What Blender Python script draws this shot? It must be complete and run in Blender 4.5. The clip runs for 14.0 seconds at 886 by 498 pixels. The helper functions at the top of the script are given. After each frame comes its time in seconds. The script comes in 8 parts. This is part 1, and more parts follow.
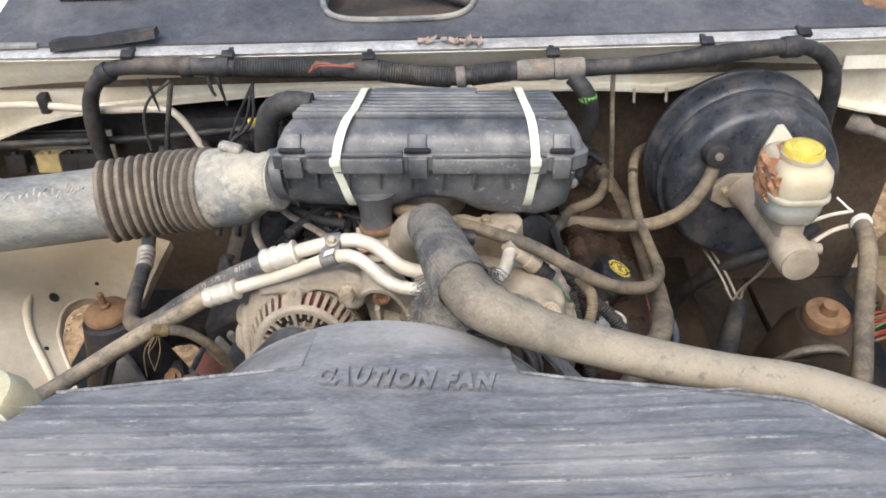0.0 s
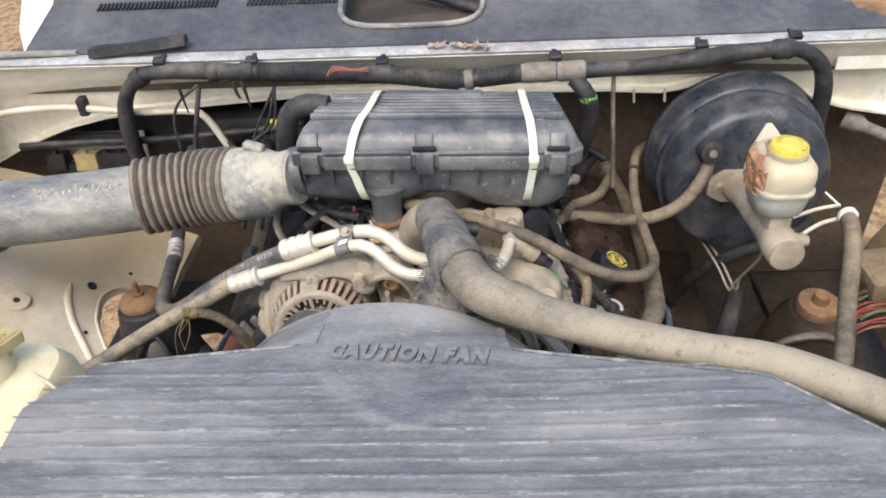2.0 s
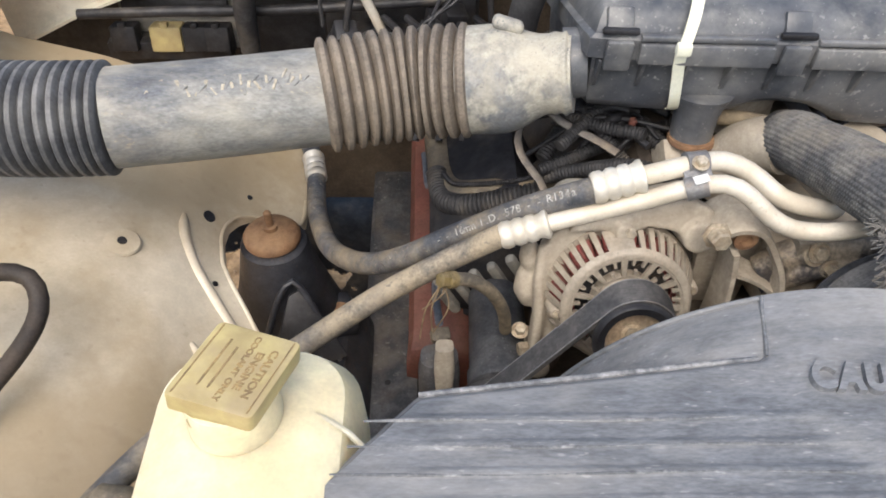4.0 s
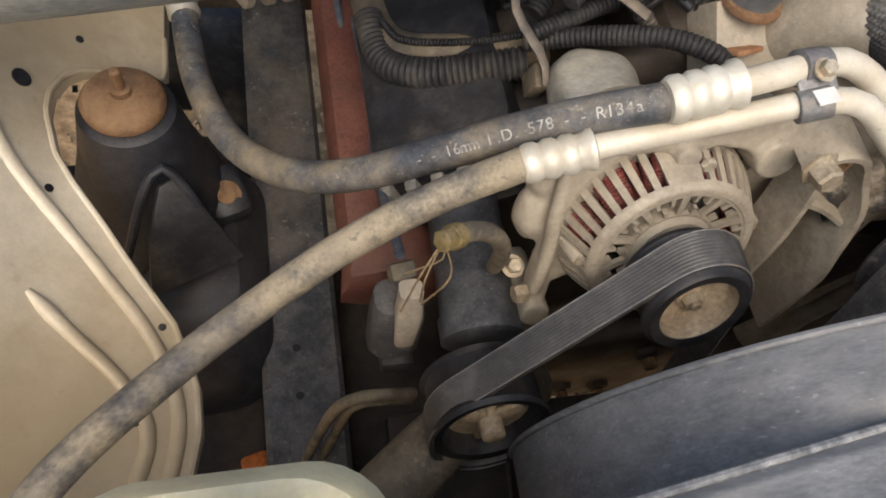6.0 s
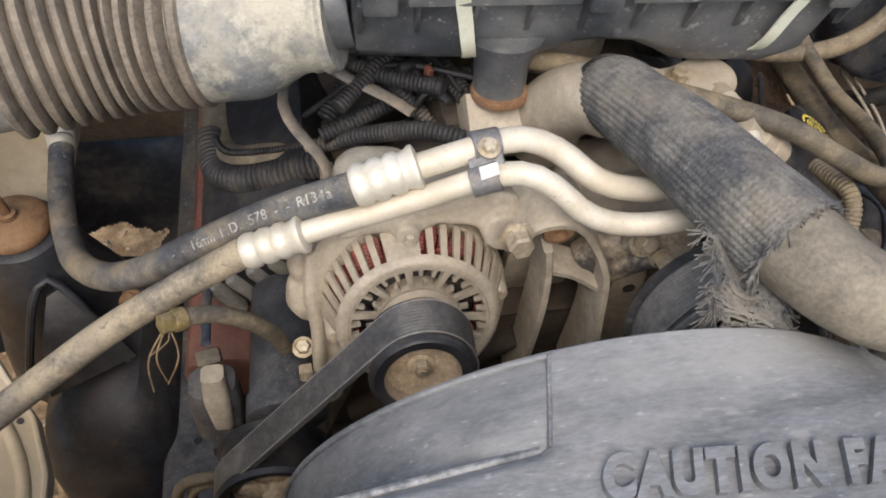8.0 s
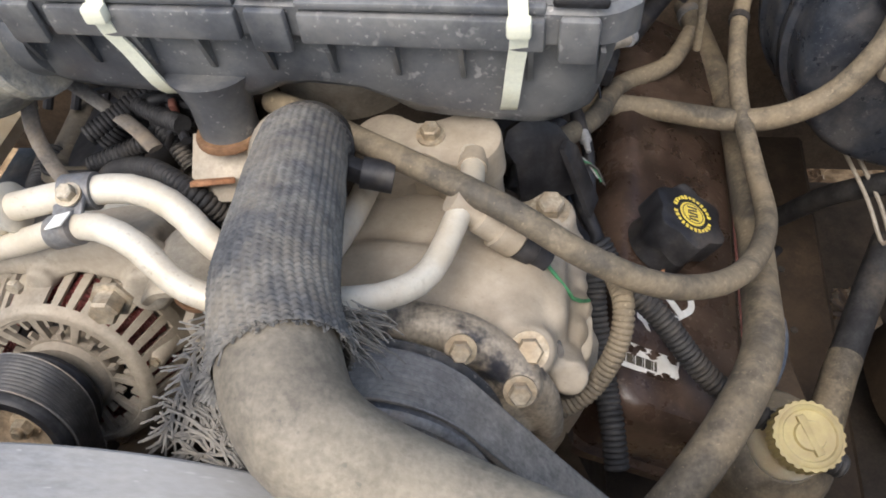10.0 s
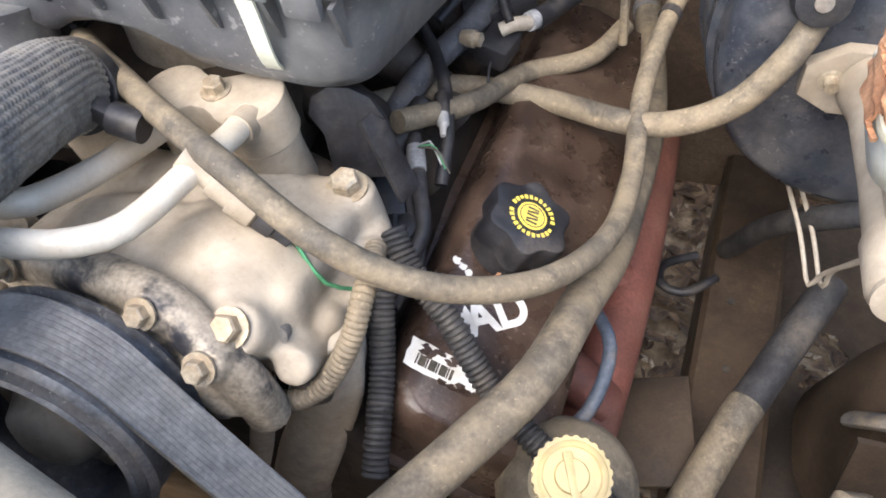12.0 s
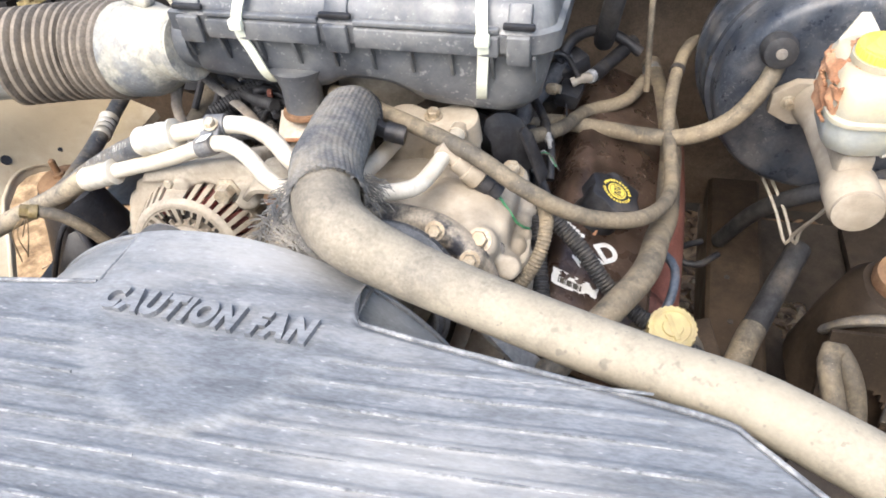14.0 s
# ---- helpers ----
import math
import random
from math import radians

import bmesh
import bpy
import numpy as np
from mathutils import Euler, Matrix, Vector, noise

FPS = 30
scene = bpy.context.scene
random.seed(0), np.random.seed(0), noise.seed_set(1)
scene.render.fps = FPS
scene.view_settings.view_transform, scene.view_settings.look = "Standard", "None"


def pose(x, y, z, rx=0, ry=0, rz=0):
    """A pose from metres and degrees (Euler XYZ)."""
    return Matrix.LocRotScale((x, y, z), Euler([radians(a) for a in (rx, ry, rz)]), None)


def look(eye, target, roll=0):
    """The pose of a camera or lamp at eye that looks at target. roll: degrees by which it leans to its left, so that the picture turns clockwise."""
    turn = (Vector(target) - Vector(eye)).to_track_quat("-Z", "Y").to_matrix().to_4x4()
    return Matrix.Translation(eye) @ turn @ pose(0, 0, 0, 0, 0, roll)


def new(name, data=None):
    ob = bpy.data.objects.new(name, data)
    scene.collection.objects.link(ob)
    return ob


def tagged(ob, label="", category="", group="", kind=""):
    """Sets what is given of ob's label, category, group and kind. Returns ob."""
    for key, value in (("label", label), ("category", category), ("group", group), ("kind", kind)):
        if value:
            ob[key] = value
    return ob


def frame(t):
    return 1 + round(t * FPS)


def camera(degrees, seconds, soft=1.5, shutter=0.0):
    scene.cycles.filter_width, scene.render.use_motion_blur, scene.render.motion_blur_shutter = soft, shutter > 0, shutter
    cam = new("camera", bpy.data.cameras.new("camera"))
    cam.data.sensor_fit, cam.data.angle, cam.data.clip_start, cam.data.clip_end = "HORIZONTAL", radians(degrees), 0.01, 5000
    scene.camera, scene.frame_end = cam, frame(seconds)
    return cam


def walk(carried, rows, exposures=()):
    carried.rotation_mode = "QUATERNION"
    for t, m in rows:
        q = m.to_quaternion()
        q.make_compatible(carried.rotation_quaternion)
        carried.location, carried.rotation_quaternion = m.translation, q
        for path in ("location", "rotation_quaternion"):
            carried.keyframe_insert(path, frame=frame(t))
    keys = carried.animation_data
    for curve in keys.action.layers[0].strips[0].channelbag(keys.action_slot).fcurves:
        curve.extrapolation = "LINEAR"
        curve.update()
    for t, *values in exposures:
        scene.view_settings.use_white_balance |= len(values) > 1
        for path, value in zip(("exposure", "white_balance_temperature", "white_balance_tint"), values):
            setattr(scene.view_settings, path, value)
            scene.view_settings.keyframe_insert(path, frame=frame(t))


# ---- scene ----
# camera and its walk
cam = camera(61.7, 14.0, soft=1.8)
METRES, EYE, TILT, LEAN, TURN = 2.1, 1.70, -38.0, 1.5, 0.0
ROWS = [
    (0.0, 0.0, 0.0, 0.0, -0.0, 0.0, -0.0),
    (0.5, -0.0003, -0.0028, -0.0014, 0.32, -0.12, -0.19),
    (1.0, 0.0029, -0.0176, -0.0109, 0.61, -0.5, -0.46),
    (1.5, 0.0024, -0.0346, -0.0154, 1.79, -0.72, 0.66),
    (2.0, 0.0115, -0.0354, -0.0051, 1.81, -0.1, -0.05),
    (2.5, -0.0181, -0.0007, 0.0008, 1.85, -0.81, -0.98),
    (3.0, -0.0915, 0.0418, 0.0105, 1.06, -1.03, 0.77),
    (3.5, -0.142, 0.0779, 0.0095, 0.26, -3.77, -0.42),
    (6.0, -0.2143, 0.2394, 0.0376, -15.07, -25.26, -4.37),
    (6.5, -0.2114, 0.2383, 0.0405, -15.45, -25.92, -4.45),
    (7.0, -0.1961, 0.2241, 0.0422, -13.23, -21.84, -2.65),
    (7.5, -0.1563, 0.21, 0.0397, -11.97, -18.68, -0.56),
    (8.0, -0.1108, 0.1931, 0.0418, -9.97, -17.5, 1.48),
    (8.5, -0.0745, 0.1909, 0.0424, -6.24, -15.98, -0.69),
    (9.0, -0.0193, 0.1974, 0.0393, -0.62, -14.46, -2.5),
    (11.5, 0.1209, 0.2641, 0.0501, 11.62, -16.18, -3.11),
    (12.0, 0.1481, 0.2618, 0.0423, 15.12, -16.36, -7.29),
    (12.5, 0.1523, 0.2522, 0.0395, 16.29, -14.62, -9.23),
    (13.0, 0.1464, 0.2287, 0.0367, 16.51, -12.67, -8.48),
    (13.5, 0.136, 0.1836, 0.0334, 15.01, -10.85, -8.35),
    (14.0, 0.0992, 0.1001, 0.0102, 10.52, -9.05, -4.99),
]
EXPOSURES = [(0.0, 0.75, 6300, 10), (3.5, 0.75, 6300, 10), (6.0, 0.44, 6800, 10), (7.0, 0.42, 6750, 10), (7.5, 0.6, 6600, 10), (9.0, 0.45, 6350, 10), (11.5, 1.5, 6150, 11), (12.5, 1.8, 6100, 12), (13.3, 2.02, 6150, 11), (14.0, 1.5, 6200, 10)]
walk(cam, [(t, pose(0, 0, EYE, TILT, LEAN, TURN) @ pose(METRES * x, METRES * y, METRES * z, 90 + pitch, roll, yaw)) for t, x, y, z, yaw, pitch, roll in ROWS], EXPOSURES)

# ---- world and sun ----
SUN_ELEVATION, SUN_AZIMUTH = 57.0, 197.0   # degrees; azimuth clockwise from +y
world = bpy.data.worlds.new("world")
scene.world = world
world.use_nodes = True
wn = world.node_tree.nodes
sky = wn.new("ShaderNodeTexSky")
sky.sky_type, sky.sun_disc = "NISHITA", False
sky.sun_elevation, sky.sun_rotation = radians(SUN_ELEVATION), radians(SUN_AZIMUTH)
sky.dust_density, sky.air_density, sky.ozone_density = 4.0, 1.2, 0.6
wn["Background"].inputs["Strength"].default_value = 0.15
world.node_tree.links.new(sky.outputs[0], wn["Background"].inputs["Color"])
sun = new("sun", bpy.data.lights.new("sun", "SUN"))
sun.data.energy, sun.data.angle, sun.data.color = 1.7, radians(55), (1.0, 0.95, 0.88)
_e, _a = radians(SUN_ELEVATION), radians(SUN_AZIMUTH)
sun.matrix_world = look(Vector((math.sin(_a) * math.cos(_e), math.cos(_a) * math.cos(_e), math.sin(_e))) * 10, (0, 0, 0))


# ---- materials ----
def material(name, c1, c2, scale=25.0, rough=0.6, metal=0.0, bump=0.25, dust=0.0, fine=350.0, dust_colour=(0.36, 0.28, 0.19), split=(0.4, 0.62), spec=0.4, coat=0.0, topside=0.7, stretch=None, scuff=0.0, scuff_colour=(0.4, 0.39, 0.37), grainy=(0.76, 1.18), mottled=(0.74, 1.2)):
    """Two colours in patches, a fine grain, dust that gathers on upward faces, and relief."""
    m = bpy.data.materials.new(name)
    m.use_nodes = True
    n, k = m.node_tree.nodes, m.node_tree.links
    b = n["Principled BSDF"]
    tc = n.new("ShaderNodeTexCoord")

    where = tc.outputs["Object"]
    if stretch:
        mp = n.new("ShaderNodeMapping")
        mp.inputs["Scale"].default_value = stretch
        mp.inputs["Rotation"].default_value = (0, 0, radians(12))
        k.new(where, mp.inputs["Vector"])
        where = mp.outputs["Vector"]

    def noise_at(s, detail=5.0, r=0.6):
        t = n.new("ShaderNodeTexNoise")
        t.inputs["Scale"].default_value, t.inputs["Detail"].default_value, t.inputs["Roughness"].default_value = s, detail, r
        k.new(where, t.inputs["Vector"])
        return t.outputs["Fac"]

    def ramp(fac, lo, hi, a=0.0, z=1.0):
        r = n.new("ShaderNodeMapRange")
        r.inputs["From Min"].default_value, r.inputs["From Max"].default_value = lo, hi
        r.inputs["To Min"].default_value, r.inputs["To Max"].default_value = a, z
        r.interpolation_type = "SMOOTHSTEP"
        k.new(fac, r.inputs["Value"])
        return r.outputs["Result"]

    def calc(op, a, c):
        q = n.new("ShaderNodeMath")
        q.operation = op
        for s, v in zip(q.inputs, (a, c)):
            if isinstance(v, float):
                s.default_value = v
            else:
                k.new(v, s)
        return q.outputs[0]

    def blend(fac, a, c, mode="MIX"):
        x = n.new("ShaderNodeMix")
        x.data_type, x.blend_type = "RGBA", mode
        for s, v in ((x.inputs["Factor"], fac), (x.inputs["A"], a), (x.inputs["B"], c)):
            if isinstance(v, tuple):
                s.default_value = (*v, 1)
            elif isinstance(v, float):
                s.default_value = v
            else:
                k.new(v, s)
        return x.outputs["Result"]

    grain = noise_at(fine, 3.0)
    colour = blend(ramp(noise_at(scale), *split), c1, c2)
    g = ramp(grain, 0.25, 0.75, *grainy)
    cg = n.new("ShaderNodeCombineColor")
    for s in cg.inputs[:3]:
        k.new(g, s)
    colour = blend(1.0, colour, cg.outputs[0], "MULTIPLY")
    mottle = ramp(noise_at(max(60.0, scale * 4), 6.0, 0.7), 0.3, 0.7, *mottled)
    cm = n.new("ShaderNodeCombineColor")
    for s in cm.inputs[:3]:
        k.new(mottle, s)
    colour = blend(1.0, colour, cm.outputs[0], "MULTIPLY")
    r = ramp(noise_at(scale * 2.3), 0.3, 0.7, rough - 0.08, rough + 0.1)
    if dust > 0:
        geo = n.new("ShaderNodeNewGeometry")
        sep = n.new("ShaderNodeSeparateXYZ")
        k.new(geo.outputs["Normal"], sep.inputs[0])
        up = ramp(sep.outputs["Z"], -0.2, 0.9, 1.0 - topside, 1.0)
        patch = ramp(noise_at(scale * 0.7, 8.0, 0.7), 0.55 - 0.4 * dust, 0.85 - 0.35 * dust)
        fac = calc("MULTIPLY", calc("MULTIPLY", up, patch), min(1.0, 0.35 + dust * 0.7))
        colour = blend(fac, colour, dust_colour)
        r = calc("ADD", r, calc("MULTIPLY", fac, 0.25))
    if scuff > 0:
        marks = calc("MULTIPLY", ramp(noise_at(scale * 9, 2.0), 0.60, 0.70), ramp(noise_at(scale * 0.9, 3.0), 0.45, 0.65))
        colour = blend(calc("MULTIPLY", marks, scuff), colour, scuff_colour)
        specks = ramp(noise_at(scale * 24, 1.0), 0.70, 0.76)
        colour = blend(calc("MULTIPLY", specks, scuff * 0.8), colour, scuff_colour)
    k.new(colour, b.inputs["Base Color"])
    k.new(r, b.inputs["Roughness"])
    b.inputs["Metallic"].default_value = metal
    b.inputs["Specular IOR Level"].default_value = spec
    b.inputs["Coat Weight"].default_value = coat
    if bump:
        u = n.new("ShaderNodeBump")
        u.inputs["Strength"].default_value, u.inputs["Distance"].default_value = bump, 0.0015
        mixed = calc("ADD", calc("MULTIPLY", grain, 0.5), noise_at(scale * 3))
        k.new(mixed, u.inputs["Height"])
        k.new(u.outputs[0], b.inputs["Normal"])
    return m


TAN = (0.36, 0.28, 0.19)
M_SHROUD = material("weathered grey-black plastic", (0.10, 0.107, 0.118), (0.165, 0.17, 0.178), 10, 0.46, dust=0.4, dust_colour=(0.33, 0.32, 0.30), bump=0.12, split=(0.3, 0.75), stretch=(0.45, 1.6, 1.0), scuff=0.4)
M_RIB = material("shroud plastic worn pale", (0.13, 0.135, 0.142), (0.25, 0.25, 0.248), 30, 0.55, dust=0.2, dust_colour=(0.30, 0.295, 0.28), bump=0.1, split=(0.46, 0.62), spec=0.3)
M_AIRBOX = material("black airbox plastic", (0.043, 0.048, 0.058), (0.088, 0.093, 0.103), 14, 0.36, dust=0.40, dust_colour=(0.33, 0.32, 0.29), bump=0.12, topside=0.45, scuff=0.55, spec=0.5, grainy=(0.95, 1.04), mottled=(0.90, 1.06))
M_BLACK = material("black plastic", (0.012, 0.012, 0.014), (0.025, 0.025, 0.028), 20, 0.5, dust=0.2, dust_colour=(0.2, 0.165, 0.125), bump=0.15)
M_RUBBER = material("dusty black rubber", (0.02, 0.02, 0.022), (0.042, 0.041, 0.041), 18, 0.62, dust=0.22, dust_colour=(0.26, 0.21, 0.15), bump=0.2)
M_RUBBER_TAN = material("rubber under tan dust", (0.085, 0.074, 0.058), (0.17, 0.138, 0.094), 19, 0.66, dust=0.42, dust_colour=(0.28, 0.22, 0.138), bump=0.25, topside=0.4, scuff=0.55, scuff_colour=(0.37, 0.295, 0.195))
M_ACHOSE = material("grey-black hose rubber with dried mud", (0.048, 0.053, 0.063), (0.090, 0.094, 0.101), 24, 0.5, dust=0.42, dust_colour=(0.34, 0.27, 0.17), bump=0.25, topside=0.2, scuff=0.7, scuff_colour=(0.42, 0.35, 0.25))
M_ACHOSE_DUSTY = material("hose rubber thick with dried mud", (0.075, 0.076, 0.08), (0.24, 0.20, 0.14), 22, 0.6, dust=0.55, dust_colour=(0.38, 0.31, 0.21), bump=0.25, topside=0.2, scuff=0.6, scuff_colour=(0.07, 0.07, 0.072))
M_DISH = material("tan dust in the pulley", (0.46, 0.37, 0.26), (0.34, 0.26, 0.175), 30, 0.7, bump=0.2)
M_RADHOSE = material("radiator hose rubber under dried mud", (0.14, 0.122, 0.096), (0.23, 0.20, 0.152), 9, 0.62, dust=0.5, dust_colour=(0.33, 0.285, 0.21), bump=0.25, topside=0.3, scuff=0.45, scuff_colour=(0.085, 0.08, 0.07), split=(0.36, 0.6))
M_BELT = material("black ribbed belt rubber", (0.038, 0.037, 0.036), (0.060, 0.057, 0.054), 25, 0.42, dust=0.25, dust_colour=(0.17, 0.15, 0.13), bump=0.06, spec=0.45)
# lighter copy of the belt rubber; sky reflection is put into its base grey
M_BELT_LIT = material("dusty ribbed belt rubber greyed for sky reflection", (0.13, 0.125, 0.12), (0.185, 0.178, 0.165), 25, 0.48, dust=0.35, dust_colour=(0.25, 0.23, 0.20), bump=0.06, spec=0.45)
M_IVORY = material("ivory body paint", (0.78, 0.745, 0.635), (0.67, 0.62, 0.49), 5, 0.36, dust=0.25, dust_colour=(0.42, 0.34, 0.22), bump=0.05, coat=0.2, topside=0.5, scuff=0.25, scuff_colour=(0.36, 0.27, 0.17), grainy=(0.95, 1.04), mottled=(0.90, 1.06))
M_FENDER = material("ivory paint under dust", (0.62, 0.56, 0.44), (0.40, 0.33, 0.22), 3.2, 0.40, dust=0.6, dust_colour=(0.35, 0.27, 0.165), bump=0.06, coat=0.35, topside=0.5, scuff=0.25, scuff_colour=(0.25, 0.18, 0.11), grainy=(0.95, 1.04), mottled=(0.90, 1.06))
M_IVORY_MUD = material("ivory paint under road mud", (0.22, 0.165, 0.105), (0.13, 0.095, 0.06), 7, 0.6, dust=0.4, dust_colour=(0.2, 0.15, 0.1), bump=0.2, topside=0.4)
M_ALU = material("dusty bare aluminium tube", (0.64, 0.595, 0.50), (0.52, 0.465, 0.37), 24, 0.45, 0.12, bump=0.12, dust=0.4, dust_colour=(0.40, 0.33, 0.23), scuff=0.4, scuff_colour=(0.30, 0.24, 0.16), grainy=(0.95, 1.04), mottled=(0.90, 1.06))
M_CRIMP = material("crimped aluminium ferrule", (0.66, 0.62, 0.53), (0.54, 0.48, 0.37), 40, 0.42, 0.3, bump=0.1, grainy=(0.95, 1.04), mottled=(0.90, 1.06))
M_CAST = material("cast aluminium under tan dust", (0.40, 0.355, 0.285), (0.27, 0.23, 0.18), 14, 0.55, 0.15, bump=0.2, dust=0.5, dust_colour=(0.43, 0.37, 0.285), topside=0.5, scuff=0.4, scuff_colour=(0.17, 0.135, 0.10), grainy=(0.88, 1.08))
M_CAST_LIGHT = material("pale cast aluminium with dust", (0.39, 0.335, 0.26), (0.25, 0.205, 0.15), 11, 0.6, 0.0, bump=0.22, dust=0.4, dust_colour=(0.38, 0.32, 0.235), topside=0.4, scuff=0.4, scuff_colour=(0.20, 0.16, 0.12), grainy=(0.92, 1.06), mottled=(0.86, 1.08))
M_BOLT = material("zinc bolt", (0.50, 0.44, 0.34), (0.36, 0.29, 0.20), 60, 0.5, 0.5, bump=0.15, dust=0.4)
M_COPPER = material("red copper winding", (0.27, 0.06, 0.054), (0.17, 0.04, 0.036), 60, 0.55, 0.1, bump=0.1, dust=0.45, dust_colour=(0.22, 0.13, 0.1))
M_RED = material("red oxide primer steel", (0.17, 0.062, 0.044), (0.105, 0.038, 0.029), 16, 0.6, bump=0.45, dust=0.4, dust_colour=(0.19, 0.105, 0.072), scuff=0.8, scuff_colour=(0.055, 0.022, 0.018))
M_BROWN = material("oily brown painted steel", (0.032, 0.020, 0.014), (0.07, 0.045, 0.032), 20, 0.3, bump=0.25, dust=0.2, dust_colour=(0.14, 0.10, 0.07), topside=0.4, scuff=0.35, scuff_colour=(0.32, 0.26, 0.2), grainy=(0.95, 1.04), mottled=(0.90, 1.06))
M_ENGINE = material("grimy engine iron", (0.03, 0.024, 0.019), (0.052, 0.04, 0.03), 14, 0.65, 0.0, bump=0.4, dust=0.28, dust_colour=(0.115, 0.085, 0.06))
M_FIREWALL = material("dusty brown firewall mat", (0.078, 0.057, 0.041), (0.112, 0.083, 0.059), 8, 0.75, bump=0.3, dust=0.35, dust_colour=(0.19, 0.145, 0.095))
M_FRAME = material("black frame steel under dust", (0.05, 0.054, 0.062), (0.095, 0.097, 0.103), 16, 0.45, bump=0.35, dust=0.38, dust_colour=(0.19, 0.155, 0.12), scuff=0.6, scuff_colour=(0.3, 0.29, 0.27))
M_FRAME_BROWN = material("brown dusty frame steel", (0.027, 0.0185, 0.0115), (0.050, 0.034, 0.021), 9, 0.62, bump=0.3, dust=0.35, dust_colour=(0.085, 0.058, 0.036), scuff=0.3, scuff_colour=(0.13, 0.09, 0.06))
M_TOWER = material("black shock tower steel", (0.02, 0.022, 0.028), (0.04, 0.043, 0.052), 12, 0.42, bump=0.25, dust=0.3, dust_colour=(0.12, 0.09, 0.065), scuff=0.35, scuff_colour=(0.17, 0.11, 0.07))
M_RUST = material("rusty steel", (0.22, 0.12, 0.06), (0.15, 0.08, 0.045), 30, 0.75, bump=0.35, dust=0.5, dust_colour=(0.34, 0.22, 0.12))
M_BOOSTER = material("black booster steel with dust", (0.022, 0.027, 0.037), (0.045, 0.051, 0.062), 30, 0.32, bump=0.08, dust=0.32, dust_colour=(0.19, 0.17, 0.15), topside=0.3, scuff=0.5, scuff_colour=(0.22, 0.21, 0.2), grainy=(0.95, 1.04), mottled=(0.90, 1.06))
M_BOTTLE = material("milky ivory bottle plastic", (0.76, 0.68, 0.45), (0.65, 0.56, 0.36), 14, 0.38, bump=0.08, dust=0.22, dust_colour=(0.46, 0.37, 0.24), topside=0.4, grainy=(0.95, 1.04), mottled=(0.90, 1.06))
M_RESERVOIR = material("aged translucent nylon", (0.52, 0.46, 0.33), (0.40, 0.33, 0.22), 18, 0.42, bump=0.08, dust=0.3, dust_colour=(0.38, 0.29, 0.18), topside=0.4, grainy=(0.95, 1.04), mottled=(0.90, 1.06))
M_FLUID = material("nylon over fluid level", (0.46, 0.47, 0.43), (0.40, 0.39, 0.32), 14, 0.4, bump=0.06, grainy=(0.95, 1.04), mottled=(0.90, 1.06))
for _m in (M_RESERVOIR, M_FLUID, M_BOTTLE):
    _b = _m.node_tree.nodes["Principled BSDF"]
    _b.inputs["Subsurface Weight"].default_value, _b.inputs["Subsurface Scale"].default_value = 0.6, 0.05
    _b.inputs["Subsurface Radius"].default_value = (1.0, 0.85, 0.6)
M_MUD = material("flaking orange mud", (0.44, 0.24, 0.13), (0.30, 0.14, 0.07), 45, 0.9, bump=0.8)
M_YELLOW = material("yellow plastic cap", (0.72, 0.58, 0.09), (0.60, 0.46, 0.08), 30, 0.42, bump=0.08, dust=0.2, grainy=(0.95, 1.04), mottled=(0.90, 1.06))
M_MUSTARD = material("dirty mustard plastic", (0.17, 0.125, 0.05), (0.11, 0.085, 0.04), 60, 0.5, bump=0.1, dust=0.3)
M_YELLOW_PALE = material("faded yellow plastic cap", (0.46, 0.38, 0.17), (0.33, 0.26, 0.12), 40, 0.45, bump=0.08, dust=0.4, dust_colour=(0.34, 0.27, 0.17), grainy=(0.95, 1.04), mottled=(0.90, 1.06))
M_ZIP = material("off-white nylon cable tie", (0.74, 0.75, 0.62), (0.64, 0.63, 0.48), 30, 0.45, bump=0.05, grainy=(0.95, 1.04), mottled=(0.90, 1.06))
M_TAPE = material("grey cloth tape", (0.19, 0.175, 0.155), (0.12, 0.11, 0.10), 40, 0.75, bump=0.35, dust=0.3)
M_DUCT = material("grey duct plastic with dried mud", (0.22, 0.22, 0.205), (0.085, 0.093, 0.108), 12, 0.5, bump=0.15, dust=0.5, dust_colour=(0.46, 0.42, 0.33), topside=0.3, stretch=(0.6, 1.3, 1.3), scuff=0.5, scuff_colour=(0.42, 0.34, 0.22))
M_BELLOWS = material("brown-grey bellows rubber", (0.15, 0.125, 0.098), (0.21, 0.175, 0.135), 14, 0.66, bump=0.25, dust=0.35, dust_colour=(0.31, 0.25, 0.18), topside=0.4, scuff=0.7, scuff_colour=(0.045, 0.038, 0.03))
M_BELLOWS_GREY = material("grey dusty bellows rubber", (0.06, 0.061, 0.065), (0.10, 0.10, 0.104), 16, 0.55, bump=0.2, dust=0.4, dust_colour=(0.27, 0.26, 0.24), topside=0.4)
M_CUFF = material("grey plastic blotched with dried mud", (0.15, 0.16, 0.17), (0.30, 0.29, 0.25), 26, 0.5, bump=0.2, dust=0.55, dust_colour=(0.44, 0.40, 0.31), topside=0.3, scuff=0.9, scuff_colour=(0.09, 0.095, 0.10), split=(0.45, 0.55))
M_CRUST = material("dried pale mud", (0.40, 0.36, 0.28), (0.30, 0.27, 0.21), 40, 0.85, bump=0.4)
M_BRAID = material("frayed grey braided sleeve", (0.076, 0.077, 0.080), (0.14, 0.135, 0.125), 22, 0.85, bump=0.3, dust=0.35, dust_colour=(0.29, 0.25, 0.19), topside=0.4)
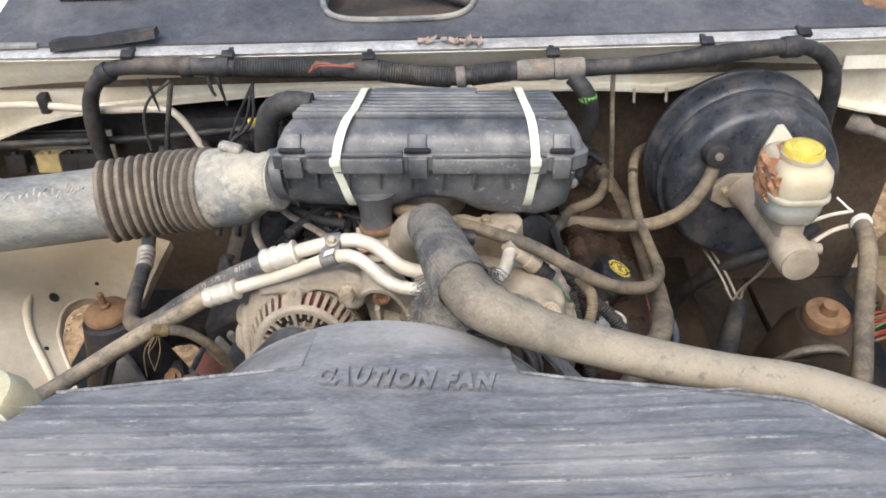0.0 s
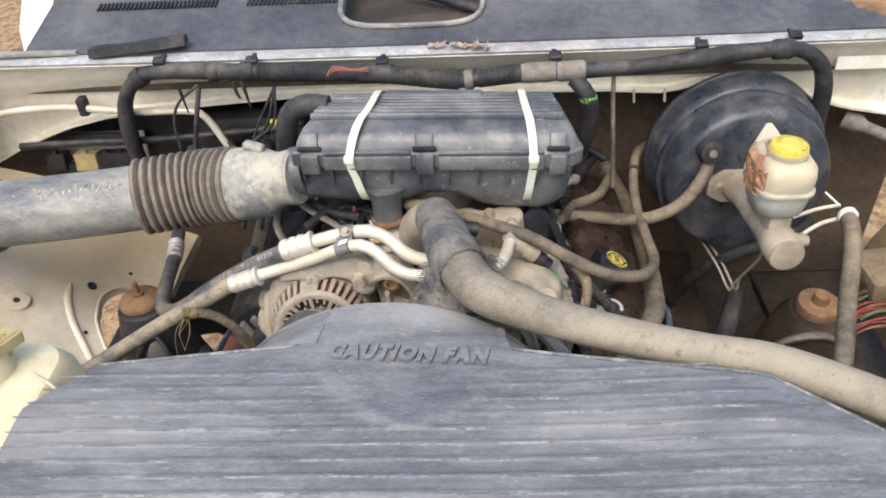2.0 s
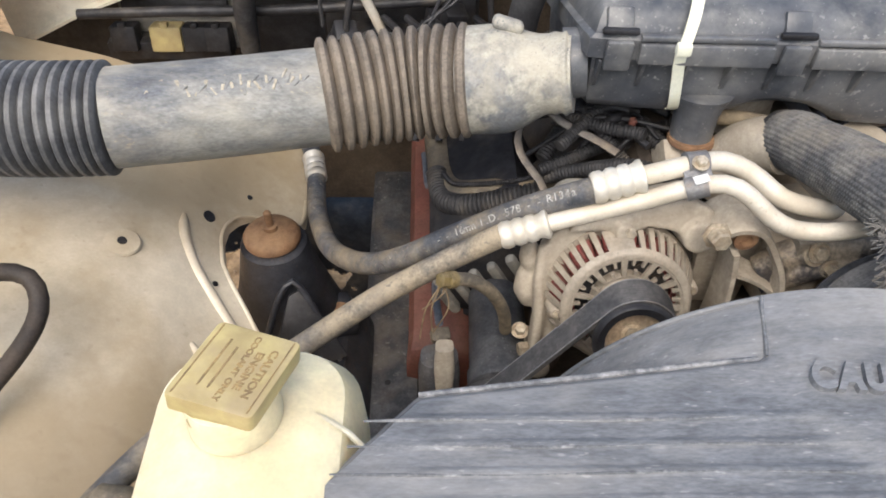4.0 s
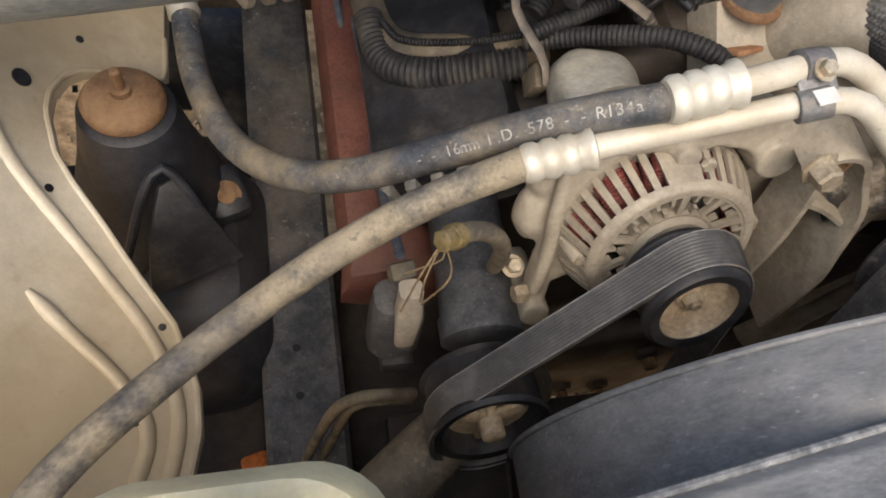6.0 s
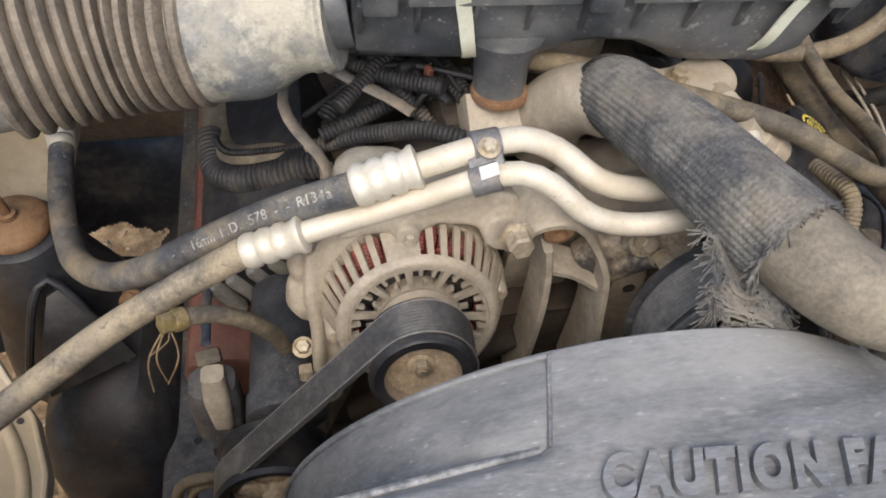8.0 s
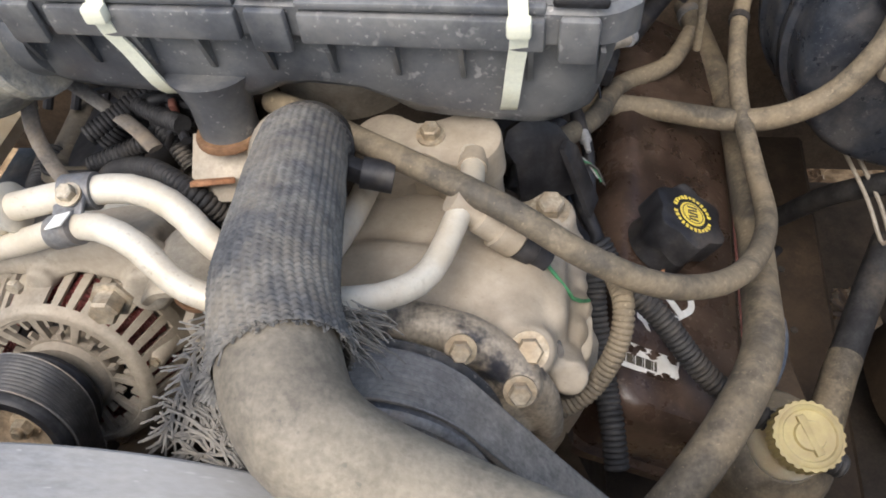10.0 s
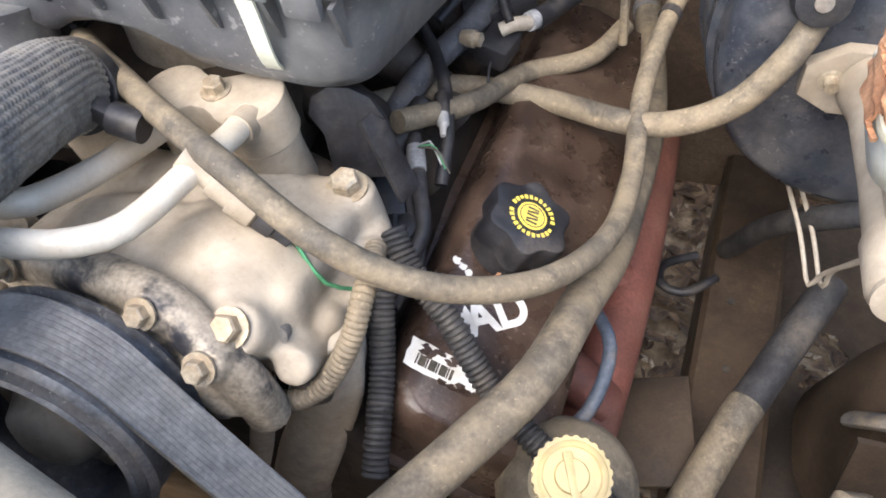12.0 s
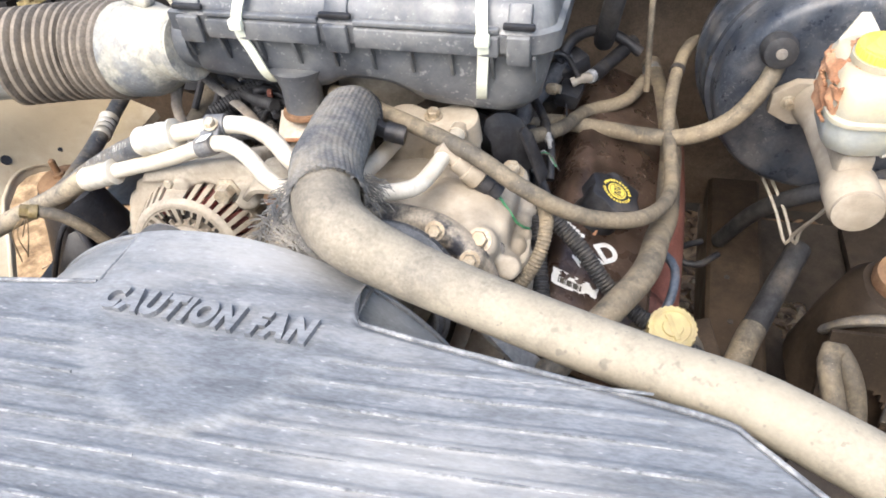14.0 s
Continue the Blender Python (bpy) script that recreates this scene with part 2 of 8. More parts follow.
M_COWL = material("dark grey cowl plastic", (0.055, 0.058, 0.066), (0.085, 0.088, 0.096), 5, 0.5, bump=0.08, dust=0.25, dust_colour=(0.2, 0.19, 0.18))
M_SEAL = material("weathered pale sealing strip", (0.37, 0.37, 0.365), (0.28, 0.28, 0.28), 12, 0.55, dust=0.3, dust_colour=(0.42, 0.38, 0.31), bump=0.1, topside=0.4)
M_WHITE = material("off-white label print", (0.75, 0.74, 0.70), (0.62, 0.60, 0.55), 60, 0.55, bump=0.05, grainy=(0.95, 1.04), mottled=(0.90, 1.06))
M_INK = material("dark ink", (0.05, 0.045, 0.035), (0.09, 0.075, 0.05), 60, 0.6, bump=0.0)
M_INK_FADED = material("faded brown ink", (0.30, 0.21, 0.09), (0.20, 0.14, 0.07), 90, 0.6, bump=0.0)
M_GALV = material("dull galvanised steel", (0.20, 0.20, 0.20), (0.13, 0.13, 0.135), 40, 0.5, 0.3, bump=0.15, dust=0.3)
M_PRINT = material("pale grey hose print", (0.42, 0.41, 0.37), (0.22, 0.21, 0.19), 160, 0.7, bump=0.0)
M_ORANGE = material("orange plastic", (0.75, 0.22, 0.04), (0.62, 0.16, 0.03), 30, 0.5, bump=0.05)
M_GREEN = material("green tape", (0.20, 0.48, 0.10), (0.14, 0.36, 0.08), 40, 0.6, bump=0.2)
M_WIRE_RED = material("red wire insulation", (0.34, 0.06, 0.045), (0.24, 0.04, 0.035), 40, 0.5, bump=0.0, dust=0.3)
M_WIRE_GREEN = material("green wire insulation", (0.08, 0.26, 0.12), (0.05, 0.18, 0.09), 40, 0.5, bump=0.0)
M_BLUE = material("blue-grey cable insulation", (0.055, 0.07, 0.095), (0.08, 0.09, 0.11), 30, 0.55, bump=0.1, dust=0.2)
M_STRING = material("tan twine", (0.22, 0.155, 0.085), (0.13, 0.09, 0.05), 80, 0.9, bump=0.4)
M_LEAF = material("dry pale leaf", (0.46, 0.38, 0.31), (0.30, 0.22, 0.17), 90, 0.9, bump=0.4)
M_SAND = material("sandy ground with chips", (0.37, 0.25, 0.135), (0.19, 0.12, 0.06), 22, 0.95, bump=0.9, fine=90, dust=0.0)
M_LITTER = material("brown leaf litter", (0.17, 0.10, 0.05), (0.08, 0.046, 0.024), 30, 0.9, bump=0.3)
M_PEBBLE = material("gravel chips", (0.46, 0.34, 0.21), (0.22, 0.145, 0.085), 20, 0.9, bump=0.3)


# ---- building helpers ----
ORIGIN = {}


def thing(name, at, label, category, group="", kind="", lean=0.0):
    """An Empty at a thing's base, to carry its parts; lean: degrees by which its front looks up."""
    ob = new(name)
    ob.location = at
    ob.rotation_euler = (radians(-lean), 0, 0)
    ORIGIN[ob.name] = Vector(at)
    return tagged(ob, label, category, group, kind)


def part(name, bm, mat, parent=None, label="", sharp=42):
    """Links a bmesh, in world places, as one mesh object under a thing or a part."""
    at = ORIGIN[parent.name] if parent else Vector()
    bmesh.ops.translate(bm, verts=bm.verts, vec=-at)
    me = bpy.data.meshes.new(name)
    bm.to_mesh(me)
    bm.free()
    me.materials.append(mat)
    for p in me.polygons:
        p.use_smooth = True
    me.set_sharp_from_angle(angle=radians(sharp))
    ob = new(name, me)
    if parent:
        ob.parent = parent
    ORIGIN[ob.name] = at
    return tagged(ob, label) if label else ob


def solo(name, bm, mat, label, category, group="", kind="", sharp=42):
    """A thing of one mesh, with its origin at its base."""
    lo = Vector([min(v.co[i] for v in bm.verts) for i in range(3)])
    hi = Vector([max(v.co[i] for v in bm.verts) for i in range(3)])
    at = Vector(((lo.x + hi.x) / 2, (lo.y + hi.y) / 2, lo.z))
    bmesh.ops.translate(bm, verts=bm.verts, vec=-at)
    ob = part(name, bm, mat, None, "", sharp)
    ob.location = at
    ORIGIN[ob.name] = at
    return tagged(ob, label, category, group, kind)


def smooth_line(pts, per=8):
    """A Catmull-Rom line through the points."""
    p = [Vector(q) for q in pts]
    if len(p) < 3:
        return [p[0].lerp(p[-1], i / per) for i in range(per + 1)]
    p = [p[0] * 2 - p[1]] + p + [p[-1] * 2 - p[-2]]
    out = []
    for i in range(1, len(p) - 2):
        a, b, c, d = p[i - 1:i + 3]
        for s in range(per):
            t = s / per
            out.append(0.5 * (2 * b + (c - a) * t + (2 * a - 5 * b + 4 * c - d) * t * t + (3 * b - a - 3 * c + d) * t ** 3))
    return out + [p[-2]]


def evenly(line, step):
    """The line walked in even steps."""
    out, left = [line[0].copy()], step
    for a, b in zip(line, line[1:]):
        d = (b - a).length
        pos = 0.0
        while d - pos >= left:
            pos += left
            out.append(a.lerp(b, pos / d))
            left = step
        left -= d - pos
    if len(out) < 2 or (out[-1] - line[-1]).length > step * 0.3:
        out.append(line[-1].copy())
    return out


def rings(bm, frames, seg, caps=True):
    loops = []
    for c, u, v, ru, rv in frames:
        loops.append([bm.verts.new(c + u * (ru * math.cos(2 * math.pi * i / seg)) + v * (rv * math.sin(2 * math.pi * i / seg))) for i in range(seg)])
    for a, b in zip(loops, loops[1:]):
        for i in range(seg):
            j = (i + 1) % seg
            bm.faces.new((a[i], a[j], b[j], b[i]))
    if caps:
        bm.faces.new(loops[0][::-1])
        bm.faces.new(loops[-1])
    return loops


def frames_on(line, radius, squash=1.0):
    out, u = [], None
    s = 0.0
    for i, c in enumerate(line):
        t = (line[min(i + 1, len(line) - 1)] - line[max(i - 1, 0)]).normalized()
        if u is None:
            u = t.orthogonal().normalized()
            if abs(t.z) < 0.9:
                u = Vector((0, 0, 1)).cross(t).normalized()
        u = (u - t * u.dot(t)).normalized()
        if i:
            s += (c - line[i - 1]).length
        r = radius(s) if callable(radius) else radius
        out.append((c, u, t.cross(u), r, r * squash))
    return out


def tube(pts, r, seg=14, step=0.012, squash=1.0, bm=None, wobble=0.0, caps=True):
    """A round tube along a smooth line; r: a radius, or a function of the way along it."""
    bm = bm or bmesh.new()
    line = evenly(smooth_line(pts), step)
    if wobble:
        for i, c in enumerate(line):
            line[i] = c + noise.noise_vector(c * 9) * wobble
    rings(bm, frames_on(line, r, squash), seg, caps)
    return bm


def conduit(pts, r, pitch=0.005, amp=0.12, seg=14, bm=None, groove=2.5):
    """A tube with corrugations round it."""
    return tube(pts, lambda s: r * (1 + amp * 0.4 - amp * (0.5 + 0.5 * math.cos(2 * math.pi * s / pitch)) ** groove), seg, pitch / 6, bm=bm)


def lathe(at, axis, profile, seg=36, bm=None, caps=True):
    """A turned body: profile rows (way along the axis, radius)."""
    bm = bm or bmesh.new()
    at, t = Vector(at), Vector(axis).normalized()
    u = (Vector((0, 0, 1)).cross(t) if abs(t.z) < 0.95 else Vector((1, 0, 0))).normalized()
    rings(bm, [(at + t * d, u, t.cross(u), max(r, 1e-4), max(r, 1e-4)) for d, r in profile], seg, caps)
    return bm


def slab(size, at, rot=(0, 0, 0), bevel=0.003, seg=2, bm=None):
    """A block with rounded edges."""
    b = bmesh.new()
    bmesh.ops.create_cube(b, size=1.0)
    bmesh.ops.scale(b, verts=b.verts, vec=size)
    if bevel:
        bmesh.ops.bevel(b, geom=b.edges[:], offset=min(bevel, min(size) * 0.45), segments=seg, affect="EDGES", profile=0.5)
    bmesh.ops.transform(b, matrix=pose(*at, *rot), verts=b.verts)
    return merge(bm, b)


def merge(bm, other):
    if bm is None:
        return other
    me = bpy.data.meshes.new("temporary")
    other.to_mesh(me)
    other.free()
    bm.from_mesh(me)
    bpy.data.meshes.remove(me)
    return bm


def plate(outline, depth, m, bevel=0.0015, bm=None):
    """An outline in the plane of m, drawn out by depth along its z."""
    b = bmesh.new()
    lo = [b.verts.new((x, y, 0)) for x, y in outline]
    face = b.faces.new(lo)
    r = bmesh.ops.extrude_face_region(b, geom=[face])
    bmesh.ops.translate(b, verts=[e for e in r["geom"] if isinstance(e, bmesh.types.BMVert)], vec=(0, 0, depth))
    bmesh.ops.recalc_face_normals(b, faces=b.faces)
    if bevel:
        top = [e for e in b.edges if all(abs(v.co.z - depth) < 1e-6 for v in e.verts)]
        bmesh.ops.bevel(b, geom=top, offset=bevel, segments=2, affect="EDGES", profile=0.5)
    bmesh.ops.transform(b, matrix=m, verts=b.verts)
    return merge(bm, b)


def sheet(fn, nu, nv, thick=0.0, keep=None, bm=None):
    """A bent sheet: fn(u, v) gives its place for u and v from 0 to 1; keep(u, v) leaves holes."""
    bm = bm or bmesh.new()
    g = [[bm.verts.new(fn(i / nu, j / nv)) for j in range(nv + 1)] for i in range(nu + 1)]
    made = []
    for i in range(nu):
        for j in range(nv):
            if keep is None or keep((i + 0.5) / nu, (j + 0.5) / nv):
                made.append(bm.faces.new((g[i][j], g[i + 1][j], g[i + 1][j + 1], g[i][j + 1])))
    bmesh.ops.delete(bm, geom=[v for v in bm.verts if not v.link_faces], context="VERTS")
    if thick:
        bm.normal_update()
        bmesh.ops.solidify(bm, geom=made, thickness=thick)
    return bm


def round_outline(w, h, r, n=5):
    """A rectangle with rounded corners."""
    out = []
    for cx, cy, a0 in ((w / 2 - r, h / 2 - r, 0), (-w / 2 + r, h / 2 - r, 90), (-w / 2 + r, -h / 2 + r, 180), (w / 2 - r, -h / 2 + r, 270)):
        for i in range(n + 1):
            a = radians(a0 + 90 * i / n)
            out.append((cx + r * math.cos(a), cy + r * math.sin(a)))
    return out


def loft(sections, bm=None):
    """A skin over rings of places that all have one length, closed at both ends."""
    bm = bm or bmesh.new()
    loops = [[bm.verts.new(p) for p in s] for s in sections]
    n = len(loops[0])
    for a, b in zip(loops, loops[1:]):
        for i in range(n):
            j = (i + 1) % n
            bm.faces.new((a[i], a[j], b[j], b[i]))
    bm.faces.new(loops[0][::-1])
    bm.faces.new(loops[-1])
    bmesh.ops.recalc_face_normals(bm, faces=bm.faces)
    return bm


def casting(name, bm, mat, parent, label="", voxel=0.0026, rounds=4):
    """Overlapping pieces run together into one cast skin with soft fillets."""
    ob = part(name, bm, mat, parent, label)
    re = ob.modifiers.new("fuse", "REMESH")
    re.mode, re.voxel_size, re.use_smooth_shade = "VOXEL", voxel, True
    sm = ob.modifiers.new("fillet", "SMOOTH")
    sm.factor, sm.iterations = 0.5, rounds
    return ob


def hexbolt(name, at, axis, r, parent, washer=True, length=None):
    """A hexagon head on a washer."""
    b = lathe(at, axis, [(0, r * 1.45), (r * 0.25, r * 1.45)], 18) if washer else None
    a = Vector(axis).normalized()
    h = length or r * 1.1
    head = lathe(Vector(at) + a * r * 0.2, axis, [(0, r), (h * 0.85, r), (h, r * 0.85)], 6)
    return part(name, merge(b, head), M_BOLT, parent, sharp=25)


def lettering(text, size, m, mat, parent, depth=0.0006, name="lettering", weight=0.0, spacing=1.0):
    cu = bpy.data.curves.new("letters", "FONT")
    cu.body, cu.size, cu.extrude, cu.align_x, cu.align_y = text, size, depth, "CENTER", "CENTER"
    cu.offset, cu.space_character = weight, spacing
    ob = bpy.data.objects.new("letters", cu)
    me = bpy.data.meshes.new_from_object(ob)
    bpy.data.objects.remove(ob)
    b = bmesh.new()
    b.from_mesh(me)
    bpy.data.meshes.remove(me)
    bmesh.ops.transform(b, matrix=m, verts=b.verts)
    return part(name, b, mat, parent)


def facing(at, normal, up=(0, 0, 1), turn=0):
    """A pose at a place whose z points along the normal and whose y leans towards up."""
    z = Vector(normal).normalized()
    y = Vector(up) - z * z.dot(Vector(up))
    y = y.normalized() if y.length > 1e-4 else z.orthogonal().normalized()
    x = y.cross(z)
    r = Matrix((x, y, z)).transposed().to_4x4()
    return Matrix.Translation(at) @ r @ pose(0, 0, 0, 0, 0, turn)


# ---- the setting: ground and body panels ----
def build_ground():
    b = bmesh.new()
    for x0, x1, y0, y1, n in ((-3, 3, -3, 4, 60),):
        sheet(lambda u, v: Vector((x0 + (x1 - x0) * u, y0 + (y1 - y0) * v, 0.012 * noise.noise(Vector((u * 30, v * 30, 0))) * min(1, 20 * min(u, 1 - u, v, 1 - v)))), n, n, bm=b)
    far = [(-400, -3), (400, -3), (400, -400), (-400, -400)], [(-400, 400), (400, 400), (400, 4), (-400, 4)], [(-400, 4), (-3, 4), (-3, -3), (-400, -3)], [(3, 4), (400, 4), (400, -3), (3, -3)]
    for q in far:
        b.faces.new([b.verts.new((x, y, 0)) for x, y in q])
    bmesh.ops.recalc_face_normals(b, faces=b.faces)
    solo("ground", b, M_SAND, "sandy tan dirt ground with scattered chips", "ground", kind="structure")
    b = bmesh.new()
    rnd = random.Random(4)
    for i in range(2600):
        c, r = Vector((rnd.uniform(-1.4, 1.0), rnd.uniform(0.9, 2.3), 0.004)), rnd.uniform(0.004, 0.02)
        ax = [Vector((rnd.uniform(-1, 1), rnd.uniform(-1, 1), rnd.uniform(-0.4, 0.4))).normalized() * r * rnd.uniform(0.5, 1) for _ in range(2)]
        ax.append(ax[0].cross(ax[1]).normalized() * r * rnd.uniform(0.3, 0.7))
        v = [b.verts.new(c + q * k) for q in ax for k in (1, -1)]
        for x in (0, 1):
            for y in (2, 3):
                for z in (4, 5):
                    b.faces.new((v[x], v[y], v[z]))
    bmesh.ops.recalc_face_normals(b, faces=b.faces)
    # leaf litter, packed dense so its brown also stands in for shade there
    litter = bmesh.new()
    for i in range(1500):
        m = pose(rnd.uniform(0.15, 0.85), rnd.uniform(0.7, 1.9), rnd.uniform(0.006, 0.024), rnd.uniform(-25, 25), rnd.uniform(-25, 25), rnd.uniform(0, 360))
        s, w, lift = rnd.uniform(0.012, 0.03), rnd.uniform(0.3, 0.5), rnd.uniform(0.002, 0.007)
        v = [litter.verts.new(m @ Vector((x * s, y * s * w, z))) for x, y, z in ((-1, 0, 0), (-0.3, 1, lift), (0.5, 0.8, lift), (1, 0, 0), (0.5, -0.8, lift), (-0.3, -1, lift))]
        litter.faces.new((v[0], v[1], v[2], v[3]))
        litter.faces.new((v[3], v[4], v[5], v[0]))
    solo("leaf_litter", litter, M_LITTER, "dry brown leaf litter below the bay, laid thick to darken the shaded dirt", "leaf litter", kind="stuff", sharp=20)
    solo("gravel", b, M_PEBBLE, "small gravel chips strewn over sandy dirt", "gravel", kind="stuff", sharp=20)


def build_body():
    # firewall
    b = slab((1.75, 0.03, 0.585), (0, 1.275, 0.9025), bevel=0.01)
    solo("firewall", b, M_FIREWALL, "brown dusty firewall behind the engine", "firewall", kind="structure")
    # cowl face: ivory sheet that leans back, with an inward lower lip
    def cowl(u, v):
        x = -0.95 + 1.9 * u
        prof = [(1.140, 1.05), (1.155, 1.052), (1.158, 1.06), (1.15, 1.14), (1.115, 1.215), (1.10, 1.230), (1.105, 1.238)]
        lips = [(-0.95, 1.0), (-0.884, 1.032), (-0.837, 1.056), (-0.742, 1.093), (-0.66, 1.113), (-0.60, 1.122), (-0.50, 1.131), (-0.42, 1.138), (-0.23, 1.150), (0.25, 1.142), (0.36, 1.134), (0.43, 1.152), (0.60, 1.120), (0.68, 1.092), (0.95, 1.04)]
        lip = next((b0 + (b1 - b0) * (x - a0) / (a1 - a0) for (a0, b0), (a1, b1) in zip(lips, lips[1:]) if x <= a1), 1.06)
        k = v * (len(prof) - 1)
        i = min(int(k), len(prof) - 2)
        a, c = prof[i], prof[i + 1]
        y, z = a[0] + (c[0] - a[0]) * (k - i), a[1] + (c[1] - a[1]) * (k - i)
        if z < 1.2:
            z = 1.2 - (1.2 - z) * (1.2 - lip) / 0.15
        return Vector((x, y + 0.012 * (x * x), z))
    solo("cowl_panel", sheet(cowl, 60, 24, 0.004), M_IVORY, "ivory painted cowl panel with dust and small drips", "cowl", kind="structure")
    # inner firewall shelf between cowl and firewall
    solo("firewall_shelf", slab((1.75, 0.13, 0.02), (0, 1.215, 1.17), bevel=0.004), M_FIREWALL, "brown dusty shelf under the cowl", "firewall", kind="structure")
    # black sheet, added in place of the shade under the cowl lip
    solo("recess_shade_panel", slab((0.52, 0.012, 0.20), (-0.72, 1.236, 0.99), (-3, 0, 0), 0.004), M_BLACK, "black panel added for the shade in the recess under the cowl", "panel", kind="structure")
    # hood seal ledge
    solo("cowl_ledge", sheet(lambda u, v: Vector((-0.95 + 1.9 * u, 1.098 + 0.012 * (1.9 * (u - 0.5)) ** 2 + 0.04 * v, 1.236 + 0.006 * v + 0.002 * math.sin(v * 6))), 40, 6, 0.004), M_SEAL, "pale grey sealing ledge along the cowl", "ledge", kind="structure")
    # dark cowl cover with slots and an oval opening
    def cover(u, v):
        x = -0.757 + 1.747 * u
        return Vector((x, 1.128 + 0.42 * v + 0.012 * x * x, 1.2425 + 0.10 * v))
    def solid(u, v):
        x, y = -0.757 + 1.747 * u, 1.128 + 0.42 * v
        if ((x + 0.085) / 0.125) ** 4 + ((y - 1.27) / 0.095) ** 4 < 1:
            return False
        if ((x - 0.86) / 0.2) ** 4 + ((y - 1.25) / 0.095) ** 4 < 1:
            return False
        return True
    cv = thing("cowl_cover", (0, 1.4, 1.25), "dark grey plastic cowl cover with an oval opening", "cowl cover", kind="structure")
    part("cover_sheet", sheet(cover, 120, 40, 0.004, solid), M_COWL, cv)
    oval = [Vector((-0.085 + 0.127 * math.copysign(abs(math.cos(a)) ** 0.5, math.cos(a)), 1.27 + 0.097 * math.copysign(abs(math.sin(a)) ** 0.5, math.sin(a)), 0)) for a in [2 * math.pi * i / 40 for i in range(41)]]
    for p in oval:
        p.z = 1.246 + 0.10 * (p.y - 1.128) / 0.42
    part("opening_rim", tube(oval, 0.005, 8, 0.01), M_DUCT, cv, "pale worn rim of the oval opening")
    slots = bmesh.new()
    for i in range(60):
        x = -0.66 + i * 0.0075
        if abs(i - 33) > 3:
            slab((0.004, 0.022, 0.003), (x, 1.262, 1.2765), (13, 0, 0), 0.0, bm=slots)
    part("air_slots", slots, M_BLACK, cv)
    solo("cowl_well", slab((0.4, 0.28, 0.02), (-0.085, 1.30, 1.225), bevel=0.004), M_ENGINE, "dark well below the cowl opening", "cowl well", kind="structure")
    solo("cowl_well", slab((0.4, 0.28, 0.02), (0.86, 1.29, 1.225), bevel=0.004), M_RUST, "brown rusty well below the cowl opening", "cowl well", kind="structure")
    part_arm = tube([(-0.1, 1.34, 1.262), (-0.02, 1.30, 1.252), (0.05, 1.25, 1.247)], 0.009, 10)
    solo("wiper_linkage", part_arm, M_BLACK, "black wiper linkage arm in the cowl well", "wiper linkage")

    # corner of the cowl: fender rail, hinge arm and the foot of the windscreen pillar
    solo("fender_rail", loft([[Vector((x + dx, y, z + dz)) for dx, dz in ((-0.09, -0.012), (0.0, -0.012), (0.004, 0), (0.0, 0.006), (-0.09, 0.006))] for x, y, z in ((-0.93, 0.55, 1.165), (-0.915, 0.85, 1.182), (-0.885, 1.07, 1.196), (-0.83, 1.14, 1.205), (-0.775, 1.19, 1.21))]), M_IVORY, "ivory fender rail running up to the cowl corner", "fender rail", kind="structure")
    solo("hinge_arm", loft([[Vector((x + dx, y + dy, z)) for dx, dy in ((-0.011, -0.008), (0.011, -0.008), (0.011, 0.008), (-0.011, 0.008))] for x, y, z in ((-0.925, 1.24, 1.12), (-0.905, 1.25, 1.22), (-0.885, 1.26, 1.30), (-0.865, 1.28, 1.42))]), M_IVORY, "ivory hood hinge arm at the cowl corner", "hinge arm")
    solo("windscreen_pillar", loft([[Vector((x + dx, y + dy, z)) for dx, dy in ((-0.03, -0.02), (0.03, -0.02), (0.03, 0.03), (-0.03, 0.03))] for x, y, z in ((-0.80, 1.26, 1.15), (-0.795, 1.28, 1.24), (-0.79, 1.40, 1.36))]), M_IVORY, "ivory foot of the windscreen pillar", "pillar", kind="structure")
    # left inner fender: flat outside, falling to a rolled edge that is cut round the shock tower
    prof = [(-0.99, 1.13), (-0.965, 1.075), (-0.90, 1.05), (-0.80, 1.025), (-0.70, 0.988), (-0.65, 0.957), (-0.61, 0.917), (-0.57, 0.889), (-0.53, 0.872), (-0.50, 0.862), (-0.30, 0.80)]
    edge = [(0.20, -0.53), (0.50, -0.527), (0.545, -0.516), (0.588, -0.507), (0.624, -0.508), (0.676, -0.524), (0.72, -0.553), (0.76, -0.577), (0.79, -0.597), (0.815, -0.610), (0.85, -0.617), (0.872, -0.616), (0.892, -0.609), (0.905, -0.599), (0.913, -0.585), (0.917, -0.568), (0.920, -0.545), (0.93, -0.532), (1.2, -0.53)]

    def over(table, a):
        for (a0, b0), (a1, b1) in zip(table, table[1:]):
            if a <= a1:
                return b0 + (b1 - b0) * (a - a0) / (a1 - a0)
        return table[-1][1]

    def skin(x, y):
        z = over(prof, x)
        return Vector((x, y, z - 0.02 * max(0, y - 1.0) + 0.003 * noise.noise(Vector((x * 6, y * 6, 0)))))
    rows_y = [0.22 + 0.30 * i / 20 for i in range(20)] + [0.52 + 0.41 * i / 160 for i in range(160)] + [0.93 + 0.17 * i / 12 for i in range(13)]

    def left(u, v):
        y = rows_y[round(u * (len(rows_y) - 1))]
        e = over(edge, y)
        if v > 0.96:
            p = skin(e, y)
            return p + Vector((0.003, 0, -0.014))
        x = -0.99 + (e + 0.99) * v / 0.95
        return skin(min(x, e), y)
    fe = thing("inner_fender", (-0.75, 0.7, 0.86), "ivory inner fender with stamped beads, dusty towards its rolled edge", "inner fender", kind="structure")
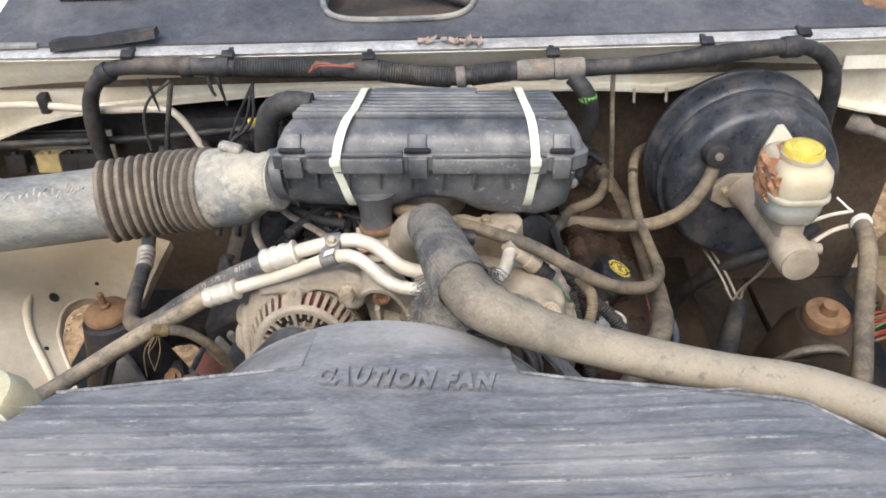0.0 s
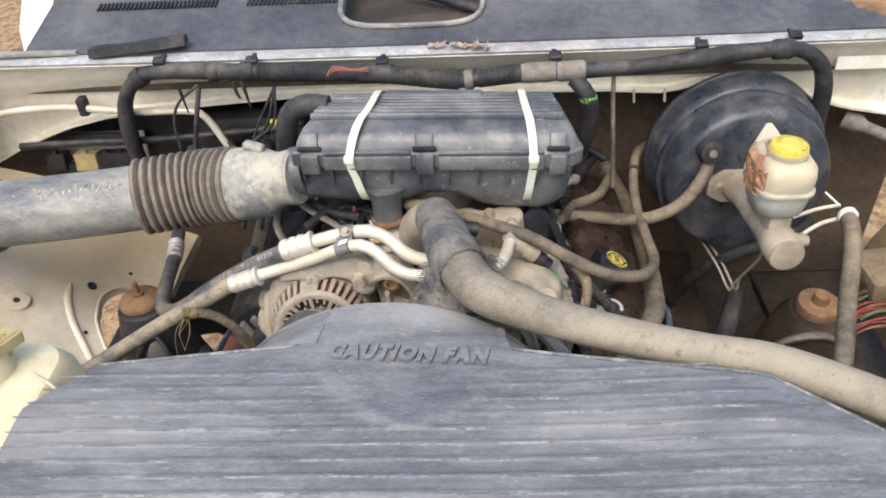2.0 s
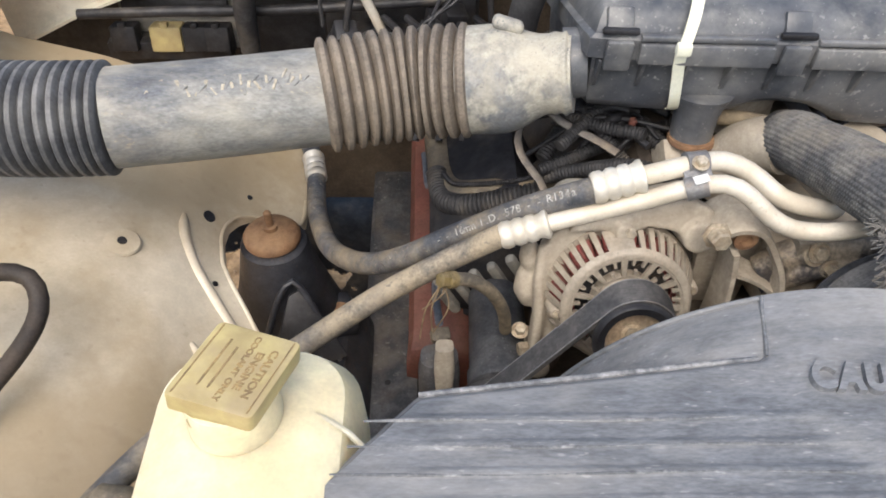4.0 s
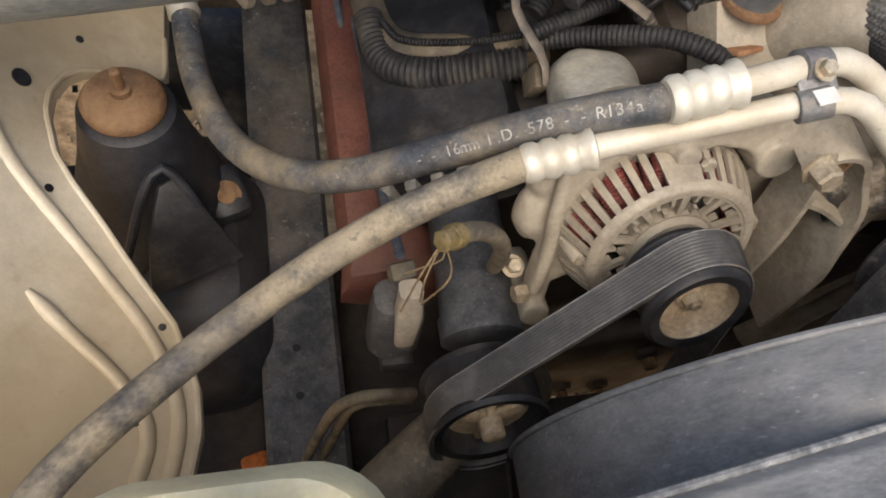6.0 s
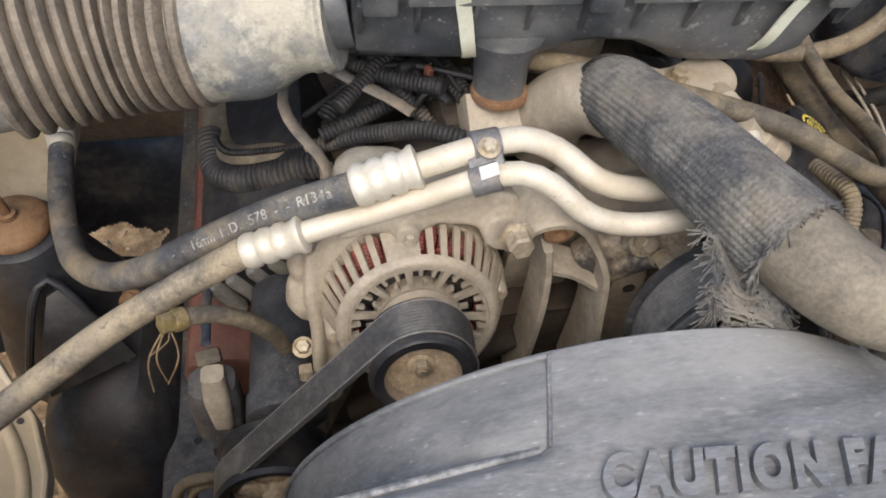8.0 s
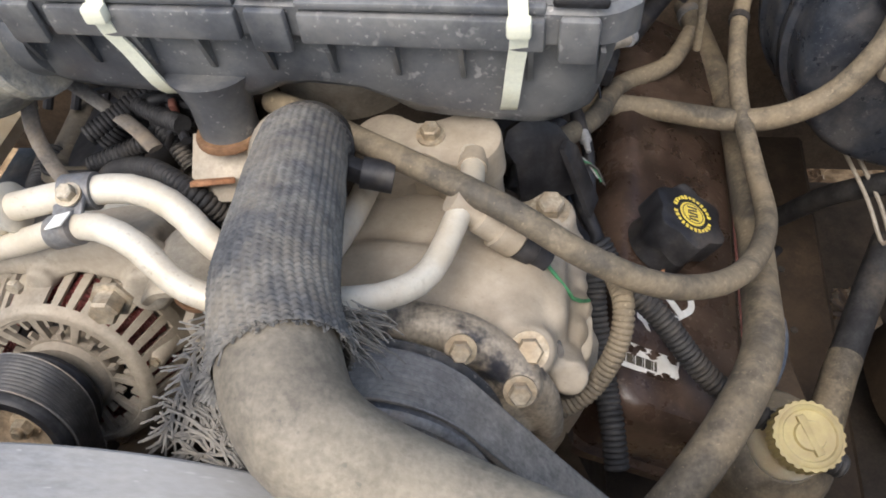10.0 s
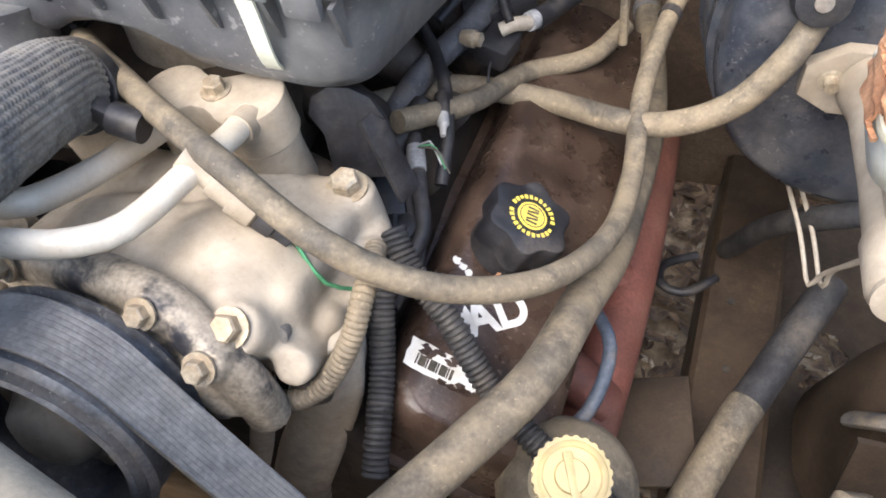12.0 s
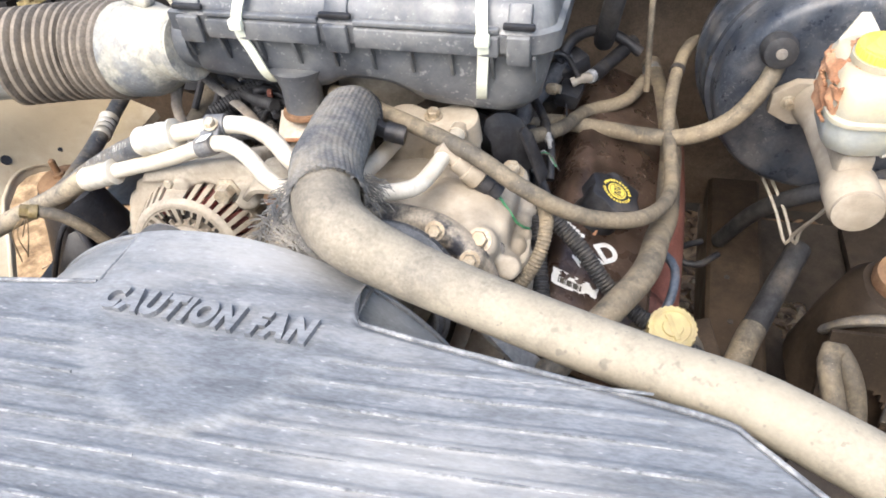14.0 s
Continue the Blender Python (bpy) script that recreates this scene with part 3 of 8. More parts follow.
    part("panel", sheet(left, len(rows_y) - 1, 50, 0.0), M_FENDER, fe)
    part("rolled_edge", tube([skin(over(edge, y), y) + Vector((0, 0, -0.001)) for y in rows_y[18:184:3]], 0.003, 8, 0.008), M_FENDER, fe)
    for line in (((-0.655, 0.856), (-0.650, 0.83), (-0.643, 0.81), (-0.629, 0.784), (-0.604, 0.752), (-0.574, 0.712), (-0.546, 0.672), (-0.527, 0.629), (-0.522, 0.59), (-0.531, 0.545), (-0.545, 0.50)), ((-0.619, 0.690), (-0.593, 0.661), (-0.566, 0.633), (-0.548, 0.606), (-0.543, 0.581), (-0.550, 0.553), (-0.56, 0.52))):
        part("bead", tube([skin(x, y) + Vector((0, 0, -0.0028)) for x, y in line], lambda s: 0.0068 * min(1, 0.5 + s * 30), 12, 0.008), M_FENDER, fe, "raised stamped bead")
    part("boss", lathe(skin(-0.698, 0.78) + Vector((0, 0, -0.001)), (0.35, 0, 1), [(0, 0.020), (0.002, 0.0185), (0.0025, 0.012)], 30), M_FENDER, fe)
    for x, y, r in ((-0.698, 0.78, 0.0052), (-0.632, 0.872, 0.008), (-0.598, 0.938, 0.0035), (-0.611, 0.779, 0.0035), (-0.533, 0.673, 0.003), (-0.551, 0.597, 0.004)):
        n = (skin(x + 0.01, y) - skin(x - 0.01, y)).cross(skin(x, y + 0.01) - skin(x, y - 0.01)).normalized()
        n = n if n.z > 0 else -n
        part("hole", lathe(skin(x, y) + n * (0.0018 if x == -0.698 else 0.0002), n, [(0, r), (0.0012, r)], 14), M_BLACK, fe, "dark punched hole")
    # torn wheel liner and added dark slabs below the bay
    def torn(u, v):
        x, y = -0.80 + 0.42 * u, 0.90 + 0.42 * v
        rough = 1.1 * noise.noise(Vector((x * 45, y * 40, 0)))
        return min(((x + 0.552) / 0.055) ** 2 + ((y - 1.078) / 0.030) ** 2, ((x + 0.69) / 0.055) ** 2 + ((y - 1.08) / 0.075) ** 2) > 1 + rough
    solo("torn_liner", sheet(lambda u, v: Vector((-0.80 + 0.42 * u, 0.90 + 0.42 * v, 0.585 + 0.02 * math.sin(5 * u))), 130, 130, 0.003, torn), M_BLACK, "black wheel liner with torn holes", "splash liner", kind="structure")
    # added slabs that hide bright ground and stand in for shade in the depths
    for size, at, rot in (((0.15, 0.36, 0.02), (-0.29, 0.70, 0.60), (0, 0, 0)), ((0.10, 0.22, 0.02), (-0.505, 0.70, 0.60), (0, -12, 0)), ((0.13, 0.28, 0.02), (-0.44, 0.36, 0.62), (0, 0, 0)), ((0.26, 0.30, 0.02), (0.60, 0.55, 0.60), (0, 0, 0)), ((0.46, 0.34, 0.02), (-0.10, 0.46, 0.66), (0, 0, 0)), ((0.20, 0.35, 0.02), (0.24, 0.62, 0.60), (0, 0, 0)), ((0.12, 0.5, 0.3), (0.20, 1.05, 0.62), (0, 0, 0)), ((0.36, 1.08, 0.02), (0.83, 0.76, 0.60), (0, 0, 0))):
        solo("dark_filler", slab(size, at, rot, 0.004), M_ENGINE, "dark slab added to keep the depths below the bay in shade", "splash liner", kind="structure")

    def ripped(u, v):
        x, y = 0.455 + 0.29 * u, 0.68 + 0.57 * v
        return ((x - 0.55) / 0.032) ** 2 + ((y - 1.015) / 0.05) ** 2 > 1 + 0.9 * noise.noise(Vector((x * 45, y * 40, 3)))
    solo("torn_liner", sheet(lambda u, v: Vector((0.455 + 0.29 * u, 0.68 + 0.57 * v, 0.60 + 0.012 * math.sin(6 * v))), 90, 140, 0.003, ripped), M_ENGINE, "grimy brown wheel liner with a torn hole", "splash liner", kind="structure")

    # unseen wall, added to darken the view under the truck and block light
    solo("rear_dark_wall", slab((0.84, 0.02, 0.66), (0.66, 1.90, 0.33), bevel=0.004), M_ENGINE, "added dark wall behind the bay that hides bright ground and blocks light", "floor pan", kind="structure")
    # right inner fender, brown with road dirt
    rprof = [(0.99, 1.10), (0.975, 1.04), (0.94, 0.98), (0.90, 0.92), (0.86, 0.85), (0.83, 0.77), (0.81, 0.66)]
    def right(u, v):
        y = 0.22 + 0.95 * u
        k = v * (len(rprof) - 1)
        i = min(int(k), len(rprof) - 2)
        (xa, za), (xb, zb) = rprof[i], rprof[i + 1]
        return Vector((xa + (xb - xa) * (k - i) + 0.006 * noise.noise(Vector((y * 5, k, 0))), y, za + (zb - za) * (k - i)))
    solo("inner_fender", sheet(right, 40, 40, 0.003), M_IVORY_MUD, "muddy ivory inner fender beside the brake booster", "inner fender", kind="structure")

    # outer fenders
    for s, nm in ((-1, "ivory outer fender"), (1, "ivory outer fender")):
        b = slab((0.02, 1.35, 0.26), (s * 1.01, 0.55, 1.075), bevel=0.008)
        slab((0.14, 1.35, 0.02), (s * 0.96, 0.55, 1.15), (0, s * 12, 0), 0.006, bm=b)
        solo("outer_fender", b, M_IVORY, "ivory outer fender closing the side of the bay", "fender", kind="structure")

    # core support at the front
    cs = thing("core_support", (0, 0.24, 0.7), "ivory radiator core support along the front of the bay", "core support", kind="structure")
    part("top_panel", slab((1.9, 0.16, 0.03), (0, 0.205, 1.172), (0, 0, -1.5), 0.006), M_IVORY, cs)
    part("front_panel", slab((1.9, 0.03, 0.55), (0, 0.13, 0.90), bevel=0.006), M_IVORY, cs)
    for x, y in ((-0.335, 0.268), (0.255, 0.25)):
        part("slot", slab((0.02, 0.006, 0.003), (x, y, 1.1875), (0, 0, -1.5), 0.001), M_BLACK, cs, "dark slot")

    # radiator behind the core support
    rad = thing("radiator", (0, 0.30, 0.62), "black radiator under the fan shroud", "radiator")
    part("core", slab((0.78, 0.05, 0.48), (-0.03, 0.31, 0.90), bevel=0.004), M_BLACK, rad)
    part("side_tank", slab((0.06, 0.07, 0.50), (-0.45, 0.31, 0.89), bevel=0.012), M_BLACK, rad)
    part("side_tank", slab((0.06, 0.07, 0.50), (0.39, 0.31, 0.89), bevel=0.012), M_BLACK, rad)

    # frame rails
    for x, m, lab in ((-0.415, M_FRAME, "black steel frame rail with round holes"), (0.435, M_FRAME_BROWN, "brown dusty steel frame rail")):
        fr = thing("frame_rail", (x, 0.7, 0.55), lab, "frame rail", kind="structure")
        skew = 0.06 if x > 0 else 0.0
        b = loft([[Vector((x + sx + skew * (y - 0.9), y, z)) for sx, z in ((-0.043, 0.56), (0.043, 0.56), (0.043, 0.674), (0.037, 0.68), (-0.037, 0.68), (-0.043, 0.674))] for y in (0.15, 0.5, 0.9, 1.3)])
        part("rail", b, m, fr)
        for y in ((0.712, 0.659, 0.80) if x < 0 else (0.93, 1.02)):
            part("hole", lathe((x - 0.005, y, 0.6795), (0, 0, 1), [(0, 0.0045), (0.0012, 0.0045)], 14), M_BLACK, fr, "dark drilled hole")


# ---- fan shroud ----
RIM_X, RIM_Z, RIM_R = -0.08, 0.985, 0.21


def shroud_rear(x):
    """The rear edge of the flat cover, as y over x."""
    if x < -0.372:
        return 0.46 - 1.05 * (-0.372 - x)
    if x < -0.15:
        return 0.46 + 0.026 * (x + 0.372) / 0.222
    if x < 0.05:
        return 0.486 - 0.01 * (x + 0.15) / 0.2
    if x < 0.30:
        return 0.476 - 0.048 * (x - 0.05) / 0.25
    return 0.428 - 0.85 * (x - 0.30)


def build_shroud():
    sh = thing("fan_shroud", (-0.05, 0.38, 1.0), "dusty grey-black plastic fan shroud with raised ribs and moulded warning", "fan shroud")
    x0, x1 = -0.56, 0.47

    def step(a, lo, hi):
        t = min(1, max(0, (a - lo) / (hi - lo)))
        return t * t * (3 - 2 * t)

    def shield(x, y):
        """How far inside the raised middle shield a place is, 0 to 1."""
        half = 0.103 if y >= 0.445 else 0.104 * math.sqrt(max(0.0, (y - 0.370) / 0.075))
        return 1 - step(abs(x + 0.042), half - 0.024, half + 0.006) if y > 0.366 else 0

    def crest(x):
        return RIM_Z - 0.002 + math.sqrt((RIM_R + 0.003) ** 2 - (x - RIM_X) ** 2)

    def back(x):
        """The rear edge: the middle panel runs on to the fan's rim."""
        mid = step(x, -0.150, -0.136) * (1 - step(x, 0.044, 0.058))
        return shroud_rear(x) + (0.533 - shroud_rear(x)) * mid, mid

    def top(u, v):
        x = x0 + (x1 - x0) * u
        rear, mid = back(x)
        front = 0.292 - 0.01 * (x + 0.05) - 0.022 * step(x, 0.0, 0.40)
        flat = max(shroud_rear(x), front + 0.01)
        y = front + (flat - front) * v / 0.82 if v <= 0.82 else flat + max(0.0, rear - flat) * (v - 0.82) / 0.18
        s = shield(x, y)
        z = 1.185 + 0.0045 * s + 0.009 * step(x, 0.06, 0.30)
        ends = step(x + 0.43 - (0.43 - y) * 0.5, 0, 0.02) * (1 - step(x - 0.30 + (y - 0.35) * 0.5, 0, 0.03))
        for k in range(9):
            yc = 0.441 - 0.0172 * k
            w = math.exp(-(((y - yc) / 0.0026) ** 4))
            z += 0.0012 * w * (1 - s) * ends
        z += 0.0012 * noise.noise(Vector((x * 9, y * 11, 0)))
        if y > 0.462 and mid > 0:
            t = min(1.0, (y - 0.462) / 0.071)
            z += (crest(x) - z) * t ** 1.7 * mid
        edge = min(y - front, (rear - y) if mid < 0.5 else 1.0)
        z -= 0.005 * step(0.007 - edge, 0, 0.007) if s < 0.5 else 0
        return Vector((x, y, z))
    part("cover", sheet(top, 300, 190, 0.0), M_SHROUD, sh, sharp=60)
    # worn rib tops either side of the shield
    for k in range(9):
        yc = 0.441 - 0.0172 * k
        half = 0.104 * math.sqrt(max(0.0, (min(yc, 0.445) - 0.370) / 0.075))
        for xa, xb in ((-0.41 - 0.5 * (0.43 - yc), -0.05 - half), (-0.034 + half, 0.30 - 0.5 * (yc - 0.35))):
            n = 12
            line = [Vector((xa + (xb - xa) * i / n, yc - 0.0018 + 0.0006 * math.sin(7 * i + k), 0)) for i in range(n + 1)]
            for p in line:
                p.z = 1.1858 + 0.009 * step(p.x, 0.06, 0.30) + 0.0012 * noise.noise(Vector((p.x * 9, p.y * 11, 0)))
            part("rib", tube(line, lambda s: 0.0007 + 0.0005 * math.sin(47 * s + 3 * k), 6, 0.008), M_RIB, sh, "rib worn pale along its top")
    for line in ([(-0.372, 0.4600), (-0.30, 0.4685), (-0.22, 0.478), (-0.152, 0.4855)], [(0.060, 0.4745), (0.12, 0.463), (0.20, 0.4475), (0.29, 0.4300), (0.31, 0.419), (0.36, 0.377), (0.42, 0.326)]):
        part("worn_edge", tube([(x, y, 1.1805 + 0.009 * step(x, 0.06, 0.30)) for x, y in line], 0.0022, 8, 0.008), M_RIB, sh, "pale worn edge")

    def skirt(u, v):
        x = x0 + (x1 - x0) * u
        rear = max(shroud_rear(x), 0.302 - 0.01 * (x + 0.05))
        return Vector((x, rear + 0.0005, 1.176 - 0.11 * v))
    part("rear_lip", sheet(skirt, 120, 3, 0.0), M_SHROUD, sh)

    # the arch that runs back to the fan's rim
    def arch(u, v):
        a = radians(-118 + 236 * u)
        rim = Vector((RIM_X + RIM_R * math.sin(a), 0.53, RIM_Z + (RIM_R - 0.002) * math.cos(a)))
        fx = RIM_X + (RIM_R + 0.006) * math.sin(a)
        low = max(0.0, min(1.0, (abs(math.degrees(a)) - 76) / 20))
        front = Vector((fx, min(0.48, shroud_rear(fx) - 0.004) * (1 - low) + 0.335 * low, min(1.1795, RIM_Z + (RIM_R + 0.004) * math.cos(a))))
        p = front.lerp(rim, v)
        p.z += 0.004 * math.sin(math.pi * v)
        return p
    part("fan_arch", sheet(arch, 70, 14, 0.004), M_SHROUD, sh)
    part("crease", tube([(-0.1470, 0.4855, 1.184), (-0.1440, 0.500, 1.1855), (-0.1405, 0.517, 1.186), (-0.137, 0.532, 1.1875)], 0.0014, 8, 0.008), M_RIB, sh)
    part("crease", tube([(0.0600, 0.4745, 1.181), (0.0545, 0.480, 1.180), (0.0525, 0.490, 1.175), (0.0515, 0.505, 1.168), (0.050, 0.530, 1.155)], 0.0013, 8, 0.008), M_RIB, sh)
    rim_line = [(RIM_X + RIM_R * math.sin(radians(a)), 0.5325, RIM_Z + RIM_R * math.cos(radians(a)) - 0.002) for a in range(-118, 119, 8)]
    part("rim", tube(rim_line, 0.0024, 8, 0.01), M_SHROUD, sh)
    slant = Matrix(((0.79, 0.18, 0, 0), (0, 1, 0, 0), (0, 0, 1, 0), (0, 0, 0, 1)))
    lettering("CAUTION FAN", 0.0265, Matrix.Translation((-0.048, 0.4590, 1.1912)) @ pose(0, 0, 0, 0, 0, -4.0) @ slant, M_SHROUD, sh, 0.0028, weight=0.0016, spacing=1.20)


# ---- airbox with its cable ties ----
def build_airbox():
    ab = thing("air_filter_box", (-0.025, 0.88, 1.14), "black plastic air filter box with ribbed lid, dusty", "air filter box")

    def place(x, y, z):
        return Vector((-0.029 + x, 0.786 + y - 0.045 * x, z - 0.30 * max(0, y)))

    def ring(inset, front, back, z, r=0.03, hollow=0.0, near=None):
        """One level of the box; near: the inset at the duct's end; hollow: how far the floor is raised over the hose."""
        near = inset if near is None else near
        w = 0.382 - inset - near
        o = round_outline(w, back - front, r, 6)
        dense = []
        for k, ((ax, ay), (bx, by)) in enumerate(zip(o, o[1:] + o[:1])):
            n = 16 if k % 7 == 6 else 1
            dense += [(ax + (bx - ax) * i / n, ay + (by - ay) * i / n) for i in range(n)]
        out = []
        cx, cy = r - w / 2, (back - front) / 2 - r
        for px, py in dense:
            if px < cx and abs(py) > cy:
                # squarer corners at the duct's end
                dx, dy = (px - cx) / r, (abs(py) - cy) / r
                k = max(abs(dx), dy, 0.5) ** -0.75
                px, py = cx + dx * k * r, math.copysign(cy + dy * k * r, py)
            px += (near - inset) / 2
            y = (front + back) / 2 + py
            lift = hollow * math.exp(-((px - 0.005) / 0.045) ** 4) * max(0.0, 1 - y / 0.16) - 0.045 * hollow / 0.02 * px
            out.append(place(px, y, z + lift))
        return out
    body = [ring(0.042, 0.036, 0.20, 1.150, 0.03, 0.02, 0.02), ring(0.026, 0.012, 0.225, 1.148, 0.035, 0.02, 0.008), ring(0.014, 0.003, 0.235, 1.160, 0.035, 0.014, 0.004), ring(0.007, 0.002, 0.24, 1.19, 0.03, 0, 0.003), ring(0.003, 0.0, 0.24, 1.222, 0.03, 0, 0.002)]
    part("base", loft(body), M_AIRBOX, ab)
    part("flange", loft([ring(0.003, -0.003, 0.241, 1.213), ring(-0.005, -0.009, 0.248, 1.216), ring(-0.005, -0.009, 0.248, 1.235), ring(0, -0.006, 0.244, 1.238)]), M_AIRBOX, ab)
    lid = [ring(0.0, -0.005, 0.243, 1.236), ring(0.003, 0.0, 0.242, 1.249), ring(0.009, 0.012, 0.234, 1.262), ring(0.018, 0.03, 0.22, 1.2715), ring(0.036, 0.05, 0.20, 1.276)]
    l = part("lid", loft(lid), M_AIRBOX, ab)
    for k in range(7):
        y = 0.042 + 0.024 * k
        part("lid_rib", slab((0.342, 0.009, 0.010), place(0, y, 1.2775), (-16.7, 0, -2.6), 0.003), M_AIRBOX, l)
    part("lid_crown", slab((0.15, 0.04, 0.012), place(-0.01, 0.185, 1.279), (-16.7, 0, -2.6), 0.004), M_AIRBOX, l)
    # front rail in two lengths between the clips
    for xa, xb in ((-0.150, -0.032), (0.004, 0.142)):
        part("front_rail", slab((xb - xa, 0.008, 0.02), place((xa + xb) / 2, -0.011, 1.224), (0, 0, -2.6), 0.002), M_AIRBOX, ab)
        part("front_rail", slab((xb - xa, 0.007, 0.005), place((xa + xb) / 2, -0.009, 1.2385), (0, 0, -1.7), 0.0015), M_AIRBOX, ab)
    for i in range(10):
        x = -0.18 + i * 0.0395
        part("stiffener", plate([(0, 0), (0.013, 0), (0.003, -0.030), (0.0, -0.032)], 0.003, facing(place(x, 0.0015, 1.214), (1, 0, 0)) @ pose(0, 0, 0, 0, 180, 0), 0), M_AIRBOX, ab)
    for x, w in ((-0.168, 0.024), (-0.014, 0.024), (0.160, 0.022)):
        part("clip", slab((w, 0.007, 0.03), place(x, -0.013, 1.222), (4, 0, -2.6), 0.003), M_AIRBOX, ab)
        part("clip_hinge", slab((w, 0.022, 0.008), place(x, 0.002, 1.2495), (52, 0, -2.6), 0.003), M_AIRBOX, ab)
        part("clip_pin", slab((w * 1.35, 0.006, 0.006), place(x, -0.008, 1.243), (0, 0, -2.6), 0.002), M_BLACK, ab)
    # snout down to the breather
    part("snout", lathe((-0.103, 0.802, 1.172), (0.0, -0.12, -1), [(0, 0.030), (0.010, 0.0255), (0.024, 0.0215), (0.05, 0.0205)], 28), M_AIRBOX, ab)
    part("inlet_neck", lathe((-0.196, 0.822, 1.190), (-1, 0.1, -0.12), [(0.018, 0.032), (0.024, 0.033), (0.040, 0.0335)], 36), M_AIRBOX, ab)

    # cable ties round the box
    for x, low, high in ((-0.114, 0.014, 0.020), (0.128, -0.007, -0.006)):
        tie = thing("cable_tie", tuple(place(x, -0.02, 1.14)), "off-white nylon cable tie strapped round the airbox", "cable tie", "ties round the airbox")
        loop = [(low, 0.03, 1.152), (low * 0.95, 0.006, 1.156), (low * 0.7, -0.004, 1.17), (low * 0.3, -0.010, 1.20), (0, -0.015, 1.222), (high * 0.1, -0.015, 1.242), (high * 0.4, -0.001, 1.2615), (high * 0.7, 0.022, 1.2765), (high, 0.05, 1.2835), (high, 0.10, 1.285), (high, 0.20, 1.285), (high, 0.255, 1.25), (high * 0.5, 0.25, 1.18), (low, 0.20, 1.15), (low, 0.03, 1.152)]
        line = evenly(smooth_line([place(x + a, y, z) for a, y, z in loop]), 0.008)
        b = bmesh.new()
        rows = []
        for i, c in enumerate(line):
            t = (line[min(i + 1, len(line) - 1)] - line[max(i - 1, 0)]).normalized()
            side = Vector((1, 0, 0))
            side = (side - t * side.dot(t)).normalized()
            nrm = t.cross(side)
            rows.append([c + side * sx * 0.0052 + nrm * sn * 0.0009 for sx, sn in ((-1, -1), (1, -1), (1, 1), (-1, 1))])
        part("strap", loft(rows), M_ZIP, tie)
        part("head", slab((0.0135, 0.009, 0.011), place(x, -0.018, 1.233), (0, 0, -2), 0.002), M_ZIP, tie)


def build_duct():
    du = thing("intake_duct", (-0.5, 0.82, 1.08), "grey plastic intake duct with ribbed bellows, streaked with dried mud", "intake duct")
    def cuff(s):
        t = min(1, max(0, (s - 0.022) / 0.048))
        return 0.0378 + 0.0150 * t * t * (3 - 2 * t) + (0.0022 if 0.003 < s < 0.009 else 0) + (0.0010 if 0.014 < s < 0.019 else 0)
    part("cuff", tube([(-0.226, 0.815, 1.182), (-0.25, 0.820, 1.177), (-0.285, 0.829, 1.166), (-0.325, 0.838, 1.157)], cuff, 40, 0.0025), M_CUFF, du, "mud-blotched grey cuff pushed over the airbox neck")
    part("cuff_ridge", slab((0.03, 0.020, 0.012), (-0.289, 0.842, 1.217), (-18, 14, -8), 0.005, 3), M_CUFF, du)
    part("bellows", conduit([(-0.320, 0.837, 1.158), (-0.385, 0.842, 1.150), (-0.468, 0.825, 1.147)], 0.0525, 0.0126, 0.17, 40, groove=3.6), M_BELLOWS, du)
    part("sleeve", tube([(-0.466, 0.825, 1.147), (-0.56, 0.806, 1.147), (-0.662, 0.786, 1.149)], 0.0475, 40, 0.02), M_DUCT, du)
    part("bellows", conduit([(-0.66, 0.786, 1.149), (-0.72, 0.782, 1.15), (-0.79, 0.784, 1.15)], 0.0510, 0.0105, 0.15, 40, groove=4.0), M_BELLOWS_GREY, du, "grey ribbed bellows")
    part("sleeve", tube([(-0.788, 0.784, 1.15), (-0.86, 0.79, 1.148), (-0.96, 0.80, 1.14)], 0.0485, 40, 0.02), M_DUCT, du)
    # raised relief on the sleeve, too worn to read
    rnd = random.Random(7)
    for i in range(46):
        x = -0.478 - i * 0.0038
        a = radians(58 + rnd.uniform(-7, 7))
        c = Vector((x, 0.823 + 0.2 * (x + 0.478) - 0.0475 * math.cos(a), 1.147 + 0.0475 * math.sin(a)))
        part("relief_bar", slab((0.0016 + rnd.random() * 0.002, 0.006 + rnd.random() * 0.007, 0.0016), c, (30, 0, rnd.uniform(-65, 65)), 0.0005), M_CRUST if i % 2 else M_DUCT, du)


# ---- hoses and lines ----
UPPER = [(-0.0333, 0.7735, 1.1345), (-0.0298, 0.7371, 1.16), (-0.017, 0.6725, 1.1836), (-0.0047, 0.6079, 1.2016), (0.0239, 0.5446, 1.206), (0.0847, 0.5220, 1.1880), (0.1673, 0.5010, 1.1740), (0.2491, 0.4770, 1.1720), (0.3146, 0.4510, 1.1810), (0.384, 0.4195, 1.1760), (0.4587, 0.3885, 1.1565)]


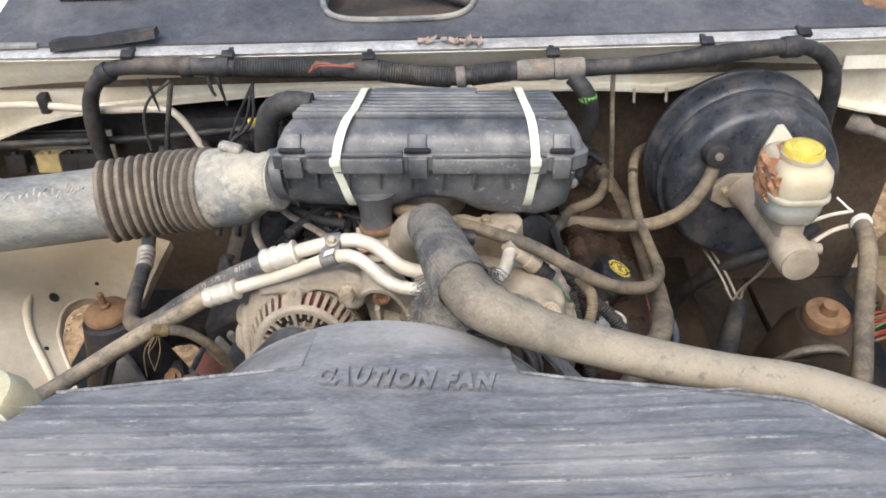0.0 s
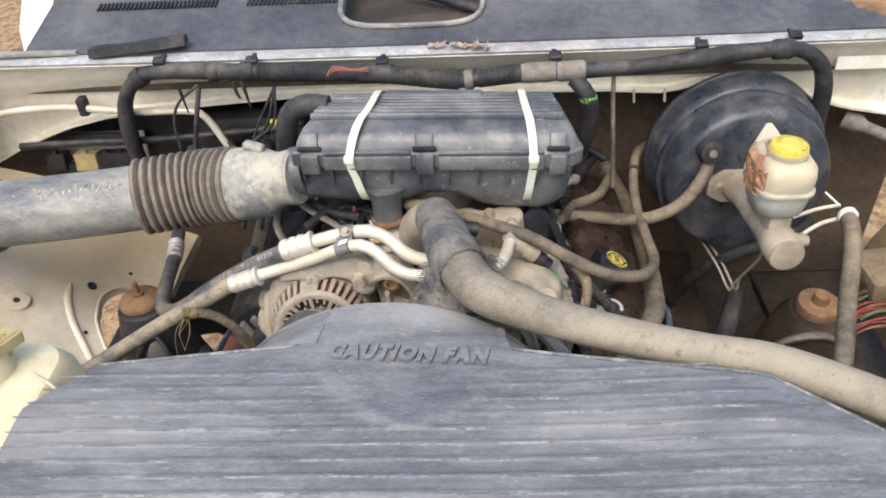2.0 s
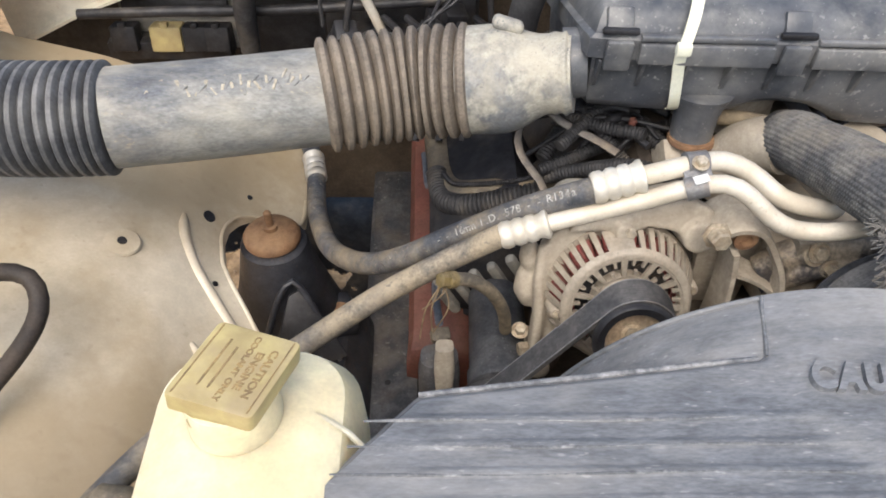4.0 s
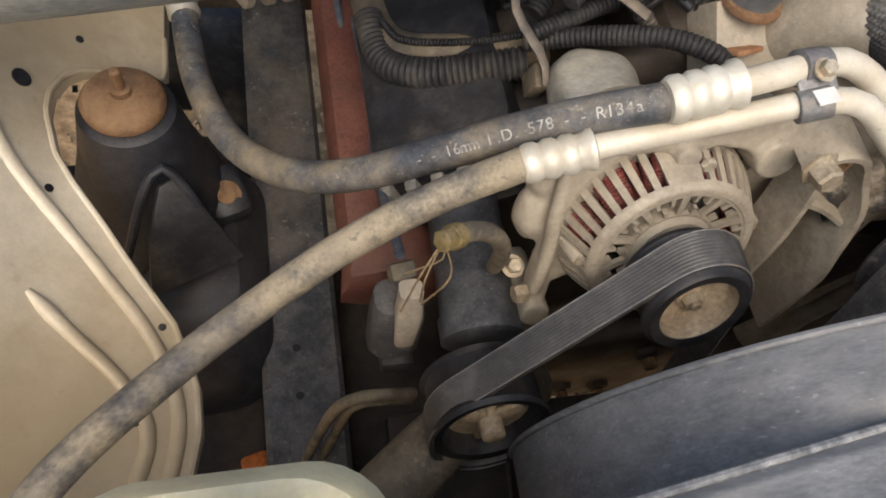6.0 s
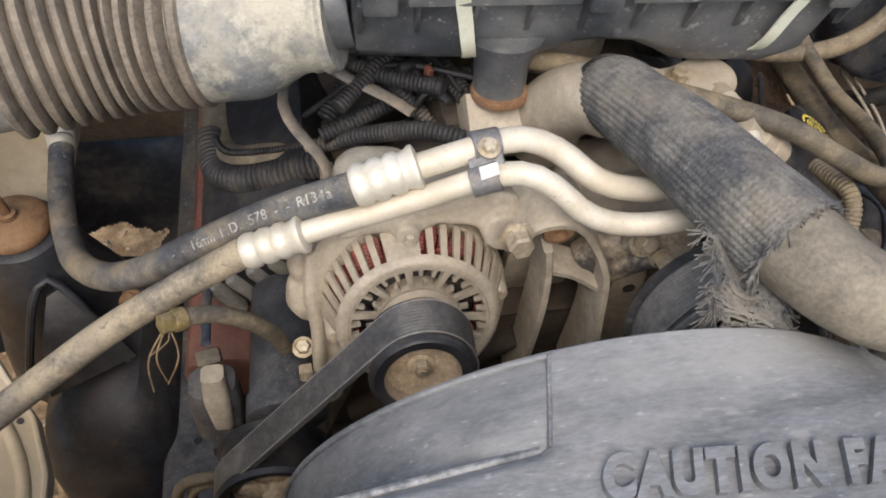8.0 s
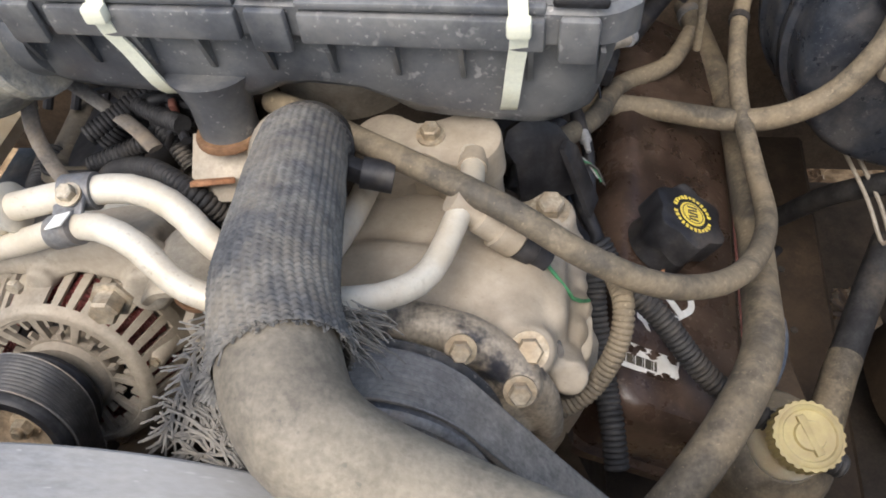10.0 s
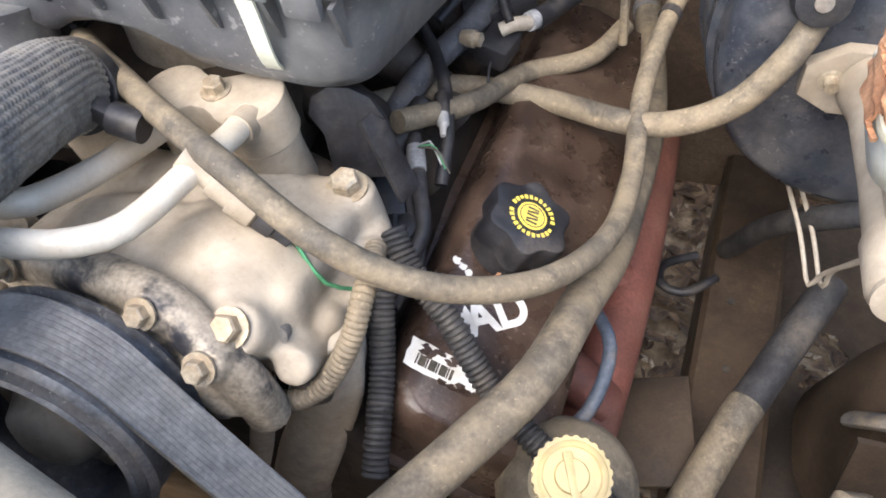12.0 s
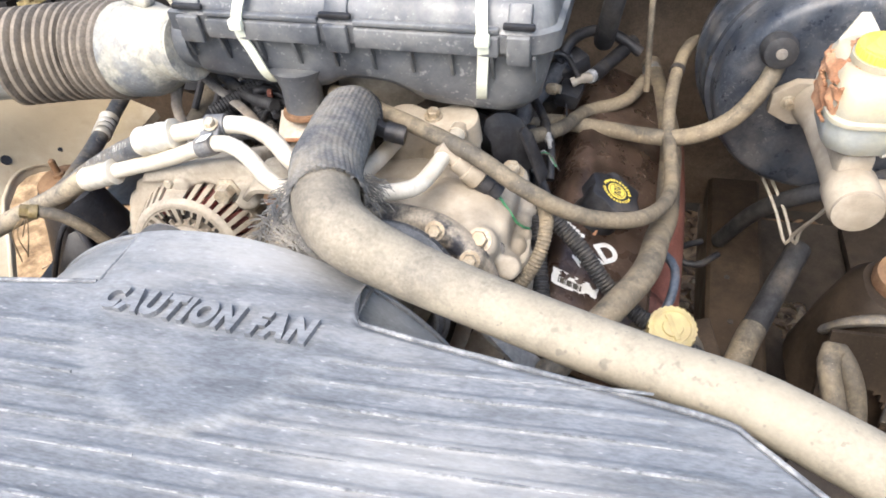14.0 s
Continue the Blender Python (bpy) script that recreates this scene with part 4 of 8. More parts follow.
def build_hoses():
    uh = thing("radiator_hose", (0.1, 0.53, 1.15), "thick upper radiator hose caked in tan dust", "radiator hose")
    part("hose", tube(UPPER[2:], lambda s: 0.0202 + 0.0066 * math.exp(-((s - 0.09) / 0.10) ** 2), 32, 0.01, wobble=0.002), M_RADHOSE, uh)
    def knit(s, a):
        rib = abs(math.sin(20 * a))
        return 0.0268 + 0.0018 * s / 0.15 + 0.0008 * rib + 0.00036 * math.cos(2 * math.pi * s / 0.0030 + 2.2 * rib) + 0.0010 * noise.noise(Vector((a * 1.5, s * 40, 1)))
    b = bmesh.new()
    loops, way, sides = [], 0.02, 240
    fine = evenly(smooth_line([(-0.0313, 0.7500, 1.1515), UPPER[1], UPPER[2], UPPER[3], (0.009, 0.571, 1.2055)]), 0.0008)
    for c, u, v, _, _ in frames_on(fine, 0.03):
        loops.append([b.verts.new(c + (u * math.cos(a) + v * math.sin(a)) * knit(way, a)) for a in [2 * math.pi * i / sides for i in range(sides)]])
        way += 0.0008
    for p, q in zip(loops, loops[1:]):
        for i in range(sides):
            b.faces.new((p[i], p[i - 1], q[i - 1], q[i]))
    bmesh.ops.recalc_face_normals(b, faces=b.faces)
    sl = part("sleeve", b, M_BRAID, uh, "frayed grey braided sleeve over the hose", 80)
    line = evenly(smooth_line([UPPER[0], UPPER[1], UPPER[2], UPPER[3], (0.009, 0.571, 1.2055)]), 0.004)
    fr = frames_on(line, 0.0288)
    rnd = random.Random(11)
    fray = bmesh.new()
    for i in range(300):
        a = rnd.uniform(0, 2 * math.pi)
        k = rnd.choice((-1, -1, -1, -1, -2))
        c, u, v, r, _ = fr[k]
        p = c + (u * math.cos(a) + v * math.sin(a)) * r
        out = (u * math.cos(a) + v * math.sin(a)) * rnd.uniform(0.2, 1) + Vector((rnd.uniform(-0.5, 0.3), rnd.uniform(-0.6, 0.1), rnd.uniform(-0.9, 0.1)))
        ln = rnd.uniform(0.002, 0.009) if p.x < c.x else rnd.uniform(0.001, 0.003)
        tube([p, p + out.normalized() * ln * 0.5, p + out.normalized() * ln + Vector((0, 0, -ln * 0.4))], 0.0005, 3, 0.02, bm=fray)
    part("fray", fray, M_BRAID, sl)
    # torn tail hanging on the pulley side
    def tail(u, v):
        w = Vector((u * 5, v * 6, 2.0))
        p = Vector((-0.030, 0.598, 1.198)).lerp(Vector((0.004, 0.556, 1.178)), u) + Vector((-0.012, -0.056, -0.012)).lerp(Vector((0.006, -0.028, -0.008)), u) * v
        return p + Vector((0.006 * noise.noise(w), 0.006 * noise.noise(w * 1.7), 0.004 * math.sin(u * 8 + v * 4)))
    net = bmesh.new()
    for i in range(30):
        u = (i + rnd.uniform(-0.3, 0.3)) / 29
        end = rnd.uniform(0.75, 1.05)
        tube([tail(u + 0.02 * math.sin(9 * v), v) for v in [end * k / 9 for k in range(10)]], 0.0008, 4, 0.006, bm=net)
    for i in range(34):
        v = (i + rnd.uniform(-0.3, 0.3)) / 34
        a, e = rnd.uniform(-0.12, 0.08), rnd.uniform(0.9, 1.1)
        tube([tail(a + (e - a) * k / 7, v + 0.015 * math.sin(5 * k)) for k in range(8)], 0.0008, 4, 0.006, bm=net)
    tagged(part("torn_tail", net, M_BRAID, sl), "torn net of the sleeve", kind="stuff")
    fray = bmesh.new()
    for i in range(260):
        u, v = (rnd.choice((0.0, 0.0, 1.0)), rnd.random()) if rnd.random() < 0.6 else (rnd.random(), 1.0)
        p = tail(u, v)
        o = Vector((rnd.uniform(-0.013, 0.003) if u < 0.5 else rnd.uniform(-0.004, 0.006), rnd.uniform(-0.010, 0.002), rnd.uniform(-0.010, 0.004)))
        tube([p, p + o * 0.6 + Vector((0, 0, rnd.uniform(-0.004, 0.004))), p + o], 0.00045, 3, 0.02, bm=fray)
    part("fray", fray, M_BRAID, sl)
    tuft = bmesh.new()
    for i in range(110):
        p = Vector((0.024, 0.594, 1.203)) + Vector((rnd.uniform(-0.006, 0.012), rnd.uniform(-0.008, 0.012), rnd.uniform(-0.012, 0.006)))
        o = Vector((rnd.uniform(0.005, 0.022), rnd.uniform(-0.014, 0.004), rnd.uniform(-0.012, 0.006)))
        tube([p, p + o * 0.6 + Vector((0, 0, 0.004)), p + o + Vector((0, 0, -0.005))], 0.0004, 3, 0.02, bm=tuft)
    part("fray", tuft, M_BRAID, sl)

    # air-conditioning lines
    up = thing("ac_suction_line", (-0.3, 0.69, 1.05), "thick black air-conditioning hose crimped to an aluminium tube", "ac line")
    hose = [(-0.5307, 1.0368, 0.9413), (-0.5084, 0.9536, 0.9498), (-0.5034, 0.9105, 0.9476), (-0.4968, 0.8625, 0.9488), (-0.4796, 0.805, 0.9616), (-0.4565, 0.7587, 0.9862), (-0.4251, 0.7274, 1.0094), (-0.3876, 0.7077, 1.0403), (-0.341, 0.6968, 1.0795), (-0.2766, 0.6891, 1.123), (-0.2181, 0.678, 1.1574)]
    h = part("hose", tube(hose, 0.0117, 20), M_ACHOSE, up)
    part("ferrule", lathe((-0.226, 0.6765, 1.158), (0.045, 0.004, 0.012), ferrule(0.0135), 28), M_CRIMP, up, "pale crimped aluminium ferrule")
    part("upper_ferrule", lathe((-0.5045, 0.928, 0.9485), (-0.020, 0.100, 0.004), ferrule(0.0132), 28), M_CRIMP, up)
    part("metal_tube", tube([(-0.185, 0.679, 1.170), (-0.145, 0.684, 1.178), (-0.115, 0.690, 1.177), (-0.09, 0.685, 1.168), (-0.066, 0.669, 1.155), (-0.043, 0.664, 1.149), (-0.0135, 0.6689, 1.1409), (-0.0039, 0.7089, 1.1244), (0.0009, 0.765, 1.107), (0.008, 0.787, 1.106)], 0.0085, 18), M_ALU, up)
    hose_print("- - 16mm I.D. 578 - - R134a", hose, 0.0117, 0.735, up)
    lo = thing("ac_discharge_line", (-0.35, 0.66, 1.0), "dust-covered air-conditioning hose crimped to an aluminium tube", "ac line")
    hose2 = [(-0.6516, 0.4045, 1.0272), (-0.6136, 0.4652, 1.0359), (-0.5646, 0.5336, 1.0344), (-0.5107, 0.585, 1.0248), (-0.4575, 0.6185, 1.039), (-0.4027, 0.6449, 1.0611), (-0.3468, 0.6623, 1.0848), (-0.2981, 0.6665, 1.1140)]
    part("hose", tube(hose2, 0.0105, 20), M_ACHOSE_DUSTY, lo)
    part("ferrule", lathe((-0.301, 0.6665, 1.1110), (0.045, 0.001, 0.016), ferrule(0.0118), 28), M_CRIMP, lo, "pale crimped aluminium ferrule")
    part("metal_tube", tube([(-0.268, 0.668, 1.1225), (-0.232, 0.669, 1.1345), (-0.186, 0.668, 1.151), (-0.140, 0.665, 1.172), (-0.118, 0.661, 1.176), (-0.10, 0.655, 1.168), (-0.08, 0.643, 1.154), (-0.057, 0.638, 1.146), (-0.0266, 0.633, 1.150), (0.0094, 0.637, 1.153), (0.0356, 0.6444, 1.150), (0.055, 0.667, 1.142), (0.0672, 0.7144, 1.1381), (0.072, 0.75, 1.132), (0.068, 0.775, 1.124)], 0.0078, 18), M_ALU, lo)
    cl = thing("line_clamp", (-0.14, 0.675, 1.17), "dull grey bracket clamp joining the two aluminium lines", "clamp")
    part("band", lathe((-0.152, 0.664, 1.168), (0.05, -0.003, 0.02), [(0, 0.0098), (0.018, 0.0098)], 24), M_GALV, cl)
    part("band", lathe((-0.150, 0.684, 1.178), (0.05, 0.006, 0.002), [(0, 0.0108), (0.018, 0.0108)], 24), M_GALV, cl)
    part("web", slab((0.022, 0.022, 0.003), (-0.143, 0.674, 1.180), (22, -18, 0), 0.001), M_GALV, cl)
    part("label", slab((0.012, 0.011, 0.0008), (-0.143, 0.661, 1.1822), (-8, -20, 0), 0), M_WHITE, cl, "small white sticker")
    hexbolt("bolt", (-0.141, 0.676, 1.186), (0, -0.3, 1), 0.005, cl)

    # heater and vacuum hoses at the booster side
    a = [(-0.0751, 0.8136, 1.1318), (-0.0418, 0.7891, 1.143), (-0.0011, 0.765, 1.1449), (0.0338, 0.7432, 1.1485), (0.0924, 0.7125, 1.1451), (0.1459, 0.6954, 1.1211), (0.1938, 0.7002, 1.0897), (0.2359, 0.7226, 1.0639), (0.2682, 0.7622, 1.0384), (0.2912, 0.8197, 1.0152), (0.2985, 0.8969, 0.9944), (0.294, 0.9819, 1.0037), (0.3022, 1.0638, 1.0141), (0.3209, 1.125, 1.0229), (0.3543, 1.1759, 1.0091)]
    vc = thing("vacuum_hose", (0.15, 0.70, 1.1), "slim dusty rubber hose curving past the valve cover", "hose")
    part("hose", tube(a, 0.0083, 16, wobble=0.0015), M_RUBBER_TAN, vc)
    part("end_clip", lathe((0.3035, 1.070, 1.0150), (0.3, 1, 0.1), [(0, 0.0098), (0.008, 0.0098)], 18), M_BLACK, vc)
    bb = [(0.2771, 1.1946, 0.9482), (0.2986, 1.0752, 0.9455), (0.3042, 0.9759, 0.9502), (0.2995, 0.8871, 0.960), (0.2945, 0.8279, 0.976), (0.282, 0.765, 1.003), (0.2690, 0.6985, 1.0240), (0.2406, 0.6443, 1.030), (0.2074, 0.5998, 1.020), (0.169, 0.5603, 0.995)]
    hh = thing("heater_hose", (0.28, 0.85, 0.98), "dusty rubber heater hose running to the front", "hose")
    part("hose", tube(bb, 0.0138, 18, wobble=0.002), M_RUBBER_TAN, hh)
    part("clamp", lathe((0.2795, 1.180, 0.948), (0.02, -0.12, 0.0), [(0, 0.0138), (0.012, 0.0138)], 24), M_GALV, hh, "steel hose clamp")
    v = [(0.0901, 0.8933, 1.0317), (0.137, 0.9654, 0.9981), (0.2103, 0.9837, 0.9803), (0.2833, 0.9547, 0.9935), (0.3256, 0.9466, 1.0069), (0.3643, 0.9525, 1.0292), (0.3913, 0.9654, 1.0651), (0.4040, 0.985, 1.0868), (0.4060, 0.990, 1.1)]
    vh = thing("booster_hose", (0.26, 0.95, 1.0), "dusty rubber vacuum hose plugged into the brake booster", "hose")
    part("hose", tube(v, 0.0105, 18), M_RUBBER_TAN, vh)
    part("elbow", lathe((0.402, 0.992, 1.103), (0, -1, 0.25), [(0, 0.02), (0.01, 0.021), (0.022, 0.018), (0.024, 0.012)], 28), M_RUBBER, vh, "black rubber elbow")
    part("valve_tip", lathe((0.402, 0.969, 1.109), (0, -1, 0.25), [(0, 0.0062), (0.002, 0.0062), (0.003, 0.004)], 18), M_TAPE, vh, "pale valve tip")
    solo("coolant_hose", tube([(0.1251, 0.8626, 1.0486), (0.1629, 0.9317, 1.0147), (0.1894, 1.0036, 0.9901), (0.2403, 1.0481, 0.9799), (0.2668, 1.0939, 0.986)], 0.009, 14), M_RUBBER_TAN, "short dusty rubber hose behind the valve cover", "hose")
    solo("steering_hose", tube([(0.4168, 1.0803, 0.6999), (0.4412, 1.0217, 0.8204), (0.479, 0.9788, 0.8947), (0.5506, 0.9784, 0.9269), (0.6113, 1.0172, 0.9353)], 0.012, 14), M_RUBBER, "dark rubber hose passing below the booster", "hose")
    solo("return_hose", tube([(0.479, 0.634, 0.88), (0.4656, 0.6876, 0.9166), (0.476, 0.7074, 0.9189), (0.496, 0.678, 0.892), (0.503, 0.628, 0.84)], 0.0115, 14), M_RUBBER_TAN, "bent brown rubber hose near the frame", "hose")
    cr = thing("clutch_hose", (0.53, 0.7, 0.95), "dusty grey hose hung from a white cable tie", "hose")
    part("hose", tube([(0.583, 0.868, 1.055), (0.578, 0.84, 1.06), (0.57, 0.80, 1.045), (0.545, 0.73, 1.01), (0.52, 0.66, 0.985), (0.50, 0.60, 0.95)], 0.0125, 16), M_RUBBER_TAN, cr)
    part("tie", lathe((0.581, 0.855, 1.062), (0, 1, -0.1), [(0, 0.0145), (0.006, 0.0145)], 20), M_WHITE, cr, "white cable tie")
    part("tie_tail", slab((0.004, 0.03, 0.0015), (0.565, 0.885, 1.075), (20, 0, 35), 0.0005), M_WHITE, cr)
    part("pipe", tube([(0.583, 0.868, 1.052), (0.545, 0.862, 1.045), (0.50, 0.84, 1.03)], 0.0035, 10), M_ALU, cr)
    part("pipe", tube([(0.575, 0.878, 1.068), (0.54, 0.872, 1.066), (0.50, 0.86, 1.06)], 0.003, 10), M_ALU, cr)


def ferrule(r):
    out = [(0, r * 0.9), (0.002, r)]
    for i in range(3):
        out += [(0.004 + i * 0.011, r * 1.06), (0.009 + i * 0.011, r * 1.04), (0.0115 + i * 0.011, r * 0.9)]
    return out + [(0.038, r * 0.98), (0.040, r * 1.1), (0.043, r * 1.1), (0.0445, r * 0.8)]


def hose_print(text, pts, r, start, parent):
    """Pale print that follows a hose, letter by letter."""
    line = evenly(smooth_line([Vector(p) for p in pts]), 0.0011)
    k = int(len(line) * start)
    for ch in text:
        k += 5 if ch != " " else 4
        if ch == " ":
            continue
        c = line[min(k, len(line) - 2)]
        t = (line[min(k + 1, len(line) - 1)] - line[k - 1]).normalized()
        n = Vector((-0.1, -0.55, 0.83))
        n = (n - t * n.dot(t)).normalized()
        y = n.cross(t)
        m = Matrix((t, y, n)).transposed().to_4x4()
        lettering(ch, 0.0098, Matrix.Translation(c + n * (r - 0.0006)) @ m, M_PRINT, parent, 0.0007, "print")


def build_harness():
    hs = thing("wiring_harness", (0, 1.07, 1.1), "thick taped wiring harness clipped along the cowl", "wiring harness")
    pts = [(-0.605, 1.115, 1.02), (-0.600, 1.105, 1.10), (-0.585, 1.095, 1.165), (-0.55, 1.085, 1.21), (-0.50, 1.085, 1.226), (-0.345, 1.082, 1.222), (-0.20, 1.075, 1.219), (-0.126, 1.065, 1.219), (-0.01, 1.06, 1.205), (0.09, 1.06, 1.214), (0.20, 1.06, 1.216), (0.32, 1.06, 1.222), (0.44, 1.065, 1.235), (0.535, 1.075, 1.235), (0.585, 1.085, 1.205), (0.605, 1.09, 1.16), (0.615, 1.10, 1.10), (0.63, 1.11, 1.0)]
    part("trunk", tube(pts, lambda s: 0.0132 + 0.0012 * math.sin(s * 23), 22, 0.01), M_RUBBER, hs)
    part("conduit", conduit([(-0.335, 1.0815, 1.2222), (-0.27, 1.078, 1.2205), (-0.20, 1.075, 1.219)], 0.0150, 0.004, 0.1, 22), M_RUBBER, hs)
    part("conduit", conduit([(-0.11, 1.064, 1.2175), (-0.05, 1.0615, 1.210), (0.0, 1.06, 1.205)], 0.0150, 0.004, 0.1, 22), M_RUBBER, hs)
    part("conduit", conduit([(0.03, 1.06, 1.208), (0.06, 1.06, 1.211), (0.09, 1.06, 1.214)], 0.0150, 0.004, 0.1, 22), M_RUBBER, hs)
    for (x, y, z), d, ln, m in (((-0.55, 1.085, 1.21), (0.05, 0, 0.03), 0.02, M_TAPE), ((-0.42, 1.083, 1.2245), (1, 0, -0.03), 0.018, M_TAPE), ((-0.365, 1.0825, 1.223), (1, 0, 0), 0.022, M_TAPE), ((-0.165, 1.07, 1.219), (1, -0.1, 0), 0.055, M_TAPE), ((0.008, 1.06, 1.2055), (1, 0, 0.1), 0.014, M_TAPE), ((0.10, 1.06, 1.2145), (1, 0, 0.03), 0.055, M_TAPE), ((0.157, 1.06, 1.2155), (1, 0, 0.03), 0.045, M_TAPE), ((0.375, 1.0625, 1.2285), (1, 0, 0.1), 0.025, M_TAPE), ((0.50, 1.071, 1.2365), (1, 0.1, 0), 0.03, M_TAPE)):
        q = Vector(d).normalized()
        part("tape_wrap", lathe(Vector((x, y, z)), q, [(0, 0.0152), (ln * 0.2, 0.0168), (ln * 0.5, 0.0160), (ln * 0.8, 0.0170), (ln, 0.0152)], 20), m if 0.0 < x < 0.2 else M_RUBBER, hs, "cloth tape wrap")
    for x, y, z in ((-0.50, 1.088, 1.244), (-0.345, 1.088, 1.24), (-0.126, 1.072, 1.238), (0.155, 1.07, 1.238), (0.385, 1.07, 1.25), (0.535, 1.085, 1.254)):
        part("clip", slab((0.02, 0.016, 0.008), (x, y, z), (20, 0, 0), 0.002, bm=slab((0.008, 0.024, 0.006), (x, y + 0.016, z - 0.002), bevel=0.001)), M_BLACK, hs)
    for x, ln in ((-0.475, 0.055), (-0.365, 0.05), (-0.38, 0.03)):
        part("tie_tail", tube([(x, 1.075, 1.21), (x + 0.004, 1.07, 1.19), (x + 0.008, 1.07, 1.21 - ln)], lambda s: 0.004 - 0.05 * s, 8), M_BLACK, hs)
    # loose red wires at the splice
    rnd = random.Random(3)
    for i in range(4):
        y0 = 1.05 + rnd.uniform(-0.004, 0.004)
        part("loose_wire", tube([(-0.215, y0, 1.225), (-0.20, y0 - 0.006, 1.238 + 0.002 * i), (-0.17, y0 - 0.004, 1.236), (-0.145, y0, 1.232 + 0.002 * i)], 0.0011, 6), M_WIRE_RED if i < 3 else M_STRING, hs, "frayed red wire")
    part("branch", tube([(0.185, 1.055, 1.205), (0.205, 1.04, 1.185), (0.215, 1.04, 1.15), (0.21, 1.05, 1.10), (0.205, 1.08, 1.05)], 0.0135, 14), M_RUBBER, hs)
    part("green_tape", lathe((0.207, 1.04, 1.183), (0.25, 0, -1), [(0, 0.0146), (0.01, 0.0148)], 20), M_GREEN, hs, "bright green tape band")
    part("drop_wire", tube([(-0.44, 1.075, 1.20), (-0.455, 1.06, 1.14), (-0.465, 1.05, 1.09), (-0.46, 1.05, 1.05)], 0.0042, 10), M_RUBBER, hs)
    part("drop_wire", tube([(-0.44, 1.075, 1.205), (-0.48, 1.07, 1.175), (-0.495, 1.065, 1.14), (-0.495, 1.06, 1.09)], 0.0025, 8), M_RUBBER, hs)
    for i, x in enumerate((-0.325, -0.31, -0.30)):
        part("drop_wire", tube([(-0.31, 1.07, 1.20), (x - 0.02, 1.05, 1.14), (x - 0.04 - 0.02 * i, 1.03, 1.09), (x - 0.05 + 0.02 * i, 1.0, 1.03)], 0.0025, 8), M_BLACK, hs)
    solo("speedometer_cable", tube([(0.262, 1.13, 1.21), (0.26, 1.10, 1.15), (0.262, 1.07, 1.08), (0.268, 1.06, 0.99)], 0.004, 8), M_RUBBER_TAN, "thin grey cable hanging from the cowl", "cable")
    wp = thing("metal_pipe", (-0.6, 1.13, 1.05), "bare bright metal pipe clipped along the cowl", "pipe")
    part("pipe", tube([(-0.96, 1.03, 1.075), (-0.915, 1.10, 1.112), (-0.84, 1.13, 1.134), (-0.735, 1.13, 1.143), (-0.67, 1.125, 1.142), (-0.58, 1.12, 1.135), (-0.485, 1.118, 1.135), (-0.455, 1.115, 1.118), (-0.425, 1.105, 1.06), (-0.41, 1.10, 1.02)], 0.0065, 14), M_ALU, wp)
    part("clip", slab((0.016, 0.022, 0.034), (-0.68, 1.128, 1.146), bevel=0.004), M_BLACK, wp, "black plastic clip")




# ---- engine: things round the alternator ----
def blob(at, size, rough=0.08, rot=(0, 0, 0), seed=0, bm=None, square=1.0):
    """A cast lump: a ball made boxy or lumpy."""
    b = bmesh.new()
    bmesh.ops.create_icosphere(b, subdivisions=4, radius=1.0)
    for v in b.verts:
        n = v.co.normalized()
        q = Vector([math.copysign(abs(c) ** square, c) for c in n])
        q *= 1 + rough * noise.noise(n * 2.2 + Vector((seed, 0, 0)))
        v.co = Vector((q.x * size[0], q.y * size[1], q.z * size[2]))
    bmesh.ops.transform(b, matrix=pose(*at, *rot), verts=b.verts)
    return merge(bm, b)


ALT = Vector((-0.190, 0.0, 1.073))


